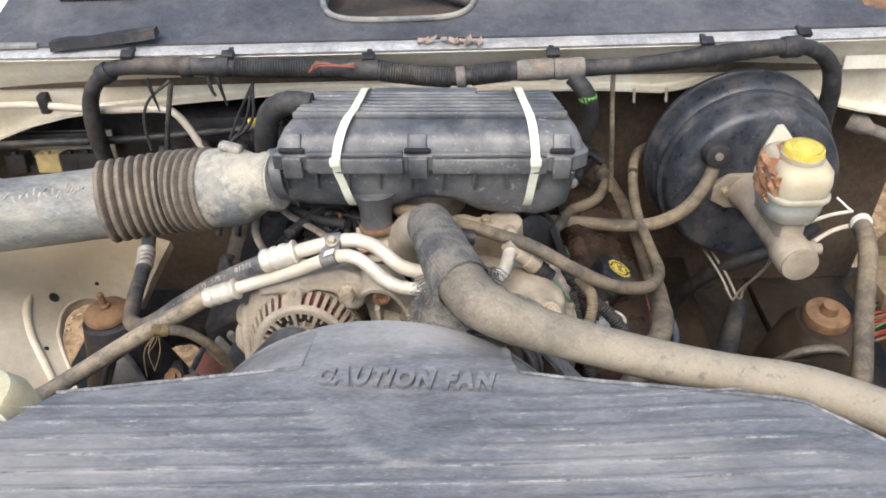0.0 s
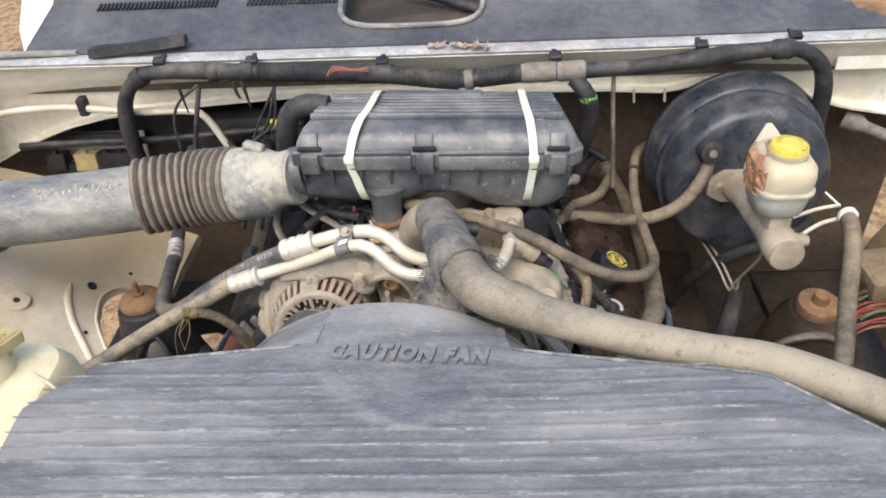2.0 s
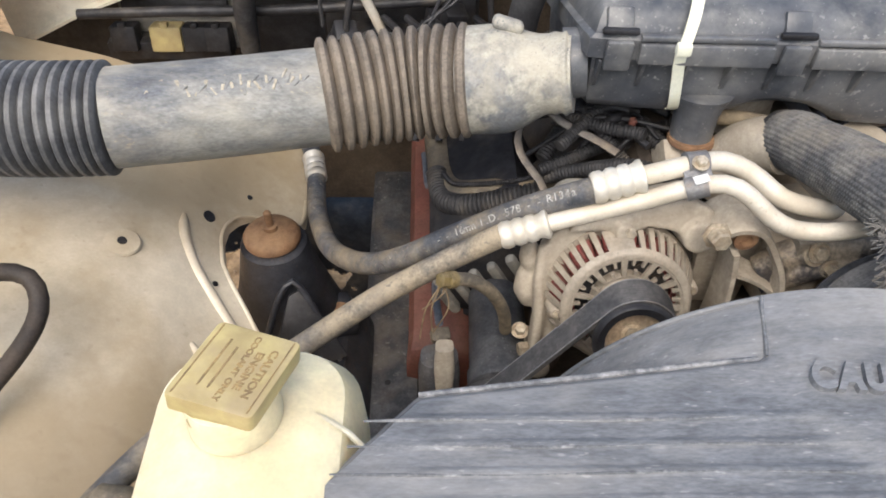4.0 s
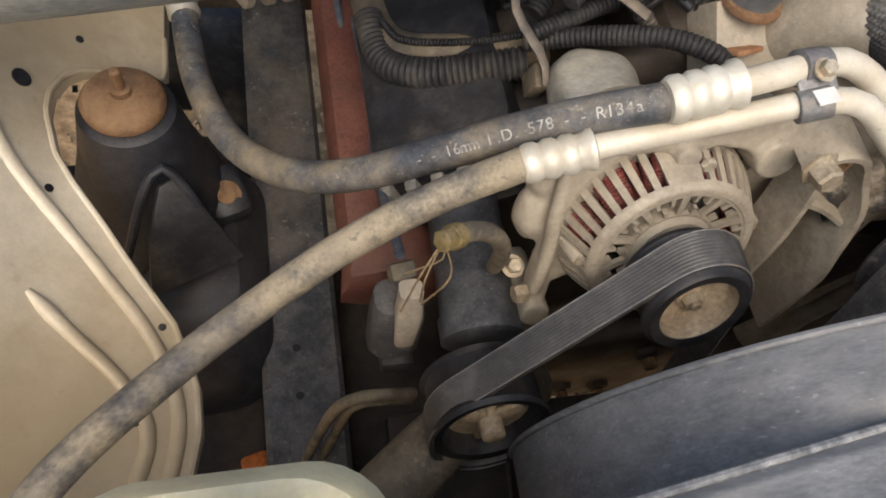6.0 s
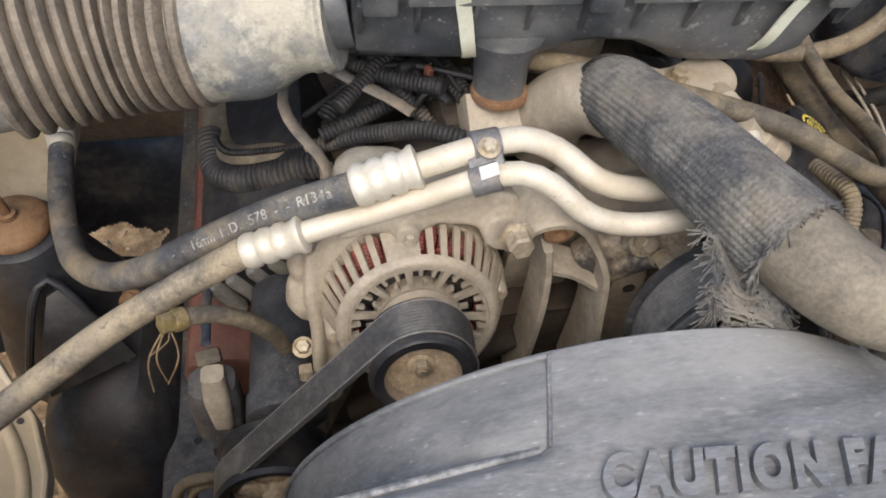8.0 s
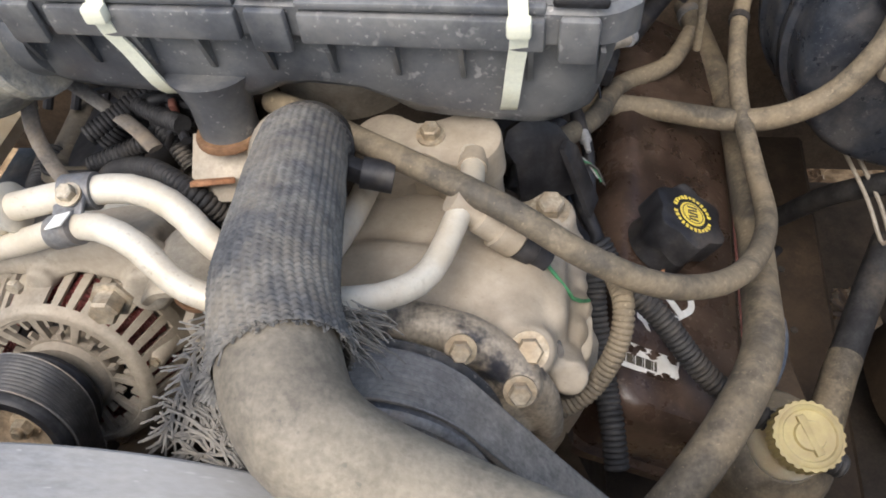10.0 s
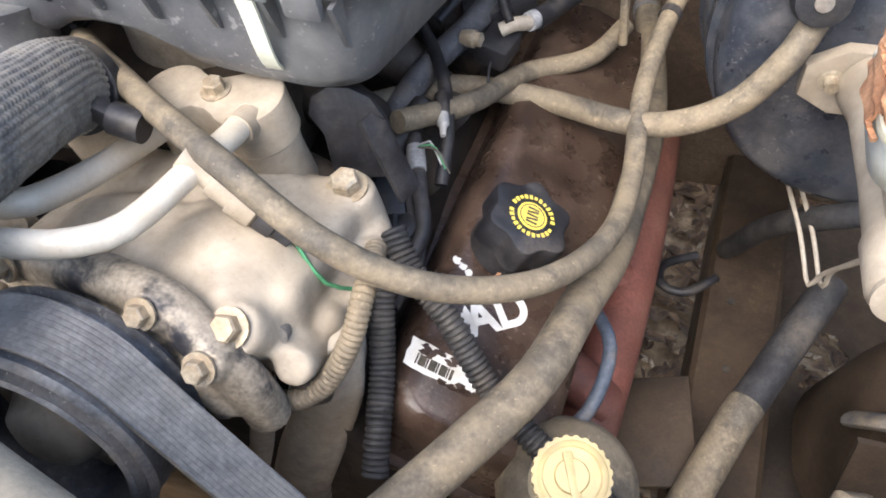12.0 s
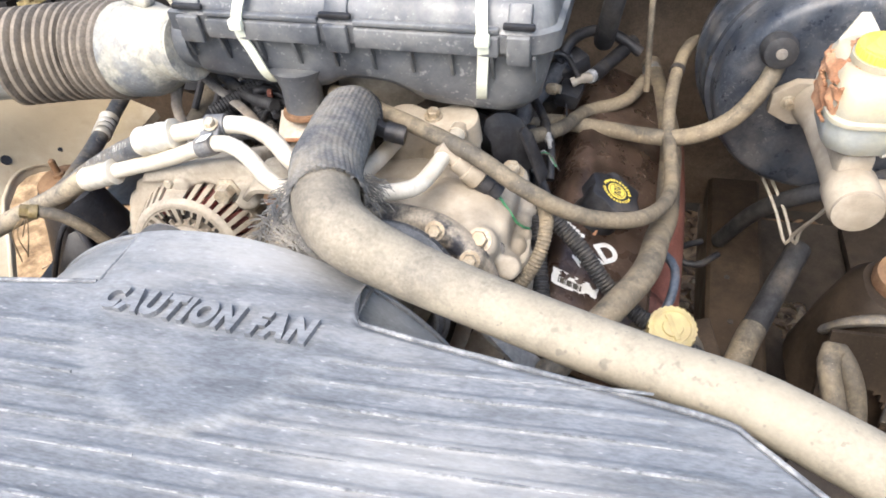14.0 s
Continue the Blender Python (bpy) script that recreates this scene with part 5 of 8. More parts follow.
def build_alternator():
    lean = 20.0
    al = thing("alternator", (ALT.x, 0.588, ALT.z), "dusty cast aluminium alternator with red copper windings", "alternator", lean=lean)
    c = Vector((ALT.x + 0.0035, 0.634, ALT.z - 0.001))
    back = (0, 1, 0)
    turn = Matrix.Translation((ALT.x, 0.588, ALT.z)) @ pose(0, 0, 0, lean) @ Matrix.Translation((-ALT.x, -0.588, -ALT.z))

    def upright(bm):
        """Turns a piece that is given as it stands, so that the lean brings it back there."""
        bmesh.ops.transform(bm, matrix=turn, verts=bm.verts)
        return bm
    part("rear_housing", lathe(c, back, [(0.034, 0.062), (0.039, 0.0688), (0.10, 0.066), (0.115, 0.056), (0.12, 0.03)], 48), M_CAST, al)
    part("core", lathe(c, back, [(0.016, 0.042), (0.026, 0.052), (0.037, 0.056)], 48), M_BLACK, al)
    for i in range(46):
        a = 2 * math.pi * i / 46
        d, t = Vector((math.cos(a), 0, math.sin(a))), Vector((-math.sin(a), 0, math.cos(a)))
        w = conduit([c + d * 0.044 + t * 0.002 + Vector((0, 0.016, 0)), c + d * 0.0555 + Vector((0, 0.016, 0)), c + d * 0.062 - t * 0.002 + Vector((0, 0.028, 0))], 0.0032, 0.0022, 0.25, 8)
        part("winding", w, M_COPPER, al)
    # front casting with radial slots
    prof = [(0.006, 0.0500), (0.0, 0.0508), (-0.0022, 0.0525), (-0.0024, 0.0548), (-0.0002, 0.0568), (0.004, 0.0584), (0.011, 0.0614), (0.018, 0.0643), (0.026, 0.0672), (0.036, 0.0690)]
    slots = 40

    def shell(u, v):
        a = 2 * math.pi * u
        k = v * (len(prof) - 1)
        i = min(int(k), len(prof) - 2)
        f = k - i
        y, r = prof[i][0] + (prof[i + 1][0] - prof[i][0]) * f, prof[i][1] + (prof[i + 1][1] - prof[i][1]) * f
        return c + Vector((r * math.cos(a), y, r * math.sin(a)))

    def cast(u, v):
        s = (u * slots) % 1.0
        k = int(u * slots)
        if k in (10, 11, 30, 31) or 0.47 > v or v > 0.90:
            return True
        end = 0.5 - 0.5 * math.sqrt(max(0, 1 - ((v - 0.685) / 0.215) ** 4))
        return not (0.19 + 0.3 * end < s < 0.81 - 0.3 * end)
    part("front_housing", sheet(shell, slots * 8, 40, 0.0026, cast), M_CAST, al, "tan cast front with radial slots")
    part("hub", lathe(c, back, [(-0.004, 0.012), (-0.004, 0.026), (0.002, 0.030), (0.014, 0.031)], 40), M_CAST, al)
    def face(u, v):
        a, r = 2 * math.pi * u, 0.028 + 0.0235 * v
        return c + Vector((r * math.cos(a), 0.0045 - 0.0045 * v, r * math.sin(a)))

    def window(u, v):
        """Bays between the spokes, each with two cast nubs."""
        s = (u * 11) % 1.0
        if v < 0.16 or v > 0.90 or s < 0.10 or s > 0.90:
            return True
        return (0.28 < s < 0.38 and v > 0.62) or (0.62 < s < 0.72 and v > 0.66) or (0.44 < s < 0.58 and v < 0.42)
    part("spoked_face", sheet(face, 330, 24, 0.004, window), M_CAST, al, "inner face with spokes and nubs")
    for i in range(11):
        a = 2 * math.pi * (i + 0.2) / 11
        d = Vector((math.cos(a), 0, math.sin(a)))
        part("fan_blade", slab((0.012, 0.004, 0.0024), c + d * 0.038 + Vector((0, 0.014, 0)), (0, -math.degrees(a) + 35, 0), 0.0008), M_ENGINE, al)
    for a in (190, 12, 285):
        d = Vector((math.cos(radians(a)), 0, math.sin(radians(a))))
        part("boss", lathe(c + d * 0.062 + Vector((0, 0.005, 0)), back, [(0, 0.0045), (0.0015, 0.006), (0.03, 0.008)], 18), M_CAST, al)
        part("through_bolt", lathe(c + d * 0.062 + Vector((0, 0.003, 0)), back, [(0, 0.0034), (0.004, 0.0034)], 6), M_BOLT, al)
    # mounting ear at the side, with lumps behind it and a foot
    front = Matrix(((1, 0, 0, 0), (0, 0, -1, 0), (0, 1, 0, 0), (0, 0, 0, 1)))
    b = plate([(-0.222, 1.136), (-0.238, 1.141), (-0.252, 1.133), (-0.260, 1.108), (-0.2655, 1.078), (-0.264, 1.052), (-0.267, 1.022), (-0.2665, 0.992), (-0.259, 0.982), (-0.249, 0.998), (-0.249, 1.016), (-0.234, 1.024), (-0.214, 1.06), (-0.214, 1.11)], 0.012, Matrix.Translation((0, 0.674, 0)) @ front, 0.002)
    blob((-0.266, 0.684, 1.068), (0.016, 0.014, 0.024), 0.08, (0, 0, 0), 41, b)
    blob((-0.268, 0.686, 1.098), (0.010, 0.014, 0.016), 0.08, (0, 0, 0), 42, b)
    tube([(-0.258, 0.668, 1.118), (-0.262, 0.662, 1.085), (-0.260, 0.660, 1.05), (-0.262, 0.660, 1.01)], 0.0055, 10, 0.006, bm=b)
    tube([(-0.257, 0.655, 0.988), (-0.257, 0.72, 0.988)], 0.012, 16, 0.006, bm=b)
    casting("ear", b, M_CAST, al, voxel=0.0022, rounds=3)
    # flange along the top that ends in the mounting lug
    b = plate([(-0.240, 1.136), (-0.236, 1.146), (-0.216, 1.152), (-0.185, 1.159), (-0.154, 1.165), (-0.136, 1.168), (-0.116, 1.160), (-0.104, 1.144), (-0.106, 1.128), (-0.120, 1.114), (-0.131, 1.129), (-0.146, 1.138), (-0.168, 1.142), (-0.185, 1.136), (-0.200, 1.138), (-0.218, 1.138)], 0.016, Matrix.Translation((0, 0.668, 0)) @ front, 0.002)
    lathe((-0.1235, 0.646, 1.134), back, [(0, 0.0135), (0.002, 0.0155), (0.06, 0.0175)], 28, b)
    lathe((-0.1915, 0.644, 1.139), back, [(0, 0.0075), (0.002, 0.009), (0.02, 0.010)], 20, b)
    tube([(-0.232, 0.655, 1.140), (-0.19, 0.655, 1.151), (-0.145, 0.656, 1.157), (-0.112, 0.658, 1.152)], 0.0045, 10, 0.006, bm=b)
    slab((0.09, 0.05, 0.018), (-0.165, 0.69, 1.148), (0, -12, 0), 0.005, 2, b)
    casting("flange", b, M_CAST, al, voxel=0.0022, rounds=3)
    part("foot_bolt", upright(lathe((-0.268, 0.634, 0.989), (-1, -0.1, 0.05), [(0, 0.0075), (0.008, 0.0075), (0.010, 0.006)], 6)), M_BOLT, al)
    part("small_bolt", upright(lathe((-0.192, 0.652, 1.130), (0, -1, 0.3), [(0, 0.005), (0.003, 0.005), (0.004, 0.004)], 6)), M_BOLT, al)
    part("mounting_bolt", upright(lathe((-0.124, 0.642, 1.138), (0.06, -1, 0.25), [(0, 0.0128), (0.0022, 0.0128), (0.0022, 0.0088), (0.013, 0.0088), (0.015, 0.0075)], 6)), M_BOLT, al, sharp=25)
    # pulley
    pc = Vector((ALT.x - 0.001, 0.5785, ALT.z - 0.0025))
    pu = part("pulley", lathe(pc, back, [(0.0165, 0.006), (0.016, 0.0185), (0.011, 0.0245), (0.003, 0.0256), (0.0, 0.0264), (-0.001, 0.0328), (0.001, 0.0350), (0.007, 0.0356), (0.010, 0.0332), (0.036, 0.0332), (0.038, 0.0350), (0.041, 0.0345), (0.041, 0.012)], 56), M_BLACK, al, "black grooved pulley")
    part("edge", lathe(pc, back, [(0.0012, 0.0352), (0.0032, 0.0361), (0.0056, 0.0361), (0.0072, 0.0357)], 56, caps=False), M_RUBBER, pu, "worn grey edge of the pulley")
    part("dish", lathe(pc + Vector((0, -0.0006, 0)), back, [(0.0012, 0.0260), (0.004, 0.0252), (0.0105, 0.0238), (0.0145, 0.018), (0.0155, 0.001)], 44, caps=False), M_DISH, pu, "tan dusty hollow of the pulley")
    part("washer", lathe(pc + Vector((0, 0.0125, 0)), back, [(0, 0.0085), (0.0004, 0.0095), (0.003, 0.0095)], 28), M_DISH, pu)
    part("nut", lathe(pc + Vector((0, 0.0065, 0)), back, [(0, 0.0058), (0.0012, 0.0068), (0.007, 0.0068)], 6), M_BOLT, pu)
    part("shaft_end", lathe(pc + Vector((0, 0.0035, 0)), back, [(0, 0.003), (0.0006, 0.0036), (0.006, 0.0038)], 16), M_BOLT, pu)


def ribbon(path, y0, y1, z0, ribs=10, thick=0.004, lean=0.25):
    """A ribbed belt along a closed line in the x-z plane."""
    line = evenly(smooth_line([Vector((x, 0, z)) for x, z in path], 10), 0.006)
    rows = []
    for i, p in enumerate(line):
        t = (line[min(i + 1, len(line) - 1)] - line[max(i - 1, 0)]).normalized()
        n = Vector((-t.z, 0, t.x))
        sec = [p + Vector((0, y0, 0)) - n * thick, p + Vector((0, y0, 0))]
        for k in range(ribs):
            a = y0 + (y1 - y0) * k / ribs
            w = (y1 - y0) / ribs
            sec += [p + Vector((0, a + w * 0.35, 0)) + n * 0.0003, p + Vector((0, a + w * 0.8, 0)) + n * 0.0003, p + Vector((0, a + w * 0.98, 0)) - n * 0.0002]
        sec += [p + Vector((0, y1, 0)), p + Vector((0, y1, 0)) - n * thick]
        rows.append([q + Vector((0, lean * (q.z - z0), 0)) for q in sec])
    return loft(rows)


def arc(cx, cz, r, a0, a1, n=9):
    return [(cx + r * math.cos(radians(a0 + (a1 - a0) * i / (n - 1))), cz + r * math.sin(radians(a0 + (a1 - a0) * i / (n - 1)))) for i in range(n)]


LOW = Vector((-0.303, 0.0, 0.952))
BIG = Vector((0.031, 0.0, 1.071))


def straight(p, q):
    """Places along a belt's free run, closer together at its ends."""
    return [(p[0] + (q[0] - p[0]) * f, p[1] + (q[1] - p[1]) * f) for f in (0.02, 0.06, 0.14, 0.3, 0.5, 0.7, 0.86, 0.94, 0.98)]


def belt(name, path, y0, y1, z0, lean, label, mat):
    """A drive belt: its ribbed band and the pale frayed cord along each edge."""
    ob = thing(name, (path[0][0], y0, path[0][1]), label, "drive belt")
    part("band", ribbon(path, y0, y1, z0, lean=lean), mat, ob)
    for y in (y0, y1):
        line = [Vector((x, y + lean * (z - z0), z)) for x, z in path]
        part("edge_cord", tube(line, 0.0006, 6, 0.006), M_GALV, ob, "pale frayed cord at the belt's edge")


def build_belts():
    low = arc(LOW.x, LOW.z, 0.0445, 300, 137, 20)
    high = arc(ALT.x, ALT.z - 0.0025, 0.0372, 137, -12, 24)
    path = [(-0.25, 0.80)] + straight((-0.25, 0.80), low[0]) + low + straight(low[-1], high[0]) + high + straight(high[-1], (-0.170, 0.87)) + [(-0.170, 0.87)]
    belt("serpentine_belt", path, 0.5835, 0.607, ALT.z, 0.34, "black ribbed drive belt over the alternator pulley", M_BELT)
    wrap = arc(BIG.x, BIG.z, 0.068, 180, 40, 22)
    path = [(-0.040, 0.95)] + straight((-0.040, 0.95), wrap[0]) + wrap + [(0.135, 1.053), (0.19, 0.991), (0.245, 0.92), (0.27, 0.87)]
    belt("accessory_belt", path, 0.573, 0.602, BIG.z, 0.25, "wide dusty ribbed belt over the large pulley, greyed for sky reflection", M_BELT_LIT)
    lp = thing("idler_pulley", (LOW.x, 0.56, LOW.z), "black grooved pulley with a tan three-lobed hub", "pulley", lean=15)
    c = Vector((LOW.x, 0.5425, LOW.z + 0.003))
    part("rim", lathe(c, (0, 1, 0), [(0.016, 0.030), (0.004, 0.0345), (0, 0.036), (-0.001, 0.042), (0.003, 0.0435), (0.009, 0.0405), (0.042, 0.0405), (0.045, 0.044), (0.047, 0.04)], 48), M_BLACK, lp)
    part("hub_plate", lathe(c, (0, 1, 0), [(0.014, 0.0315), (0.017, 0.0315)], 36), M_DISH, lp)
    part("hub", lathe(c, (0, 1, 0), [(-0.006, 0.007), (-0.005, 0.0085), (0.015, 0.0095)], 24), M_DISH, lp)
    for a in (30, 150, 270):
        part("lobe", slab((0.022, 0.006, 0.014), c + Vector((0.016 * math.cos(radians(a)), 0.010, 0.016 * math.sin(radians(a)))), (0, -a, 0), 0.003), M_DISH, lp)
    bp = thing("fan_pulley", (BIG.x, 0.59, BIG.z), "large black pulley with turned steel edges", "pulley", lean=12)
    c = Vector((BIG.x, 0.566, BIG.z))
    part("rim", lathe(c, (0, 1, 0), [(0.03, 0.02), (0.03, 0.046), (0.012, 0.05), (0.0, 0.052), (-0.001, 0.058), (0.003, 0.061), (0.005, 0.0645), (0.010, 0.0645), (0.045, 0.0645), (0.047, 0.069), (0.05, 0.067)], 72), M_FRAME, bp)
    part("edge", lathe(c, (0, 1, 0), [(0.0032, 0.0605), (0.0015, 0.0628), (0.0030, 0.0652), (0.0052, 0.0662)], 72, caps=False), M_GALV, bp, "bright worn edge of the pulley")
    part("inner_edge", lathe(c, (0, 1, 0), [(-0.0018, 0.053), (-0.003, 0.0555), (-0.001, 0.0575)], 72, caps=False), M_GALV, bp)
    part("hub", lathe(c, (0, 1, 0), [(0.0, 0.014), (0.004, 0.022), (0.022, 0.03), (0.024, 0.046)], 40), M_CAST, bp, "dust-caked pulley hub")
    for k in range(4):
        a = radians(35 + 90 * k)
        part("hub_bolt", lathe(c + Vector((0.034 * math.cos(a), 0.016, 0.034 * math.sin(a))), (0, 1, 0), [(0, 0.005), (0.007, 0.006), (0.009, 0.006)], 6), M_BOLT, bp)



def build_compressor_side():
    # black compressor body behind the low pulley, with connector and pipes
    co = thing("ac_compressor", (-0.295, 0.66, 0.85), "black cylindrical compressor body with a dusty connector", "compressor")
    part("body", lathe((-0.293, 0.614, 0.945), (0.03, 1, 0.02), [(0, 0.028), (0.002, 0.0325), (0.02, 0.0328), (0.023, 0.0305), (0.12, 0.030), (0.125, 0.026)], 40), M_FRAME, co)
    hexbolt("bolt", (-0.274, 0.655, 0.99), (0, -0.3, 1), 0.006, co)
    sw = thing("relay_connector", (-0.35, 0.645, 0.90), "dusty grey wiring connector with a tan plug", "connector")
    part("boot", loft([[Vector((-0.353 + a * w, 0.646 + bq * d + sl, z)) for a, bq in round_outline(2, 2, 0.7, 4)] for z, w, d, sl in ((0.885, 0.016, 0.014, -0.006), (0.893, 0.021, 0.017, -0.004), (0.93, 0.0215, 0.0175, 0.004), (0.948, 0.019, 0.015, 0.009))]), M_FRAME, sw)
    part("plug", loft([[Vector((-0.348 + a * w, 0.638 + bq * d + sl, z)) for a, bq in round_outline(2, 2, 0.6, 4)] for z, w, d, sl in ((0.915, 0.008, 0.007, -0.006), (0.95, 0.0105, 0.009, 0.002), (0.972, 0.009, 0.008, 0.012))]), M_CAST, sw, "tan dusty plug")
    part("neck", slab((0.020, 0.014, 0.016), (-0.352, 0.668, 0.966), (25, 0, 10), 0.003), M_RUBBER_TAN, sw)
    part("socket", slab((0.026, 0.02, 0.014), (-0.35, 0.628, 0.880), (-12, 0, 0), 0.002), M_BLACK, sw)
    part("cable", tube([(-0.353, 0.676, 0.975), (-0.356, 0.74, 0.955), (-0.352, 0.80, 0.925), (-0.347, 0.852, 0.905), (-0.36, 0.93, 0.90), (-0.368, 1.02, 0.92)], 0.0042, 10), M_BLUE, sw)
    part("cable", tube([(-0.347, 0.852, 0.905), (-0.347, 0.90, 0.905), (-0.352, 0.96, 0.92)], 0.004, 10), M_BLUE, sw)
    part("cable_boot", lathe((-0.345, 0.84, 0.905), (0.2, -0.5, -0.25), [(0, 0.006), (0.004, 0.0085), (0.03, 0.0075)], 16), M_RUBBER, sw)
    # dipstick
    dp = thing("dipstick", (-0.34, 0.63, 1.09), "dusty dipstick with a yellow collar and knotted twine", "dipstick")
    part("tube", tube([(-0.341, 0.632, 1.0935), (-0.324, 0.638, 1.084), (-0.305, 0.644, 1.058), (-0.293, 0.650, 1.025), (-0.288, 0.656, 0.99)], 0.0062, 14), M_RUBBER_TAN, dp)
    part("collar", lathe((-0.3485, 0.6275, 1.0975), (0.75, 0.4, -0.4), [(0, 0.0072), (0.001, 0.0078), (0.008, 0.0078), (0.009, 0.006)], 20), M_MUSTARD, dp, "dirty yellow plastic collar")
    part("cap", lathe((-0.3555, 0.6235, 1.1015), (0.75, 0.4, -0.4), [(0, 0.005), (0.001, 0.007), (0.009, 0.007)], 6), M_MUSTARD, dp)
    rnd = random.Random(5)
    for i in range(4):
        p = Vector((-0.352, 0.628, 1.095))
        e = Vector((-0.374 + rnd.uniform(-0.018, 0.016), 0.618 + rnd.uniform(-0.012, 0.010), 1.055 + rnd.uniform(-0.022, 0.016)))
        m = p.lerp(e, 0.5) + Vector((rnd.uniform(-0.01, 0.01), -0.006, rnd.uniform(0, 0.012)))
        part("twine", tube([p, m, e], 0.0007, 5, 0.006), M_STRING, dp)
    # twin pipes and fat lower hose
    for i, dx in enumerate((0, 0.016)):
        solo("oil_cooler_pipe", tube([(-0.335, 0.602, 0.860 - dx), (-0.363, 0.600, 0.874 - dx), (-0.386 + dx * 0.3, 0.600, 0.871 - dx), (-0.402 + dx * 0.7, 0.598, 0.838 - dx * 0.6), (-0.414 + dx, 0.595, 0.73), (-0.430 + dx, 0.590, 0.56)], 0.005, 12), M_RUBBER_TAN, "thin dusty steel pipe bending down by the frame", "pipe", "twin pipes")
    solo("lower_radiator_hose", tube([(-0.22, 0.61, 0.82), (-0.285, 0.578, 0.88), (-0.325, 0.553, 0.90), (-0.358, 0.530, 0.90), (-0.388, 0.505, 0.885), (-0.41, 0.46, 0.84)], 0.026, 24), M_RUBBER_TAN, "fat dusty lower radiator hose", "hose")
    solo("marker_lamp", slab((0.03, 0.03, 0.03), (-0.468, 0.60, 0.62), (0, 0, 15), 0.005), M_ORANGE, "small orange plastic marker", "marker")
    # alternator bracket: cast plates with curved ridges
    br = thing("alternator_bracket", (-0.07, 0.65, 0.95), "tan dusty cast bracket with a curved rib", "bracket")
    web = [(-0.118, 1.118), (-0.10, 1.132), (-0.078, 1.128), (-0.062, 1.108), (-0.052, 1.082), (-0.052, 1.03), (-0.056, 0.93), (-0.115, 0.93), (-0.108, 1.05)]
    part("web", plate(web, 0.010, Matrix(((1, 0, 0, 0), (0, 0, -1, 0.695), (0, 1, 0, 0), (0, 0, 0, 1))), 0.002), M_CAST, br)

    def rib(line, deep, thick=0.0032):
        rows = []
        pts = evenly(smooth_line(line), 0.006)
        for k, q in enumerate(pts):
            t = (pts[min(k + 1, len(pts) - 1)] - pts[max(k - 1, 0)]).normalized()
            s = t.cross(Vector((0, 1, 0))).normalized() * thick
            rows.append([q - s, q - s * 0.7 + Vector((0, -0.002, 0)), q + s * 0.7 + Vector((0, -0.002, 0)), q + s, q + s + Vector((0, deep, 0)), q - s + Vector((0, deep, 0))])
        return loft(rows)
    part("rib", rib([(-0.116, 0.652, 1.118), (-0.10, 0.650, 1.133), (-0.078, 0.650, 1.129), (-0.061, 0.648, 1.107), (-0.051, 0.635, 1.083), (-0.051, 0.622, 1.05), (-0.052, 0.612, 1.02), (-0.056, 0.605, 0.95)], 0.045), M_CAST, br)
    part("rib", rib([(-0.094, 0.650, 1.104), (-0.091, 0.645, 1.08), (-0.092, 0.635, 1.04), (-0.098, 0.625, 0.98), (-0.104, 0.62, 0.94)], 0.035), M_CAST, br)
    part("cross_rib", rib([(-0.092, 0.648, 1.082), (-0.07, 0.645, 1.074), (-0.052, 0.637, 1.066)], 0.025, 0.0026), M_CAST, br)
    part("boss", lathe((-0.088, 0.688, 1.114), (0, -1, 0.1), [(0, 0.012), (0.034, 0.0105), (0.035, 0.006), (0.030, 0.005)], 20), M_RUST, br)
    part("arm", loft([[Vector((x + dx, y + dy, z)) for dx, dy in ((-0.013, -0.006), (0.013, -0.006), (0.013, 0.01), (-0.013, 0.01))] for x, y, z in ((-0.028, 0.657, 1.116), (-0.025, 0.654, 1.08), (-0.022, 0.650, 1.03), (-0.02, 0.646, 0.97))]), M_CAST, br)
    hexbolt("bolt", (-0.026, 0.645, 1.113), (0, -1, 0.5), 0.0065, br)
    hexbolt("bolt", (-0.012, 0.640, 1.097), (0, -1, 0.3), 0.006, br, length=0.014)
    part("hole", lathe((-0.021, 0.6455, 1.048), (0, -1, 0), [(0, 0.005), (0.001, 0.005)], 14), M_BLACK, br)


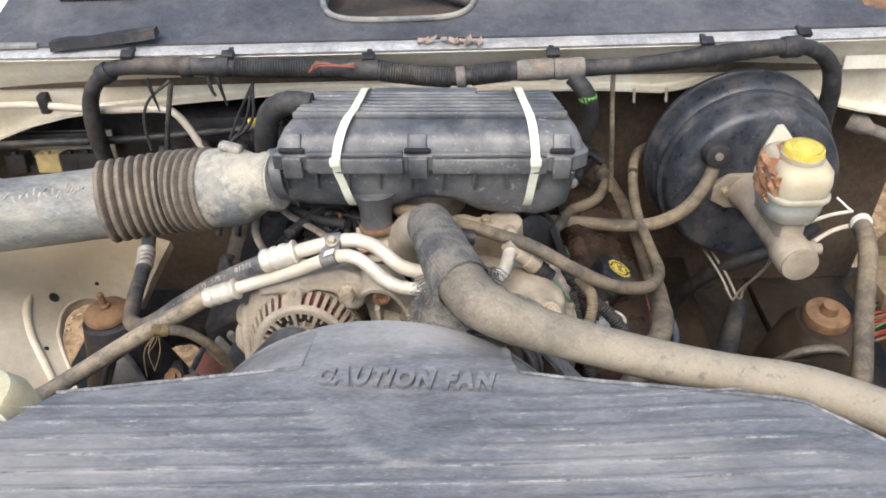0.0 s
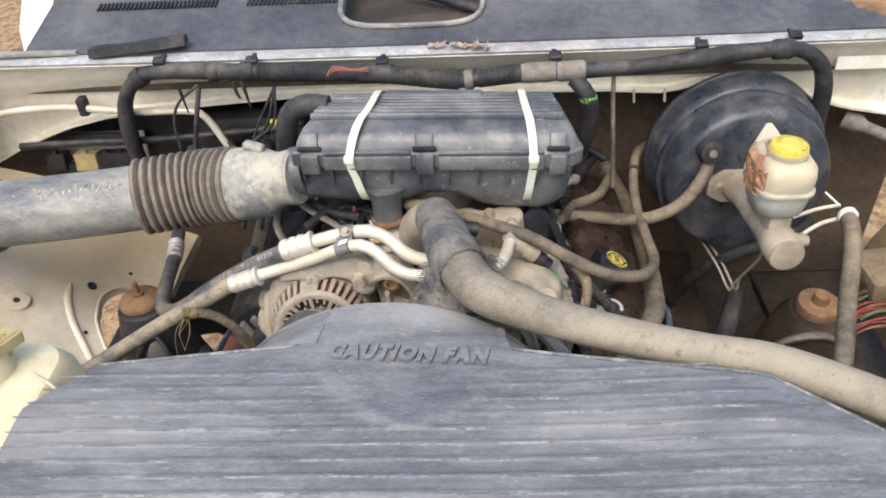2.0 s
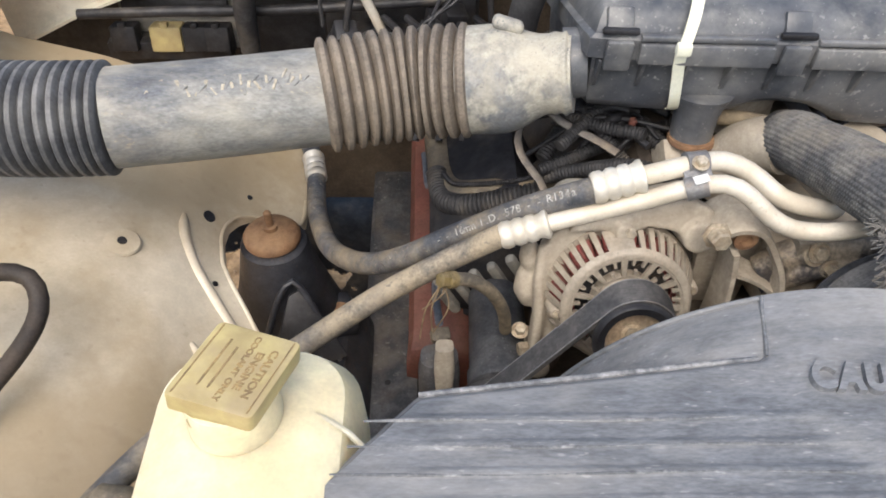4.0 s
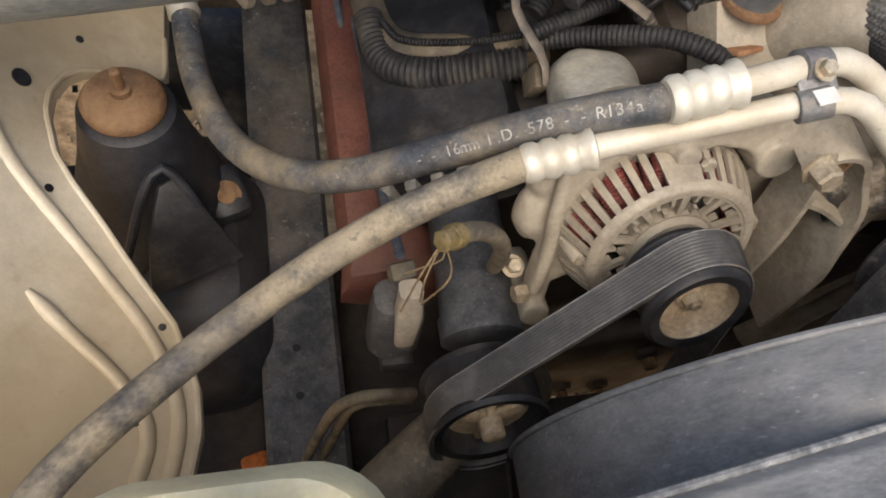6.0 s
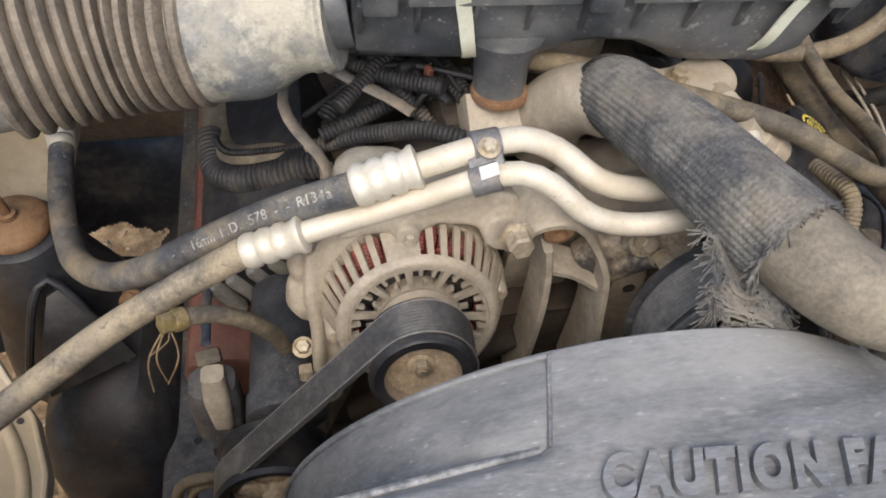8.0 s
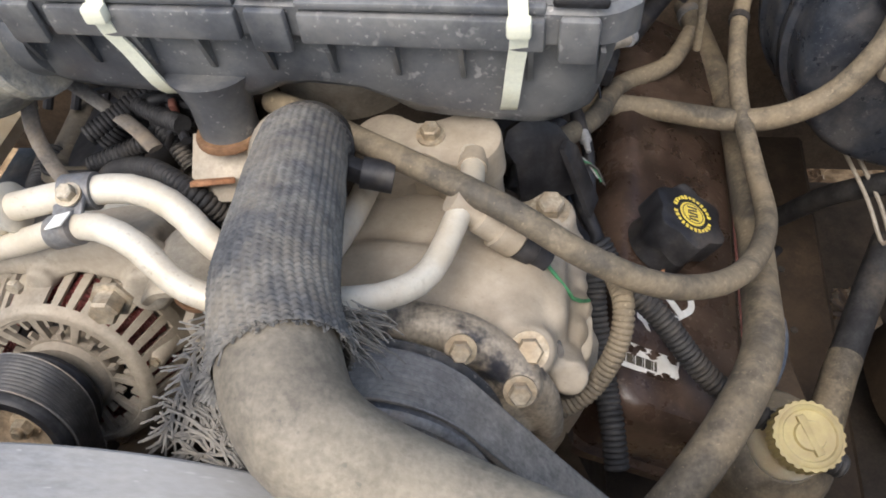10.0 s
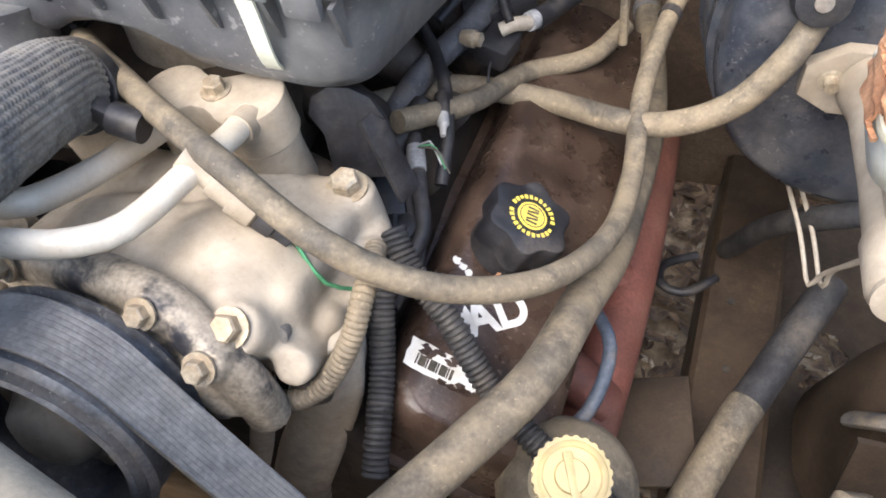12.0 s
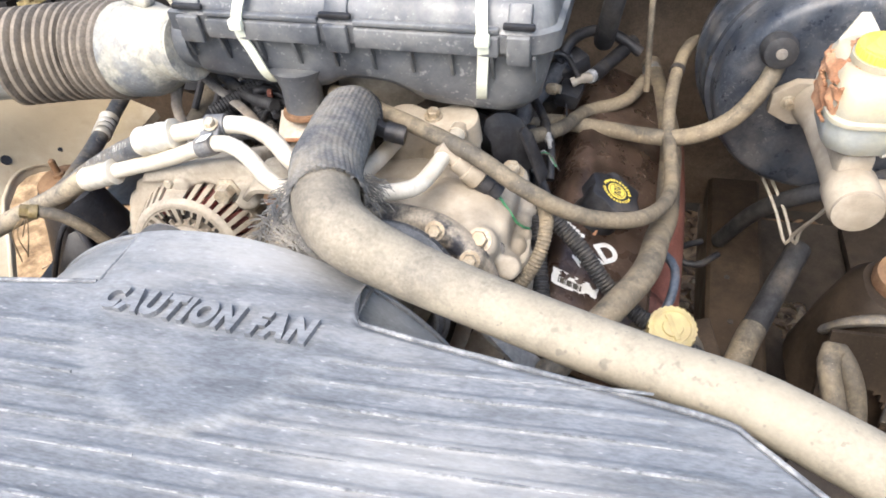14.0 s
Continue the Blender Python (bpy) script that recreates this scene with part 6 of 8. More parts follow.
def build_engine_core():
    en = thing("engine_block", (-0.04, 0.95, 0.55), "grimy brown engine block under the hoses", "engine")
    part("block", loft([[Vector((x, y, z)) for x, z in ((-0.22, 0.55), (0.15, 0.55), (0.19, 0.78), (0.14, 0.96), (0.03, 1.0), (-0.11, 1.0), (-0.22, 0.96), (-0.27, 0.78))] for y in (0.66, 0.70, 0.95, 1.22)]), M_ENGINE, en)
    part("front_cover", loft([[Vector((-0.035 + x * k, y, 0.88 + z * k)) for x, z in round_outline(0.34, 0.24, 0.1, 6)] for y, k in ((0.68, 1.0), (0.662, 0.97), (0.657, 0.9))]), M_ENGINE, en)
    for at in ((-0.031, 0.650, 0.715), (-0.096, 0.650, 0.599), (-0.042, 0.650, 0.591)):
        part("cover_boss", lathe(Vector(at) + Vector((0, 0.02, 0)), (0, -1, 0.1), [(0, 0.017), (0.015, 0.014), (0.018, 0.012)], 18), M_ENGINE, en)
        part("cover_bolt", lathe(at, (0, -1, 0.1), [(0, 0.0085), (0.010, 0.0085), (0.011, 0.007)], 6), M_RUST, en)
    part("cover_rib", tube([(-0.24, 0.652, 0.86), (-0.19, 0.650, 0.90), (-0.14, 0.650, 0.95), (-0.10, 0.652, 0.98)], 0.012, 14, squash=0.7), M_ENGINE, en)
    part("cover_rib", tube([(-0.26, 0.655, 0.80), (-0.18, 0.652, 0.82), (-0.08, 0.652, 0.84)], 0.014, 14, squash=0.7), M_ENGINE, en)
    part("manifold", slab((0.20, 0.36, 0.09), (-0.05, 0.97, 1.045), bevel=0.02), M_ENGINE, en)
    part("throttle_body", lathe((-0.04, 0.90, 1.08), (0, 0, 1), [(0, 0.06), (0.03, 0.058), (0.06, 0.065), (0.07, 0.065)], 32), M_CAST, en)
    for i in range(5):
        part("runner", tube([(-0.10, 0.80 + 0.08 * i, 1.05), (-0.17, 0.80 + 0.08 * i, 1.04), (-0.24, 0.80 + 0.08 * i, 0.98)], 0.022, 14), M_ENGINE, en)
        part("runner", tube([(0.02, 0.80 + 0.08 * i, 1.05), (0.08, 0.80 + 0.08 * i, 1.035), (0.14, 0.80 + 0.08 * i, 0.97)], 0.022, 14), M_ENGINE, en)
    bc = thing("breather_housing", (-0.10, 0.79, 1.07), "tan housing with torn gasket below the airbox snout", "housing")
    part("collar", lathe((-0.103, 0.793, 1.124), (0, -0.12, -1), [(0, 0.0222), (0.002, 0.0232), (0.005, 0.0230)], 28), M_RUST, bc)
    part("plate", plate([(-0.03, -0.02), (0.03, -0.02), (0.028, 0.03), (-0.028, 0.03)], 0.035, facing((-0.102, 0.79, 1.075), (0.05, -0.55, 0.8))), M_CAST, bc)
    part("gasket", slab((0.03, 0.004, 0.02), (-0.112, 0.763, 1.103), (50, 10, 20), 0.001), M_MUD, bc, "torn orange gasket")

    # left bank: valve cover, conduit, hoses
    vl = thing("valve_cover", (-0.32, 0.93, 0.92), "black ribbed valve cover smeared with grey grime", "valve cover", "valve covers")
    m = pose(-0.295, 0.95, 0.965, 0, -30, 0)
    part("cover", loft([[m @ Vector((x * k, y * q, z)) for x, y in round_outline(0.13, 0.42, 0.03, 5)] for z, k, q in ((-0.04, 1.06, 1.03), (-0.03, 1.06, 1.03), (-0.03, 1, 1), (0.02, 0.96, 0.985), (0.034, 0.88, 0.96), (0.038, 0.7, 0.92))]), M_BLACK, vl)
    for i in range(6):
        part("rib", slab((0.012, 0.02, 0.05), m @ Vector((-0.055 + 0.022 * i, -0.205, 0.0)), (0, -30, 0), 0.005), M_DUCT, vl)
    hc = thing("heater_hose", (-0.30, 0.85, 0.98), "tan dusty hose bound with black conduit", "hose")
    part("hose", tube([(-0.355, 1.06, 0.985), (-0.352, 0.98, 0.975), (-0.345, 0.90, 0.975), (-0.33, 0.862, 0.987), (-0.29, 0.848, 1.0), (-0.25, 0.84, 1.01), (-0.215, 0.84, 1.02)], 0.0155, 18), M_RUBBER_TAN, hc)
    part("conduit", conduit([(-0.353, 0.90, 0.985), (-0.345, 0.852, 0.985), (-0.32, 0.828, 0.998), (-0.28, 0.818, 1.015), (-0.24, 0.813, 1.03)], 0.0125, 0.0052, 0.16, 20), M_RUBBER, hc, "black corrugated conduit")
    part("braid_cable", conduit([(-0.345, 0.88, 1.0), (-0.33, 0.855, 1.006), (-0.28, 0.842, 1.02), (-0.235, 0.84, 1.032)], 0.003, 0.003, 0.3, 8), M_BLACK, hc)
    part("strap", tube([(-0.262, 0.822, 1.135), (-0.272, 0.816, 1.106), (-0.268, 0.806, 1.09), (-0.256, 0.793, 1.078), (-0.245, 0.783, 1.066), (-0.241, 0.772, 1.05)], 0.0062, 8, squash=0.35), M_TAPE, hc, "grey plastic strap")
    part("strap_buckle", slab((0.012, 0.02, 0.03), (-0.243, 0.786, 1.04), (20, 0, 0), 0.003), M_RUBBER_TAN, hc)
    solo("black_conduit", conduit([(-0.245, 0.82, 1.045), (-0.20, 0.80, 1.075), (-0.16, 0.775, 1.10), (-0.125, 0.755, 1.10), (-0.10, 0.75, 1.07)], 0.0075, 0.004, 0.15, 12), M_RUBBER, "black corrugated conduit crossing the intake", "conduit")
    solo("black_conduit", conduit([(-0.24, 0.835, 1.06), (-0.205, 0.87, 1.085), (-0.15, 0.85, 1.105), (-0.12, 0.80, 1.10)], 0.0085, 0.004, 0.15, 12), M_RUBBER, "black corrugated conduit crossing the intake", "conduit")
    solo("grey_strap", tube([(-0.245, 0.842, 1.125), (-0.2236, 0.8362, 1.108), (-0.205, 0.826, 1.103), (-0.187, 0.814, 1.100), (-0.17, 0.80, 1.096)], 0.0062, 10, squash=0.45), M_TAPE, "grey plastic strap below the intake duct", "strap")
    solo("vacuum_canister", blob((-0.203, 0.768, 1.050), (0.036, 0.030, 0.022), 0.04, (14, 8, 0), 8, square=0.7), M_DUCT, "pale grey domed housing behind the lines", "housing")
    rnd = random.Random(17)
    el = thing("engine_loom", (-0.18, 0.85, 1.05), "black engine wiring tangled below the intake duct", "wiring")
    for i in range(16):
        a = Vector((rnd.uniform(-0.26, -0.16), rnd.uniform(0.80, 0.93), rnd.uniform(1.05, 1.10)))
        e = Vector((rnd.uniform(-0.17, -0.09), rnd.uniform(0.76, 0.90), rnd.uniform(1.06, 1.12)))
        mid = a.lerp(e, 0.5) + Vector((rnd.uniform(-0.02, 0.02), rnd.uniform(-0.02, 0.02), rnd.uniform(0.0, 0.03)))
        if i % 3:
            part("cable", tube([a, mid, e], rnd.uniform(0.002, 0.0055), 9, 0.008), M_BLACK, el)
        else:
            part("conduit", conduit([a, mid, e], 0.007, 0.0038, 0.15, 12), M_RUBBER, el)
    part("red_clip", slab((0.006, 0.008, 0.012), (-0.155, 0.822, 1.118), (10, 0, 20), 0.002), M_RED, el, "small red clip")
    # red oxide heat shield on the left
    hs = thing("heat_shield", (-0.37, 0.9, 0.75), "rust-red steel manifold shield, pitted at its end", "heat shield")
    part("shield", loft([[Vector((x, y, z)) for x, z in ((xc - 0.036, zc - 0.03), (xc + 0.040, zc - 0.06), (xc + 0.055, zc - 0.02), (xc + 0.03, zc + 0.006), (xc, zc + 0.012), (xc - 0.030, zc + 0.004), (xc - 0.036, zc - 0.01))] for xc, y, zc in ((-0.352, 0.688, 0.892), (-0.352, 0.692, 0.902), (-0.350, 0.71, 0.909), (-0.350, 0.85, 0.90), (-0.350, 1.20, 0.90))]), M_RED, hs)
    part("slot", slab((0.008, 0.016, 0.003), (-0.360, 0.755, 0.911), (0, 20, 0), 0.001), M_BLACK, hs)


def build_pump():
    pm = thing("pump_housing", (0.06, 0.70, 0.95), "pale tan cast pump housing with stained flange and bolts", "pump housing")
    b = slab((0.19, 0.125, 0.075), (0.040, 0.722, 1.046), (-15, 0, 0), 0.012, 3)
    blob((0.076, 0.692, 1.066), (0.060, 0.050, 0.044), 0.06, (14, 0, 0), 3, b)
    blob((0.094, 0.672, 1.072), (0.036, 0.032, 0.034), 0.05, (14, 0, 0), 31, b)
    blob((0.020, 0.690, 1.072), (0.062, 0.040, 0.034), 0.06, (8, 0, 0), 12, b, 0.8)
    blob((0.040, 0.745, 1.062), (0.070, 0.045, 0.028), 0.10, (-10, 0, 0), 5, b, 0.8)
    lathe((0.1227, 0.7746, 0.99), (0, 0, 1), [(0, 0.026), (0.05, 0.022), (0.078, 0.0185), (0.081, 0.017)], 24, b)
    lathe((0.109, 0.672, 1.058), (0.05, -0.55, 0.8), [(0, 0.021), (0.040, 0.017), (0.047, 0.0155)], 20, b)
    lathe((0.133, 0.668, 1.045), (0.15, -0.7, 0.6), [(0, 0.015), (0.030, 0.012)], 18, b)
    slab((0.040, 0.034, 0.040), (-0.028, 0.750, 1.052), (-8, -4, 12), 0.006, 2, b)
    slab((0.016, 0.090, 0.030), (0.137, 0.722, 1.040), (-12, 8, -8), 0.006, 2, b)
    for k in range(5):
        blob((0.142 + 0.003 * (k % 2), 0.688 + 0.020 * k, 1.050 - 0.003 * k), (0.009, 0.011, 0.012), 0.15, (0, 0, 0), 20 + k, b)
    tube([(-0.048, 0.662, 1.096), (-0.02, 0.664, 1.106), (0.02, 0.660, 1.112), (0.055, 0.650, 1.112)], 0.0060, 12, 0.008, bm=b)
    tube([(0.055, 0.735, 1.086), (0.085, 0.722, 1.098), (0.115, 0.715, 1.090)], 0.0055, 10, 0.008, bm=b)
    tube([(0.06, 0.765, 1.07), (0.10, 0.752, 1.075), (0.12, 0.745, 1.068)], 0.006, 10, 0.008, bm=b)
    casting("body", b, M_CAST_LIGHT, pm, rounds=16)
    # dark lump whose colour stands in for the shade inside a hole
    part("cavity", blob((0.138, 0.655, 1.030), (0.013, 0.012, 0.020), 0.1, (0, 0, 0), 6), M_ENGINE, pm, "dark lump standing in for the shade of a cavity beside the dome")
    stained = material("stained flange aluminium", (0.030, 0.032, 0.040), (0.30, 0.255, 0.195), 22, 0.45, 0.1, bump=0.25, dust=0.3, split=(0.40, 0.53))
    b = tube([(-0.060, 0.664, 1.070), (-0.040, 0.662, 1.092), (-0.015, 0.658, 1.104), (0.020, 0.654, 1.111), (0.050, 0.650, 1.112), (0.080, 0.644, 1.108), (0.104, 0.634, 1.092), (0.118, 0.630, 1.066), (0.122, 0.630, 1.03)], 0.0135, 16, 0.006)
    tube([(-0.055, 0.655, 1.055), (-0.020, 0.648, 1.088), (0.020, 0.644, 1.096), (0.060, 0.638, 1.094), (0.095, 0.626, 1.076), (0.108, 0.622, 1.05)], 0.011, 14, 0.006, bm=b)
    bolts = ((-0.026, 0.648, 1.105, 0.0068), (0.074, 0.632, 1.119, 0.0062), (0.107, 0.619, 1.099, 0.0065))
    for x, y, z, r in bolts:
        lathe((x, y + 0.018, z - 0.015), (0.05, -0.7, 0.6), [(0, 0.0145), (0.016, 0.0120), (0.022, 0.0105)], 18, b)
    casting("flange", b, stained, pm, "oil-stained flange", 0.0024, 3)
    for x, y, z, r in bolts:
        hexbolt("flange_bolt", (x, y, z), (0.05, -0.7, 0.6), r, pm)
    hexbolt("dome_bolt", (0.1112, 0.6450, 1.0985), (0.05, -0.55, 0.8), 0.0080, pm)
    part("dowel", lathe((0.124, 0.664, 1.072), (0.15, -0.8, 0.4), [(0, 0.0075), (0.008, 0.0075), (0.009, 0.0055)], 18), M_TAPE, pm)
    hexbolt("post_bolt", (0.1227, 0.7746, 1.070), (0, -0.1, 1), 0.0098, pm)
    part("lug_hole", lathe((-0.0276, 0.747, 1.0735), (0, -0.2, 1), [(0, 0.0062), (0.0015, 0.0062)], 16), M_BLACK, pm)

    def pillar(x, y, z, w, d):
        return [Vector((x + px, y + py, z)) for px, py in round_outline(w, d, min(w, d) * 0.35, 4)]
    b = loft([pillar(0.133, 0.690, 1.05, 0.040, 0.05), pillar(0.130, 0.686, 1.00, 0.046, 0.05), pillar(0.112, 0.675, 0.93, 0.052, 0.05), pillar(0.085, 0.665, 0.85, 0.050, 0.05), pillar(0.066, 0.66, 0.78, 0.055, 0.06)])
    tube([(0.104, 0.655, 1.03), (0.096, 0.648, 0.99), (0.080, 0.640, 0.93), (0.055, 0.635, 0.86)], 0.009, 12, 0.008, bm=b)
    tube([(0.152, 0.690, 1.04), (0.150, 0.675, 0.99), (0.132, 0.662, 0.93), (0.105, 0.650, 0.85)], 0.007, 12, 0.008, bm=b)
    casting("pillar", b, M_CAST, pm, voxel=0.003)
    # line block of two lobes
    lb = thing("line_block", (0.045, 0.786, 1.10), "tan two-lobed block where the aluminium lines end", "line block")
    lobes = [(0.0225 * math.cos(radians(a)) - 0.028, 0.0225 * math.sin(radians(a))) for a in range(52, 312, 13)] + [(-0.006, -0.0135), (0.004, -0.0145)] + [(0.0245 * math.cos(radians(a)) + 0.029, 0.0245 * math.sin(radians(a)) - 0.001) for a in range(-135, 136, 13)] + [(0.004, 0.0145), (-0.006, 0.0135)]
    part("cap", plate(lobes, 0.030, Matrix.Translation((0.038, 0.788, 1.098)) @ pose(0, 0, 0, 3, -5, -3), 0.0022), M_CAST_LIGHT, lb, "flat-topped cap of two round lobes")
    b = lathe((0.066, 0.786, 1.055), (0, -0.05, 1), [(0, 0.026), (0.030, 0.0232), (0.046, 0.0232)], 40)
    lathe((0.010, 0.790, 1.055), (0, -0.05, 1), [(0, 0.022), (0.046, 0.0205)], 32, b)
    slab((0.05, 0.026, 0.04), (0.038, 0.790, 1.075), (0, 0, -3), 0.004, 2, b)
    part("base", b, M_CAST_LIGHT, lb)
    hexbolt("bolt", (0.041, 0.787, 1.1285), (0, -0.05, 1), 0.0068, lb)
    part("port", lathe((0.071, 0.772, 1.124), (0.0, -1, 0.3), [(0, 0.0098), (0.016, 0.0098)], 20), M_CAST_LIGHT, lb)
    # switch on the line
    sn = thing("pressure_switch", (0.09, 0.715, 1.11), "tan pressure switch with a black plug", "switch")
    d = Vector((0.041, -0.004, -0.034))
    part("barrel", lathe((0.062, 0.717, 1.146), d, [(0, 0.008), (0.02, 0.008), (0.021, 0.0105), (0.034, 0.0105), (0.035, 0.0125), (0.05, 0.0125), (0.052, 0.010)], 24), M_CAST_LIGHT, sn)
    part("plug", lathe((0.101, 0.713, 1.113), d, [(0, 0.009), (0.001, 0.0105), (0.012, 0.0105), (0.013, 0.009), (0.024, 0.009)], 20), M_BLACK, sn, "black ribbed plug")
    part("wire", tube([(0.118, 0.711, 1.098), (0.132, 0.70, 1.085), (0.14, 0.70, 1.07), (0.15, 0.71, 1.055)], 0.0014, 6), M_WIRE_GREEN, sn, "green wire")
    th = thing("thermostat_housing", (-0.06, 0.76, 1.1), "tan cast thermostat neck holding the upper hose", "housing")
    part("neck", tube([(-0.033, 0.742, 1.150), (-0.045, 0.762, 1.138), (-0.058, 0.78, 1.11), (-0.062, 0.79, 1.07)], lambda s: 0.0255 + 0.06 * s, 28, 0.006), M_CAST, th)
    cp = thing("hose_clamp", (-0.03, 0.738, 1.15), "black spring clamp round the hose end", "clamp")
    part("band", lathe((-0.0330, 0.7600, 1.1445), (0.02, -0.10, 0.05), [(0, 0.0270), (0.0005, 0.0292), (0.0105, 0.0292), (0.011, 0.0270)], 40), M_RUBBER, cp)
    part("tang", slab((0.02, 0.01, 0.014), (0.001, 0.737, 1.147), (0, 30, 0), 0.002), M_BLACK, cp)
    part("tang", lathe((0.005, 0.737, 1.145), (0.9, 0, -0.2), [(0, 0.010), (0.02, 0.010)], 20), M_BLACK, cp)
    # black bracket and wiring behind the post
    bk = thing("black_bracket", (0.115, 0.81, 1.05), "folded black steel bracket behind the pump", "bracket")
    part("web", plate([(-0.024, -0.034), (0.020, -0.036), (0.022, -0.012), (0.017, 0.008), (0.008, 0.024), (-0.004, 0.032), (-0.018, 0.034), (-0.030, 0.028), (-0.034, 0.016), (-0.026, 0.0)], 0.005, facing((0.120, 0.818, 1.082), (0.3, -0.9, 0.3)), 0.0015), M_BLACK, bk)
    part("fold", plate([(-0.012, -0.036), (0.008, -0.036), (0.008, 0.018), (0.0, 0.030), (-0.010, 0.030)], 0.004, facing((0.141, 0.806, 1.078), (0.9, -0.3, 0.4)), 0.001), M_BLACK, bk)
    wl = thing("wiring_loom", (0.15, 0.79, 1.0), "tangled black engine wiring with bare connectors", "wiring")
    part("sensor", lathe((0.132, 0.908, 1.030), (-0.027, -0.073, -0.012), [(0, 0.006), (0.004, 0.010), (0.020, 0.010), (0.022, 0.0125), (0.050, 0.0125), (0.052, 0.010), (0.074, 0.011), (0.078, 0.008)], 20), M_BLACK, wl)
    part("sensor_ring", lathe((0.112, 0.850, 1.020), (-0.027, -0.073, -0.012), [(0, 0.0135), (0.007, 0.0135)], 20), M_RUBBER, wl)
    part("white_plug", lathe((0.150, 0.893, 1.034), (0.25, -0.9, -0.25), [(0, 0.0045), (0.010, 0.0050), (0.012, 0.0030), (0.020, 0.0022)], 12), M_SEAL, wl, "pale wire terminal")
    part("terminal_boot", lathe((0.144, 0.912, 1.038), (0.25, -0.9, -0.25), [(0, 0.004), (0.003, 0.0062), (0.020, 0.0062), (0.022, 0.004)], 14), M_BLACK, wl)
    part("wire", tube([(0.104, 0.985, 1.045), (0.126, 0.955, 1.040), (0.144, 0.920, 1.034), (0.155, 0.885, 1.020), (0.158, 0.850, 1.0)], 0.0056, 10, 0.008), M_BLACK, wl)
    part("wire", tube([(0.132, 0.872, 1.026), (0.140, 0.852, 1.022), (0.152, 0.822, 1.016), (0.162, 0.796, 1.010), (0.158, 0.776, 1.006)], 0.0062, 10, 0.008), M_BLACK, wl)
    part("paper_tape", lathe((0.136, 0.862, 1.0245), (0.35, -0.9, -0.15), [(0, 0.0070), (0.010, 0.0074), (0.022, 0.0070)], 14), M_SEAL, wl, "torn pale tape on a wire")
    for k in range(3):
        part("stray_wire", tube([(0.140, 0.858, 1.030), (0.150 + 0.004 * k, 0.860 - 0.004 * k, 1.036), (0.162 + 0.003 * k, 0.846, 1.028 - 0.004 * k)], 0.0009, 5, 0.006), (M_SEAL, M_WIRE_GREEN, M_RUBBER)[k], wl)
    for at, size, rot in (((0.128, 0.818, 1.012), (0.022, 0.038, 0.018), (8, 12, 24)), ((0.146, 0.792, 1.006), (0.018, 0.030, 0.018), (-6, 10, -18)), ((0.136, 0.770, 1.012), (0.016, 0.034, 0.014), (12, -8, 30)), ((0.150, 0.755, 1.020), (0.020, 0.020, 0.022), (0, 14, 10)), ((0.118, 0.842, 1.000), (0.024, 0.026, 0.020), (0, 0, 40))):
        part("connector", slab(size, at, rot, 0.003), M_BLACK, wl, "greasy black connector")
    part("vacuum_pipe", tube([(0.098, 0.832, 1.020), (0.107, 0.880, 1.025), (0.119, 0.950, 1.028), (0.138, 1.0, 1.03), (0.16, 1.05, 1.04)], 0.0115, 16, 0.01), M_FRAME, wl, "dusty grey pipe")
    rnd = random.Random(9)
    for i in range(7):
        a = Vector((0.125 + rnd.uniform(-0.01, 0.02), 0.85 + rnd.uniform(-0.03, 0.04), 1.02 + rnd.uniform(-0.02, 0.01)))
        e = Vector((0.150 + rnd.uniform(-0.02, 0.015), 0.75 + rnd.uniform(-0.02, 0.02), 1.01 + rnd.uniform(-0.02, 0.01)))
        mid = a.lerp(e, 0.5) + Vector((rnd.uniform(-0.012, 0.02), 0, rnd.uniform(-0.01, 0.02)))
        part("wire", tube([a, mid, e], rnd.uniform(0.0025, 0.005), 8, 0.008), M_BLACK, wl)
    part("conduit", conduit([(0.155, 0.745, 1.04), (0.158, 0.72, 1.02), (0.165, 0.69, 0.995), (0.172, 0.655, 0.98), (0.176, 0.63, 0.965)], 0.0085, 0.004, 0.16, 14), M_RUBBER, wl, "black corrugated conduit")
    part("conduit", conduit([(0.157, 0.76, 1.055), (0.172, 0.743, 1.04), (0.203, 0.722, 1.02), (0.238, 0.694, 0.99), (0.28, 0.668, 0.975), (0.33, 0.645, 0.96)], 0.0085, 0.004, 0.16, 14), M_RUBBER, wl, "black corrugated conduit")
    part("conduit", conduit([(0.160, 0.73, 1.075), (0.168, 0.69, 1.085), (0.165, 0.667, 1.068), (0.150, 0.650, 1.042), (0.127, 0.640, 1.030), (0.104, 0.630, 1.045), (0.096, 0.624, 1.070)], 0.0066, 0.0036, 0.16, 14), M_RUBBER_TAN, wl, "dusty corrugated conduit")
    for at, size, rot in (((0.150, 1.030, 1.030), (0.040, 0.030, 0.024), (8, -8, 28)), ((0.168, 0.996, 1.022), (0.030, 0.036, 0.022), (0, 10, -12)), ((0.136, 1.002, 1.020), (0.034, 0.022, 0.022), (6, 0, 10)), ((0.172, 1.050, 1.036), (0.026, 0.030, 0.026), (0, -14, 40))):
        part("connector", slab(size, at, rot, 0.004), M_BLACK, wl, "greasy black connector")
    part("brass_fitting", lathe((0.140, 0.985, 1.036), (1, -0.2, 0.1), [(0, 0.006), (0.006, 0.0075), (0.012, 0.0075), (0.013, 0.006), (0.018, 0.006)], 16), M_BOLT, wl, "brown brass fitting")
    part("elbow", tube([(0.170, 1.000, 1.036), (0.180, 1.004, 1.040), (0.189, 1.010, 1.038), (0.196, 1.022, 1.034)], 0.0062, 12, 0.004), M_CAST, wl, "pale metal elbow")
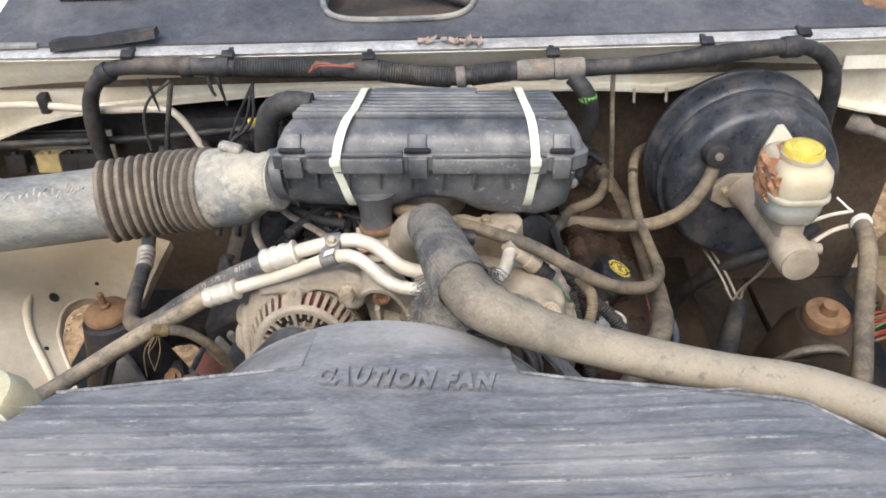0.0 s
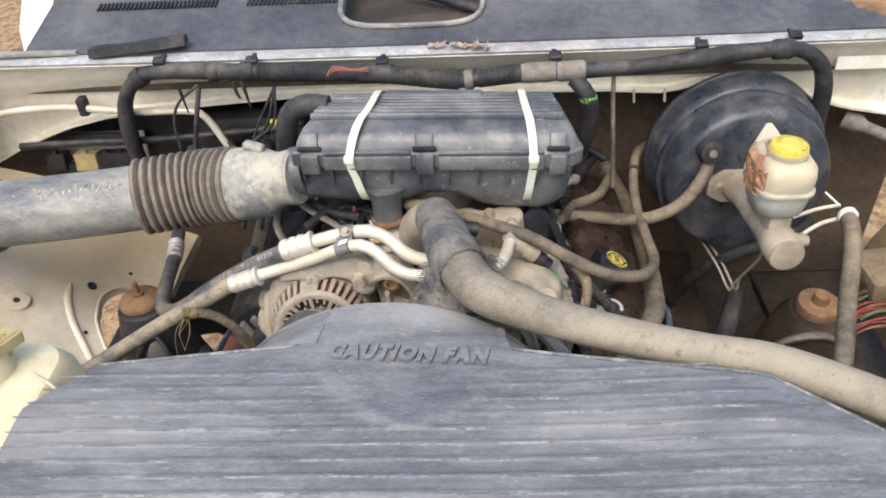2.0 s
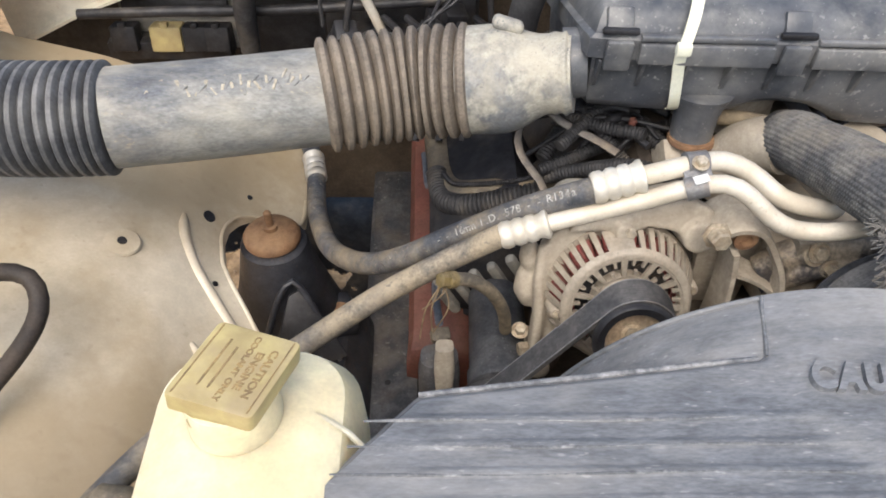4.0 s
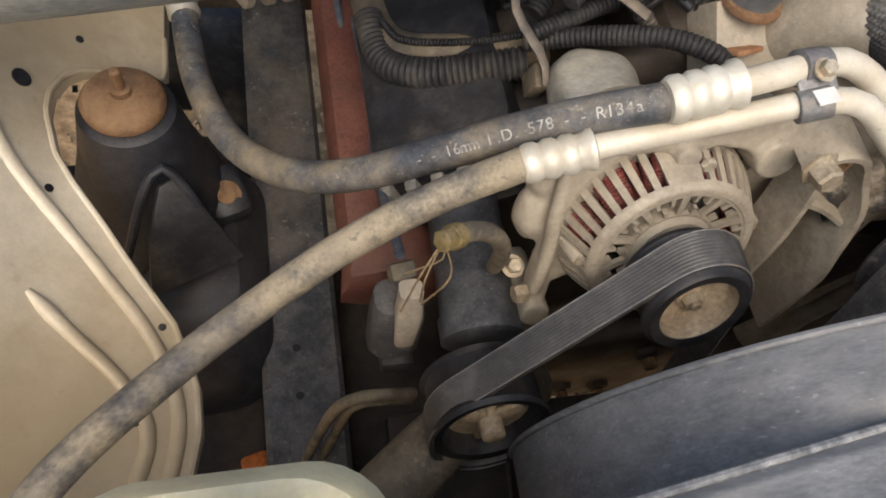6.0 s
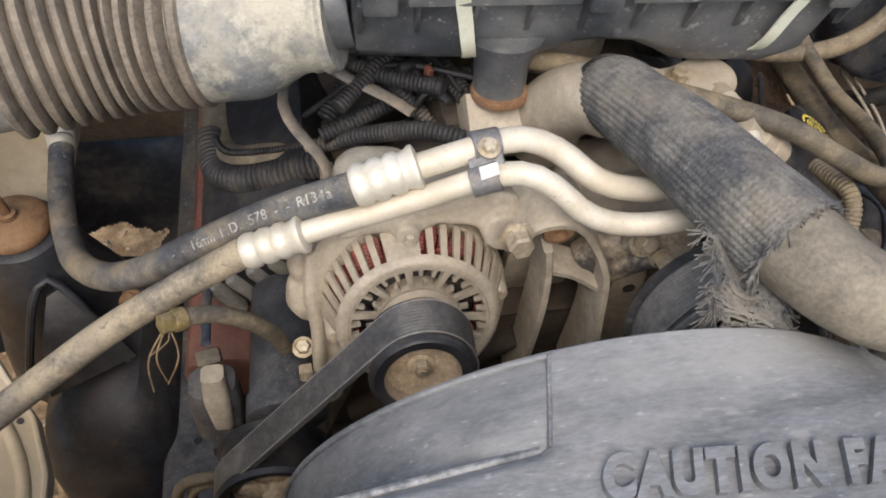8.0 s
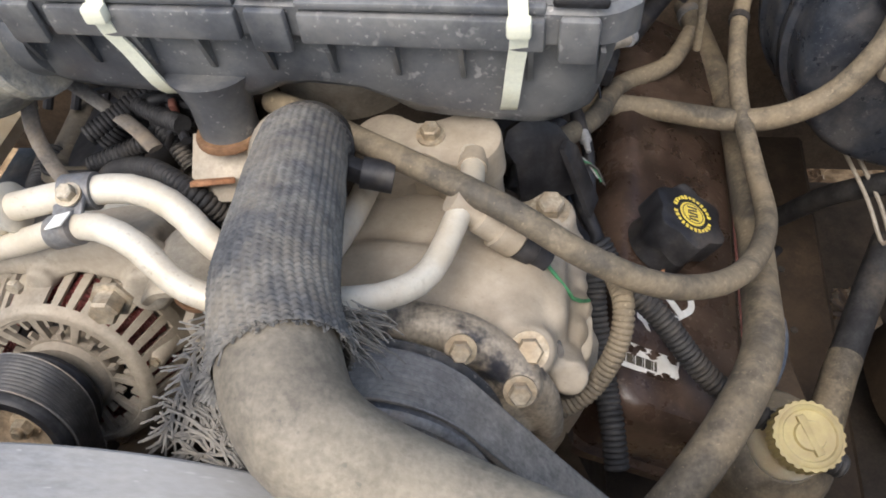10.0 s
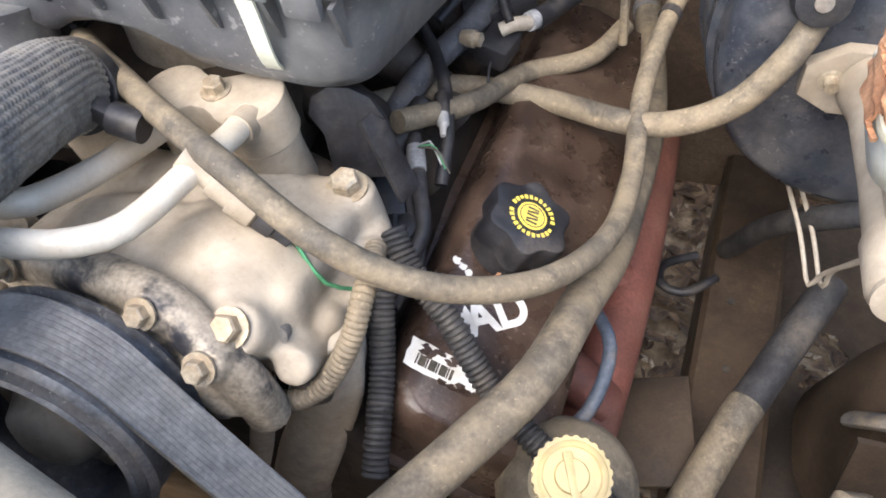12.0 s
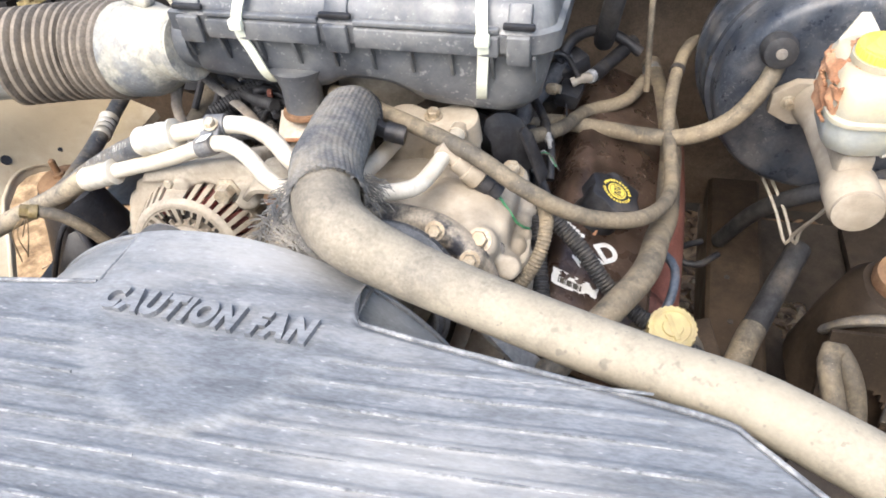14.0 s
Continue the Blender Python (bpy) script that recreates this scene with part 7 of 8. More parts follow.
    part("elbow_collar", lathe((0.191, 1.012, 1.038), (0.5, 0.9, -0.2), [(0, 0.0082), (0.008, 0.0086), (0.010, 0.007)], 16), M_SEAL, wl)
    for line, r in (([(0.195, 1.020, 1.034), (0.206, 1.045, 1.03), (0.222, 1.075, 1.03), (0.245, 1.11, 1.035)], 0.0095), ([(0.150, 1.030, 1.045), (0.165, 1.060, 1.062), (0.190, 1.085, 1.062), (0.222, 1.095, 1.05), (0.255, 1.09, 1.03)], 0.0075), ([(0.120, 0.985, 1.05), (0.140, 1.020, 1.062), (0.160, 1.025, 1.058), (0.178, 1.000, 1.045)], 0.004), ([(0.118, 1.020, 1.05), (0.135, 1.06, 1.06), (0.15, 1.09, 1.06)], 0.0075), ([(0.165, 0.985, 1.020), (0.168, 0.960, 1.015), (0.172, 0.945, 1.000)], 0.0012)):
        part("wire", tube(line, r, 10, 0.006), M_BLACK, wl)


# ---- valve cover side ----
def build_right_bank():
    vr = thing("valve_cover", (0.24, 0.93, 0.92), "oily brown valve cover with worn white stickers", "valve cover", "valve covers")
    m = pose(0.232, 0.90, 0.943, 0, 24, -4)
    part("cover", loft([[m @ Vector((x * k, y * q, z)) for x, y in round_outline(0.135, 0.48, 0.03, 5)] for z, k, q in ((-0.05, 1.12, 1.03), (-0.04, 1.12, 1.03), (-0.04, 1, 1), (0.0, 0.97, 0.99), (0.018, 0.88, 0.97), (0.024, 0.74, 0.95))]), M_BROWN, vr)

    def patch(outline, lm, h=0.0004):
        return plate(outline, h, m @ lm, 0)
    rnd = random.Random(21)
    torn = [(x + rnd.uniform(-0.0008, 0.0008), y + rnd.uniform(-0.0008, 0.0008)) for x, y in [(-0.027 + 0.006 * i, 0.0105) for i in range(10)] + [(0.027, 0.0105 - 0.005 * i) for i in range(1, 4)] + [(0.027 - 0.006 * i, -0.0105) for i in range(1, 10)] + [(-0.027, -0.0105 + 0.005 * i) for i in range(0, 4)]]
    lab = pose(-0.032, -0.192, 0.0243, 0, 0, 0)
    sticker = part("bar_label", patch(torn, lab), M_WHITE, vr, "torn white bar-code sticker")
    for i in range(11):
        w = 0.0006 + 0.0005 * (i % 3)
        part("bar", patch([(-w, -0.004), (w, -0.004), (w, 0.004), (-w, 0.004)], lab @ pose(-0.019 + i * 0.0026, -0.003, 0.0005), 0.0002), M_INK, sticker)
    for i in range(16):
        cx, cy = rnd.uniform(-0.024, 0.026), rnd.choice((0.008, 0.004, 0.009, -0.009)) + rnd.uniform(-0.002, 0.002)
        o = [(cx + rnd.uniform(0.002, 0.006) * math.cos(a), cy + rnd.uniform(0.0012, 0.003) * math.sin(a)) for a in [2 * math.pi * k / 9 for k in range(9)]]
        part("worn_spot", patch(o, lab @ pose(0, 0, 0.0005), 0.0003), M_BROWN, sticker)
    ad = pose(-0.010, -0.136, 0.0243, 0, 0, 42)
    lettering("AD", 0.036, m @ ad, M_WHITE, vr, 0.0003, weight=0.0012)
    for i in range(3):
        o = [(rnd.uniform(0.001, 0.005) * math.cos(a), rnd.uniform(0.005, 0.012) * math.sin(a)) for a in [2 * math.pi * k / 8 for k in range(8)]]
        part("worn_print", patch(o, ad @ pose(-0.034 + 0.006 * i, 0.001 * i, 0), 0.0003), M_WHITE, vr, "worn white print")
    for i in range(4):
        o = [(rnd.uniform(0.002, 0.005) * math.cos(a), rnd.uniform(0.002, 0.0045) * math.sin(a)) for a in [2 * math.pi * k / 8 for k in range(8)]]
        part("worn_print", patch(o, pose(-0.053 + 0.006 * i, -0.110 - 0.003 * i, 0.0243), 0.0003), M_WHITE, vr, "worn white print")
    part("sliver", plate([(-0.0016, 0), (0.0016, 0), (0.0003, 0.03)], 0.0006, m @ pose(-0.022, -0.112, 0.026, 30, 0, -12), 0), M_MUD, vr, "orange splinter")
    oc = thing("oil_filler_cap", (0.234, 0.82, 1.0), "black scalloped oil filler cap with yellow print", "oil cap")
    n = Vector((0.46, 0.02, 0.89)).normalized()
    p0 = Vector((0.2237, 0.8215, 0.9925))
    q = facing(p0, n)
    outline = [((0.031 + 0.003 * math.cos(6 * a)) * math.cos(a), (0.031 + 0.003 * math.cos(6 * a)) * math.sin(a)) for a in [2 * math.pi * i / 96 for i in range(96)]]
    part("cap", plate(outline, 0.026, q, 0.004), M_BLACK, oc)
    part("collar", lathe(p0 - n * 0.02, n, [(0, 0.028), (0.021, 0.024)], 28), M_BLACK, oc)
    em = part("emblem", lathe(p0 + n * 0.0260, n, [(0, 0.0115), (0.0005, 0.0115)], 40), M_YELLOW, oc, "yellow round print")
    part("emblem_ring", lathe(p0 + n * 0.0266, n, [(0, 0.0098), (0.0003, 0.0098), (0.0003, 0.0091), (0, 0.0091)], 40, caps=False), M_INK, em)
    for i in range(26):
        a = 2 * math.pi * i / 26
        if i in (6, 19):
            continue
        h = 0.0017 if i % 3 else 0.0012
        part("print_bar", plate([(-0.0012, -h), (0.0012, -h), (0.0012, h), (-0.0012, h)], 0.0004, q @ pose(0.0162 * math.cos(a), 0.0162 * math.sin(a), 0.0261, 0, 0, math.degrees(a) - 90), 0), M_YELLOW, oc)
    for i in range(5):
        w = 0.0008
        part("print_bar", plate([(-w, -0.0045), (w, -0.0045), (w, 0.0045), (-w, 0.0045)], 0.0003, q @ pose(-0.006 + 0.003 * i, 0, 0.0266, 0, 0, 12 * (i % 2)), 0), M_INK, em)
    solo("spark_lead", tube([(0.285, 0.80, 0.955), (0.305, 0.76, 0.965), (0.30, 0.72, 0.95), (0.28, 0.70, 0.92)], 0.005, 10), M_BLUE, "blue-grey spark lead beside the valve cover", "cable")
    ps = thing("steering_reservoir", (0.295, 0.645, 0.93), "steering fluid reservoir with a ribbed yellow cap", "reservoir")
    n = Vector((0.05, -0.25, 0.95)).normalized()
    p0 = Vector((0.296, 0.653, 0.985))
    outline = [(r * math.cos(2 * math.pi * (k + d) / 24), r * math.sin(2 * math.pi * (k + d) / 24)) for k in range(24) for d, r in ((0, 0.0225), (0.28, 0.0227), (0.38, 0.0236), (0.78, 0.0236), (0.88, 0.0227))]
    part("cap", plate(outline, 0.014, facing(p0, n), 0), M_YELLOW_PALE, ps, sharp=25)
    part("cap_top", lathe(p0 + n * 0.014, n, [(0, 0.0212), (0.0012, 0.020), (0.0016, 0.0175), (0.0006, 0.0165)], 32), M_YELLOW_PALE, ps)
    part("cap_boss", lathe(p0 + n * 0.0142, n, [(0, 0.0105), (0.0025, 0.0095)], 28), M_YELLOW_PALE, ps)
    part("cap_grip", slab((0.006, 0.028, 0.003), p0 + n * 0.0155, (14, 3, 25), 0.0008), M_YELLOW_PALE, ps)
    part("neck", lathe(p0 - n * 0.03, n, [(0, 0.026), (0.018, 0.0235), (0.020, 0.0215), (0.030, 0.0205)], 28), M_RESERVOIR, ps)
    part("tank", lathe(p0 - n * 0.13, n, [(0, 0.05), (0.07, 0.048), (0.09, 0.040), (0.102, 0.027)], 32), M_RUBBER_TAN, ps)
    # red exhaust manifold and brown shield on this side
    em = thing("exhaust_manifold", (0.30, 0.85, 0.75), "rust-red exhaust manifold below the valve cover", "exhaust manifold")
    part("pipe", tube([(0.312, 1.10, 0.86), (0.312, 0.98, 0.855), (0.308, 0.88, 0.845), (0.302, 0.80, 0.84), (0.294, 0.73, 0.83), (0.28, 0.66, 0.80)], 0.026, 24), M_RED, em)
    part("shield", slab((0.006, 0.11, 0.085), (0.352, 0.805, 0.75), (0, 78, 10), 0.002), M_FRAME_BROWN, em, "brown dusty heat plate")
    for y in (0.78, 0.9, 1.02):
        part("port", tube([(0.24, y, 0.89), (0.28, y, 0.875), (0.308, y - 0.01, 0.85)], 0.02, 16), M_RED, em)
    solo("wire_loop", tube([(0.40, 0.99, 0.76), (0.37, 0.96, 0.765), (0.345, 0.965, 0.765), (0.345, 0.995, 0.76), (0.38, 1.02, 0.755)], 0.005, 10), M_BLACK, "black wire loop over the frame", "cable")
    ss = thing("steering_shaft", (0.43, 0.8, 0.68), "steel steering shaft running down beside the frame", "steering shaft")
    part("shaft", tube([(0.4996, 0.9737, 0.8027), (0.4596, 0.892, 0.791), (0.4300, 0.830, 0.784)], 0.0165, 20), M_RUBBER, ss)
    part("shaft", tube([(0.4320, 0.835, 0.785), (0.4205, 0.8104, 0.7819), (0.3925, 0.7409, 0.7662), (0.3532, 0.6516, 0.7389)], 0.0170, 20), M_RUBBER_TAN, ss, "tan dusty lower shaft")
    # brake lines bent in a V
    bl = thing("brake_lines", (0.46, 0.92, 0.87), "pair of tan brake lines bent in a V", "brake lines")
    for d in (0, 0.011):
        part("line", tube([(0.4314 + d, 1.0287, 0.8937), (0.4513 + d, 0.9718, 0.8739), (0.4621 + d, 0.9341, 0.8552), (0.4654 + d, 0.9274, 0.8573 + d * 0.3), (0.4709 + d * 0.4, 0.9237, 0.8822 + d * 0.3), (0.4782, 0.8816, 0.963 + d * 0.3), (0.4694, 0.8637, 1.0188)], 0.0022, 8, 0.006), M_CAST, bl)
    # brown wheel housing with shock mount
    wh = thing("shock_mount", (0.55, 0.82, 0.72), "brown dusty shock mount in the wheel housing", "shock mount")
    part("tower", loft([[Vector((0.592 + x * k, 0.862 + y * k, z)) for x, y in round_outline(0.15, 0.15, 0.06, 6)] for z, k in ((0.68, 1.25), (0.78, 1.0), (0.84, 0.8), (0.862, 0.6))]), M_FRAME_BROWN, wh)
    part("cushion", lathe((0.59, 0.868, 0.858), (0, -0.1, 1), [(0, 0.034), (0.012, 0.036), (0.022, 0.033), (0.025, 0.014), (0.04, 0.012)], 28), M_RUST, wh)
    part("front_web", sheet(lambda u, v: Vector((0.50 + 0.13 * u, 0.79 - 0.04 * v, 0.855 - 0.13 * v)), 26, 26, 0.006, lambda u, v: ((u - 0.45) / 0.22) ** 2 + ((v - 1.0) / 0.42) ** 2 > 1), M_FRAME_BROWN, wh)
    part("arch", tube([(0.515, 0.835, 0.80), (0.53, 0.815, 0.842), (0.56, 0.805, 0.862), (0.59, 0.808, 0.855), (0.615, 0.82, 0.82)], 0.011, 12, squash=0.6), M_ACHOSE, wh)
    solo("axle_housing", tube([(0.46, 0.66, 0.72), (0.53, 0.63, 0.72), (0.64, 0.60, 0.72), (0.8, 0.58, 0.72)], 0.06, 24), M_FRAME_BROWN, "brown dusty axle arm below the bay", "axle")
    # wires cut open at the fender
    rnd = random.Random(31)
    cw = thing("bare_wires", (0.69, 0.88, 0.83), "bundle of stripped red, green and white wires", "wires")
    for i in range(22):
        z = 0.835 + rnd.uniform(0, 0.04)
        y = 0.87 + rnd.uniform(-0.03, 0.03)
        part("wire", tube([(0.648 + rnd.uniform(-0.01, 0.01), y - 0.01, z - rnd.uniform(0, 0.01)), (0.68, y, z + 0.006), (0.73, y + 0.01, z + rnd.uniform(-0.004, 0.01)), (0.78, y + 0.03, z)], 0.0018, 6, 0.012), rnd.choice((M_WIRE_RED, M_WIRE_RED, M_WIRE_GREEN, M_STRING, M_BLACK)), cw)
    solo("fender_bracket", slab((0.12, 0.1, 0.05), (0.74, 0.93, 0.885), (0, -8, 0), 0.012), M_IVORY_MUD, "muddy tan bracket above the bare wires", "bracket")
    solo("clutch_lever", tube([(0.70, 1.17, 1.055), (0.75, 1.13, 1.045), (0.80, 1.10, 1.03), (0.88, 1.06, 1.02)], lambda s: 0.018 if s < 0.03 else 0.011, 14), M_TAPE, "grey rod end near the firewall", "rod")


def build_brakes():
    bo = thing("brake_booster", (0.463, 1.06, 0.9), "large round black brake booster, scuffed and dusty", "brake booster")
    c, ax = Vector((0.480, 0.992, 1.034)), Vector((0.0, 1, -0.07)).normalized()
    part("front_shell", lathe(c, ax, [(-0.004, 0.03), (-0.003, 0.09), (-0.001, 0.122), (0.003, 0.129), (0.010, 0.1335), (0.022, 0.1355), (0.05, 0.1365)], 80), M_BOOSTER, bo)
    part("seam", lathe(c, ax, [(0.044, 0.1365), (0.046, 0.143), (0.054, 0.1445), (0.06, 0.141)], 80), M_BOOSTER, bo)
    part("rear_shell", lathe(c + Vector((0.0, 0, 0.006)), ax, [(0.058, 0.139), (0.064, 0.145), (0.072, 0.1475), (0.098, 0.149), (0.102, 0.153), (0.110, 0.153), (0.122, 0.142), (0.15, 0.09)], 80), M_BOOSTER, bo)
    for dx in (-0.034, 0.05):
        part("stud_nut", lathe((0.461 + dx, 0.988, 1.040), (0, -1, 0.05), [(0, 0.014), (0.004, 0.014), (0.0045, 0.0095), (0.012, 0.0095), (0.0125, 0.005), (0.022, 0.005)], 18), M_BOLT, bo)
    mc = thing("master_cylinder", (0.468, 0.88, 1.02), "dusty cast brake master cylinder", "master cylinder")
    part("flange", plate([(-0.055, -0.012), (-0.03, -0.026), (0.03, -0.026), (0.06, -0.012), (0.06, 0.014), (0.03, 0.03), (-0.03, 0.03), (-0.055, 0.014)], 0.012, facing((0.466, 0.988, 1.036), (0, -1, 0.05))), M_CAST_LIGHT, mc)
    part("body", lathe((0.465, 0.975, 1.040), (0.03, -1, 0.06), [(0, 0.030), (0.03, 0.024), (0.10, 0.023), (0.15, 0.0245), (0.155, 0.027), (0.19, 0.027), (0.194, 0.024)], 36), M_CAST_LIGHT, mc)
    part("end_cap", lathe((0.4708, 0.781, 1.0517), (0.03, -1, 0.06), [(0, 0.0245), (0.004, 0.0245), (0.005, 0.022)], 36), M_CAST_LIGHT, mc)
    part("saddle", slab((0.034, 0.10, 0.03), (0.467, 0.865, 1.073), (-3, 0, 1), 0.006), M_CAST_LIGHT, mc)
    part("side_port", lathe((0.485, 0.815, 1.05), (1, 0, 0), [(0, 0.012), (0.02, 0.012), (0.021, 0.008), (0.028, 0.008)], 18), M_CAST_LIGHT, mc)
    mc.location.x -= 0.004
    re = thing("fluid_reservoir", (0.466, 0.845, 1.085), "yellowed translucent brake fluid reservoir with flaking orange mud", "fluid reservoir")
    def rr(w, d, z, r=0.03, cy=0.848):
        return [Vector((0.466 + x * 0.76, cy + y * 0.84, z + 0.014)) for x, y in round_outline(w, d, r, 7)]
    part("lower_tank", loft([rr(0.07, 0.085, 1.080), rr(0.088, 0.105, 1.088), rr(0.095, 0.112, 1.105), rr(0.098, 0.115, 1.122)]), M_FLUID, re, "tank filled with pale fluid")
    part("seam", loft([rr(0.100, 0.117, 1.120), rr(0.106, 0.123, 1.122), rr(0.106, 0.123, 1.127), rr(0.100, 0.117, 1.129)]), M_RESERVOIR, re)
    part("upper_tank", loft([rr(0.098, 0.115, 1.127), rr(0.101, 0.118, 1.145), rr(0.096, 0.113, 1.160), rr(0.08, 0.097, 1.168), rr(0.06, 0.075, 1.170)]), M_RESERVOIR, re)
    part("neck", lathe((0.466, 0.842, 1.178), (0, 0, 1), [(0, 0.028), (0.012, 0.027)], 32), M_RESERVOIR, re)
    outline = [((0.0248 + 0.0006 * math.cos(36 * a)) * math.cos(a), (0.0248 + 0.0006 * math.cos(36 * a)) * math.sin(a)) for a in [2 * math.pi * i / 144 for i in range(144)]]
    ca = part("cap", plate(outline, 0.017, facing((0.466, 0.842, 1.183), (0, -0.04, 1)), 0.003), M_YELLOW, re, "bright yellow screw cap")
    part("cap_emblem", lathe((0.466, 0.8415, 1.2002), (0, -0.04, 1), [(0, 0.012), (0.0015, 0.011)], 28), M_YELLOW, ca)
    part("bracket_tip", plate([(-0.026, 0), (0.028, 0), (0.006, 0.036), (-0.002, 0.036)], 0.006, facing((0.462, 0.898, 1.160), (0, -0.75, 0.66)), 0.002), M_RESERVOIR, re)
    rnd = random.Random(13)

    def crust(u, v):
        a = radians(95 + 125 * u)
        z = 1.118 + 0.060 * v
        k = 1.0 if v < 0.75 else 1.0 - 0.5 * (v - 0.75) / 0.25
        j = 0.004 + 0.004 * noise.noise(Vector((u * 9, v * 7, 3)))
        cx, cy = math.copysign(abs(math.cos(a)) ** 0.75, math.cos(a)), math.copysign(abs(math.sin(a)) ** 0.75, math.sin(a))
        return Vector((0.466 + (0.0385 * k + j) * cx, 0.848 + (0.0500 * k + j) * cy, z + 0.008))
    part("mud_crust", sheet(crust, 40, 26, 0.003, lambda u, v: noise.noise(Vector((u * 5, v * 4, 8))) > -0.25 + 0.8 * abs(u - 0.5) - 0.3 * v), M_MUD, re, "flaking orange mud crust", 25)
    re.location.x -= 0.008


# ---- fender side: shock tower, coolant bottle, boxes ----
def build_left_side():
    st = thing("shock_tower", (-0.56, 0.86, 0.68), "black steel shock tower with a rusty top plate", "shock tower")
    top = Vector((-0.562, 0.866, 0.885))
    part("dome", lathe((-0.555, 0.862, 0.66), (-0.03, 0.02, 1), [(0, 0.098), (0.05, 0.088), (0.11, 0.071), (0.16, 0.056), (0.20, 0.047), (0.222, 0.0425), (0.226, 0.036)], 44), M_TOWER, st)
    part("top_plate", lathe(top, (-0.03, 0.02, 1), [(0, 0.030), (0.004, 0.036), (0.010, 0.0365), (0.016, 0.032), (0.019, 0.018), (0.021, 0.010)], 36), M_RUST, st, "rusty round top plate")
    part("stud", lathe(top + Vector((0, 0, 0.02)), (-0.03, 0.02, 1), [(0, 0.009), (0.007, 0.009), (0.008, 0.005), (0.028, 0.005), (0.03, 0.003)], 12), M_RUST, st)
    # no hollow here: a black plate carries the recess's shade
    part("recess", plate([(-0.045, -0.10), (0.05, -0.09), (0.022, -0.01), (0.008, 0.012), (-0.006, 0.008), (-0.03, -0.04)], 0.006, facing((-0.533, 0.806, 0.838), (0.25, -0.75, 0.55)), 0.002), M_BLACK, st, "black plate standing in for the shade of an arched recess")
    part("recess_rim", tube([(-0.585, 0.758, 0.745), (-0.572, 0.776, 0.79), (-0.552, 0.803, 0.845), (-0.535, 0.816, 0.862), (-0.518, 0.808, 0.842), (-0.498, 0.79, 0.80), (-0.478, 0.768, 0.76)], 0.0045, 8), M_TOWER, st)
    part("ear", slab((0.045, 0.06, 0.06), (-0.487, 0.855, 0.738), (15, 0, 20), 0.012), M_TOWER, st)
    part("ear_bolt", lathe((-0.484, 0.843, 0.763), (0.1, -0.5, 0.85), [(0, 0.016), (0.003, 0.016), (0.004, 0.009), (0.012, 0.009)], 18), M_RUST, st)
    part("skirt", loft([[Vector((-0.515 + x * k, 0.80 + y * q, z)) for x, y in round_outline(0.16, 0.26, 0.05, 6)] for z, k, q in ((0.58, 1.0, 1.15), (0.66, 0.95, 1.05), (0.71, 0.8, 0.85), (0.735, 0.5, 0.6))]), M_TOWER, st)
    st.location.y += 0.013
    st.location.z += 0.004
    cb = thing("coolant_bottle", (-0.46, 0.40, 0.95), "ivory plastic coolant bottle with a yellow caution cap", "coolant bottle")
    def cr(w, d, z, cx=-0.473, cy=0.401, r=0.035):
        return [Vector((cx + x, cy + y, z + 0.017)) for x, y in round_outline(w, d, r, 7)]
    part("tank", loft([cr(0.11, 0.18, 0.94), cr(0.13, 0.20, 0.96), cr(0.135, 0.205, 1.10), cr(0.13, 0.20, 1.145), cr(0.112, 0.182, 1.166), cr(0.07, 0.13, 1.174)]), M_BOTTLE, cb)
    part("neck", lathe((-0.479, 0.442, 1.168), (0, 0, 1), [(0, 0.036), (0.012, 0.029), (0.030, 0.027), (0.052, 0.026)], 32), M_BOTTLE, cb)
    skew = Matrix(((0.84, 0.13, 0, 0), (0, 1.08, 0, 0), (0, 0, 1, 0), (0, 0, 0, 1)))
    m = Matrix.Translation((-0.4745, 0.446, 1.219)) @ pose(0, 0, 0, -4, 6, -15) @ skew
    cap = part("cap", plate(round_outline(0.060, 0.052, 0.004, 3), 0.013, m, 0.0015), M_YELLOW_PALE, cb, "square yellow caution cap")
    part("cap_lip", plate(round_outline(0.046, 0.044, 0.012, 4), 0.016, m @ pose(0, -0.004, -0.014), 0.001), M_YELLOW_PALE, cap)
    for s in (-1, 1):
        part("border_line", plate([(-0.0005, -0.024), (0.0005, -0.024), (0.0005, 0.024), (-0.0005, 0.024)], 0.0003, m @ pose(s * 0.0255, 0, 0.0131), 0), M_INK_FADED, cap)
    q = m @ pose(0, 0, 0.0131, 0, 0, -90)
    for text, size, d in (("CAUTION", 0.0072, 0.0175), ("ENGINE", 0.0072, 0.0095), ("COOLANT ONLY", 0.0056, 0.002)):
        lettering(text, size, q @ pose(0, d, 0), M_INK_FADED, cap, 0.0003, weight=0.0002)
    for i in range(2):
        part("print_bar", plate([(-0.0007, -0.016), (0.0007, -0.016), (0.0007, 0.012 + 0.004 * i), (-0.0007, 0.012 + 0.004 * i)], 0.0003, m @ pose(-0.007 - 0.007 * i, 0, 0.0131), 0), M_INK_FADED, cap)
    part("seam", tube([(-0.53, 0.445, 1.165), (-0.50, 0.458, 1.186), (-0.455, 0.452, 1.189), (-0.415, 0.435, 1.182), (-0.397, 0.425, 1.16)], 0.002, 8), M_BOTTLE, cb)
    # brake hose and harness at the outer fender
    ho = thing("fender_hose", (-0.73, 0.62, 1.02), "brown looped hose with a green clip", "hose")
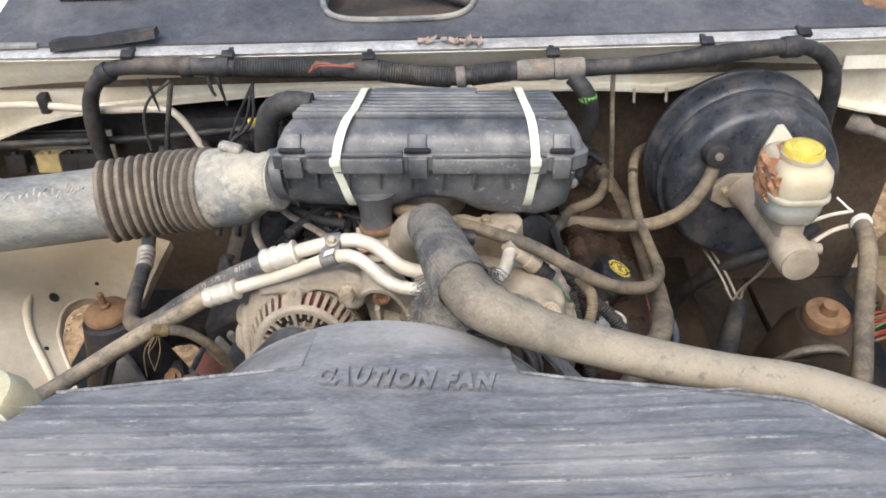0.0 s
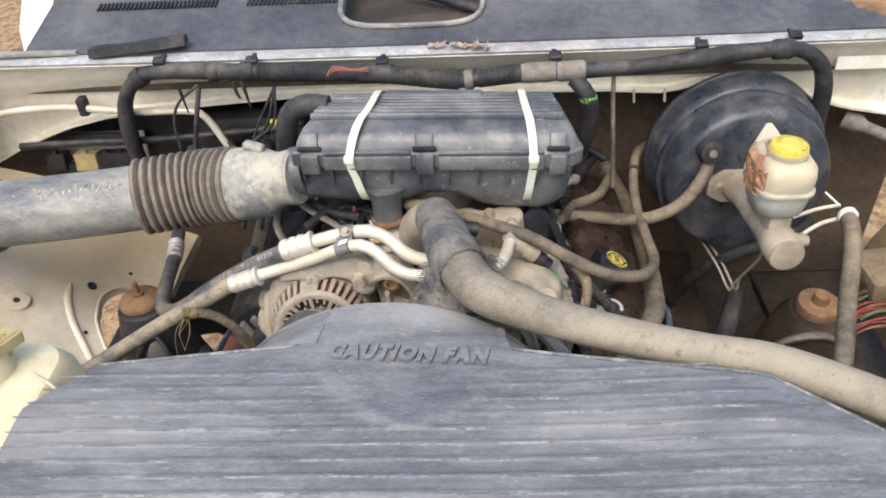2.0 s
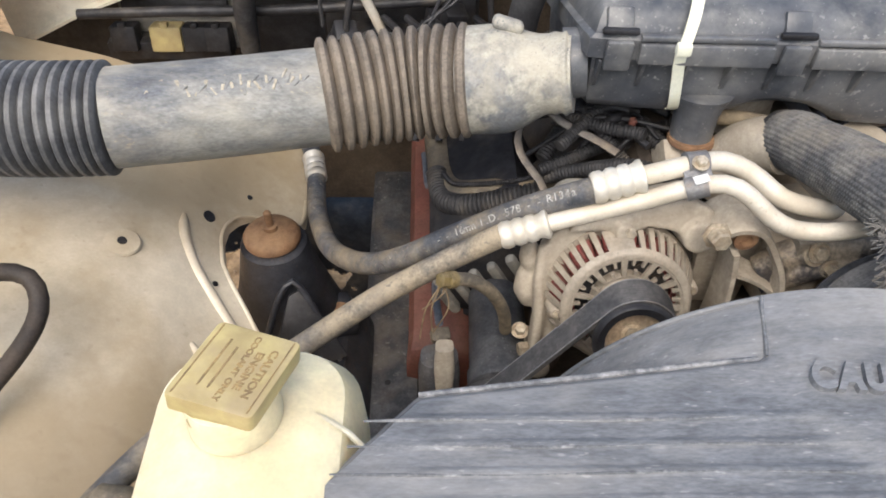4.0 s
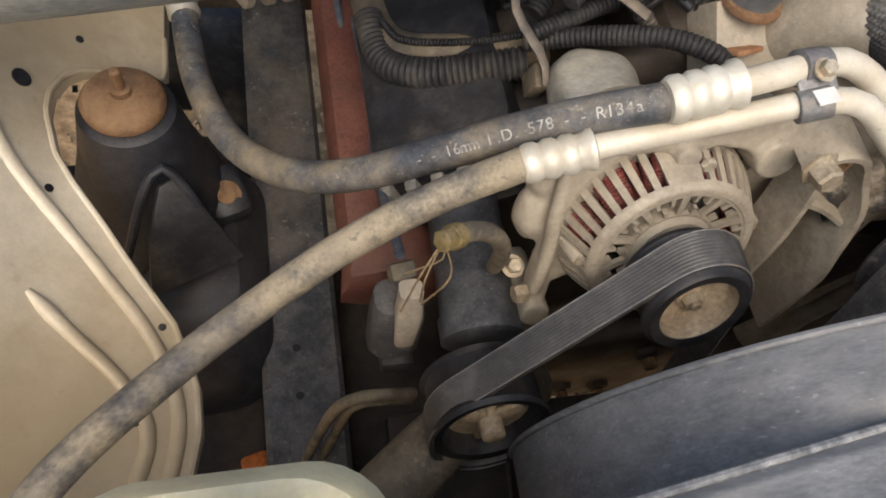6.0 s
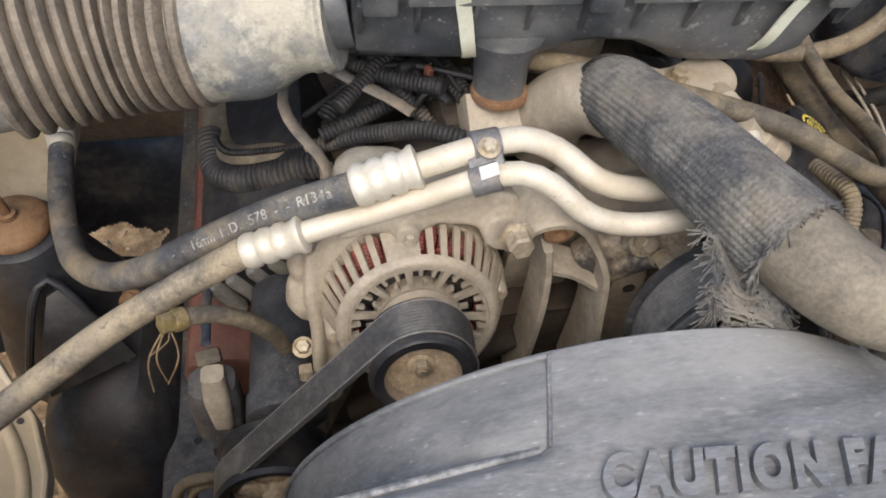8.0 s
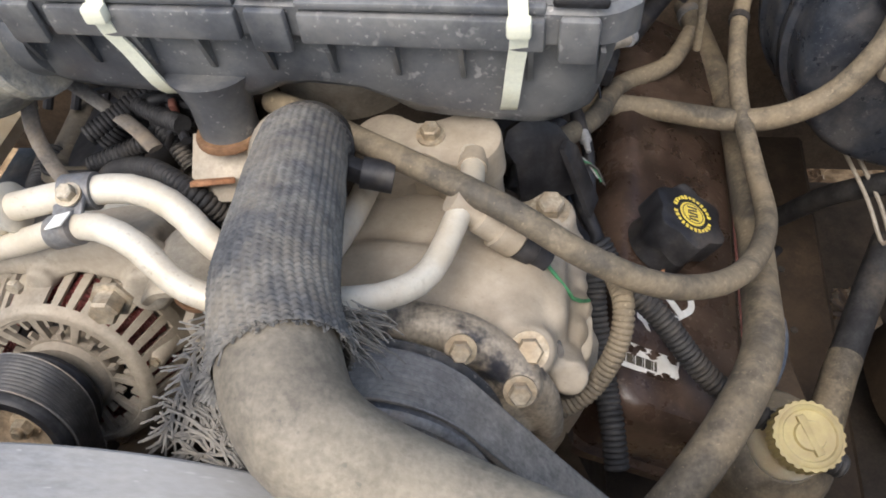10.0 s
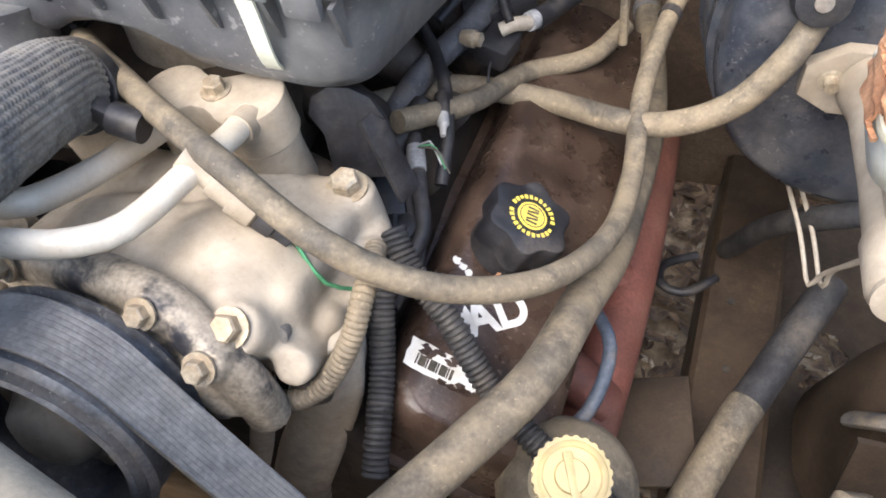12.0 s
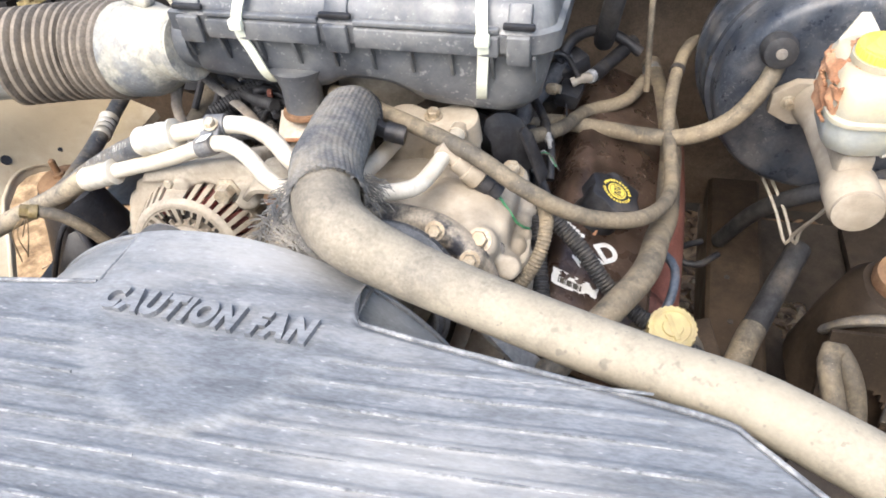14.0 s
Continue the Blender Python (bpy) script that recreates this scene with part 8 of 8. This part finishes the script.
    part("hose", tube([(-0.775, 0.625, 1.06), (-0.755, 0.655, 1.075), (-0.725, 0.66, 1.065), (-0.712, 0.63, 1.05), (-0.725, 0.58, 1.04), (-0.76, 0.52, 1.03), (-0.82, 0.44, 1.02)], 0.0085, 14), M_ENGINE, ho)
    part("clip", lathe((-0.765, 0.61, 1.055), (1, 0.3, 0), [(0, 0.012), (0.02, 0.012)], 16), M_WIRE_GREEN, ho, "green plastic clip")
    solo("bottle_spout", tube([(-0.60, 0.40, 1.03), (-0.60, 0.43, 1.07), (-0.58, 0.44, 1.085), (-0.555, 0.42, 1.06)], 0.012, 14), M_RUBBER_TAN, "tan stub hose beside the coolant bottle", "hose")
    # relay box on the firewall
    rb = thing("relay_box", (-0.66, 1.13, 0.98), "black relay box with a mustard connector", "relay box")
    part("plate", slab((0.18, 0.006, 0.075), (-0.715, 1.20, 1.005), (-10, 0, 0), 0.002), M_DUCT, rb, "grey backing plate")
    part("tray", slab((0.175, 0.035, 0.028), (-0.732, 1.175, 0.982), bevel=0.004), M_BLACK, rb)
    part("lid", slab((0.15, 0.012, 0.02), (-0.72, 1.192, 1.035), (-10, 0, 0), 0.003), M_BLACK, rb)
    for x, m_, l_ in ((-0.79, M_BLACK, ""), (-0.731, M_YELLOW_PALE, "dusty mustard connector"), (-0.69, M_BLACK, ""), (-0.66, M_BLACK, "")):
        k = part("connector", slab((0.044 if x < -0.72 and x > -0.74 else 0.036, 0.03, 0.036), (x, 1.165, 1.002), (-12, 0, 0), 0.003), m_, rb, l_)
        part("latch", slab((0.010, 0.012, 0.010), (x, 1.160, 1.022), (-12, 0, 0), 0.002), m_, k)
    rb.location.z += 0.010
    solo("black_rail", tube([(-0.83, 1.13, 1.065), (-0.70, 1.13, 1.07), (-0.58, 1.125, 1.075), (-0.46, 1.12, 1.085), (-0.33, 1.12, 1.095)], 0.007, 10), M_BLACK, "black cable run under the cowl", "cable")
    bm_ = thing("heater_blower", (-0.43, 1.1, 0.9), "black round heater blower behind the duct", "blower")
    part("drum", lathe((-0.43, 1.14, 0.985), (0, -0.6, 0.5), [(-0.05, 0.085), (0.0, 0.085), (0.02, 0.08), (0.024, 0.062), (0.03, 0.06), (0.05, 0.04)], 44), M_BLACK, bm_)
    part("case", slab((0.22, 0.09, 0.16), (-0.40, 1.20, 1.02), bevel=0.02), M_BLACK, bm_)
    bh = thing("breather_hose", (-0.25, 0.93, 1.1), "dusty black breather hose bent into the airbox", "hose")
    part("hose", tube([(-0.275, 0.92, 1.06), (-0.268, 0.918, 1.13), (-0.262, 0.92, 1.19), (-0.248, 0.918, 1.228), (-0.222, 0.915, 1.242), (-0.19, 0.912, 1.24)], 0.0165, 20), M_RUBBER, bh)
    yt = thing("transmission_dipstick", (-0.305, 1.075, 1.05), "yellow dipstick tab in front of the firewall", "dipstick")
    part("tab", slab((0.052, 0.010, 0.011), (-0.306, 1.078, 1.128), (0, 6, 8), 0.003), M_YELLOW, yt)
    part("rod", tube([(-0.285, 1.078, 1.126), (-0.28, 1.075, 1.08), (-0.27, 1.07, 1.0)], 0.004, 8), M_BLACK, yt)
    for i, (x, y) in enumerate(((-0.35, 1.12), (-0.33, 1.10), (-0.36, 1.08), (-0.47, 1.06))):
        solo("black_connector", slab((0.03, 0.03, 0.045), (x, y, 1.06 + 0.012 * (i % 2)), (10 * i, 8, 15), 0.004), M_BLACK, "black wiring connector under the cowl", "connector", "connectors under the cowl")
    for i in range(5):
        x = -0.42 + 0.03 * i
        solo("black_cable", tube([(x, 1.10, 1.08), (x + 0.03, 1.05, 1.075), (x + 0.05, 1.0, 1.04), (x + 0.04, 0.95, 0.99)], 0.005, 8), M_BLACK, "black cable dropping behind the intake duct", "cable", "cables behind the duct")


def build_cowl_things():
    wi = thing("windshield_wiper", (-0.55, 1.12, 1.24), "black wiper blade stub lying on the cowl", "wiper")
    part("blade", loft([[Vector((x, y + dy * w, z + dz)) for dy, dz in ((-0.012, 0), (0.012, 0), (0.008, 0.014), (-0.008, 0.014))] for x, y, z, w in ((-0.628, 1.118, 1.243, 0.9), (-0.60, 1.12, 1.246, 1.1), (-0.57, 1.122, 1.246, 0.7), (-0.52, 1.128, 1.250, 1.1), (-0.465, 1.136, 1.254, 1.0))]), M_RUBBER, wi)
    solo("sealing_strip", slab((0.16, 0.012, 0.008), (-0.74, 1.13, 1.246), (0, 2, 4), 0.002), M_DUCT, "thin grey wiper strip on the cowl", "wiper")
    lf = thing("dead_leaf", (0.0, 1.105, 1.24), "crumpled dry brown leaves caught on the cowl edge", "leaf")
    rnd = random.Random(2)
    for i in range(12):
        a, cx = rnd.uniform(0, 360), rnd.uniform(-0.045, 0.045)
        def leaf(u, v, cx=cx, a=a, s=rnd.uniform(0.006, 0.013), k=rnd.uniform(0.3, 1.2)):
            x, y = (u - 0.5) * 2 * s, (v - 0.5) * s * (1 - (2 * u - 1) ** 2 * 0.8)
            return Vector((cx + x * math.cos(a) - y * math.sin(a), 1.106 + x * math.sin(a) + y * math.cos(a) - 0.1 * cx, 1.245 + k * 0.006 * u + 0.003 * math.sin(6 * v)))
        part("leaf", sheet(leaf, 5, 4, 0.0006), M_LEAF, lf)
    for x in (0.294, 0.346):
        solo("cowl_stud", lathe((x, 1.10, 1.160), (0.1, 0, -1), [(0, 0.0026), (0.018, 0.0022), (0.019, 0.003), (0.024, 0.0026)], 10), M_BOLT, "small steel stud under the cowl lip", "stud", "cowl studs")
    solo("hood_hinge_panel", slab((0.13, 0.006, 0.05), (0.70, 1.135, 1.195), (-12, 0, 0), 0.008), M_IVORY, "raised ivory panel with two screws", "panel")


build_ground()
build_body()
build_shroud()
build_airbox()
build_duct()
build_hoses()
build_harness()
build_alternator()
build_belts()
build_compressor_side()
build_engine_core()
build_pump()
build_right_bank()
build_brakes()
build_left_side()
build_cowl_things()
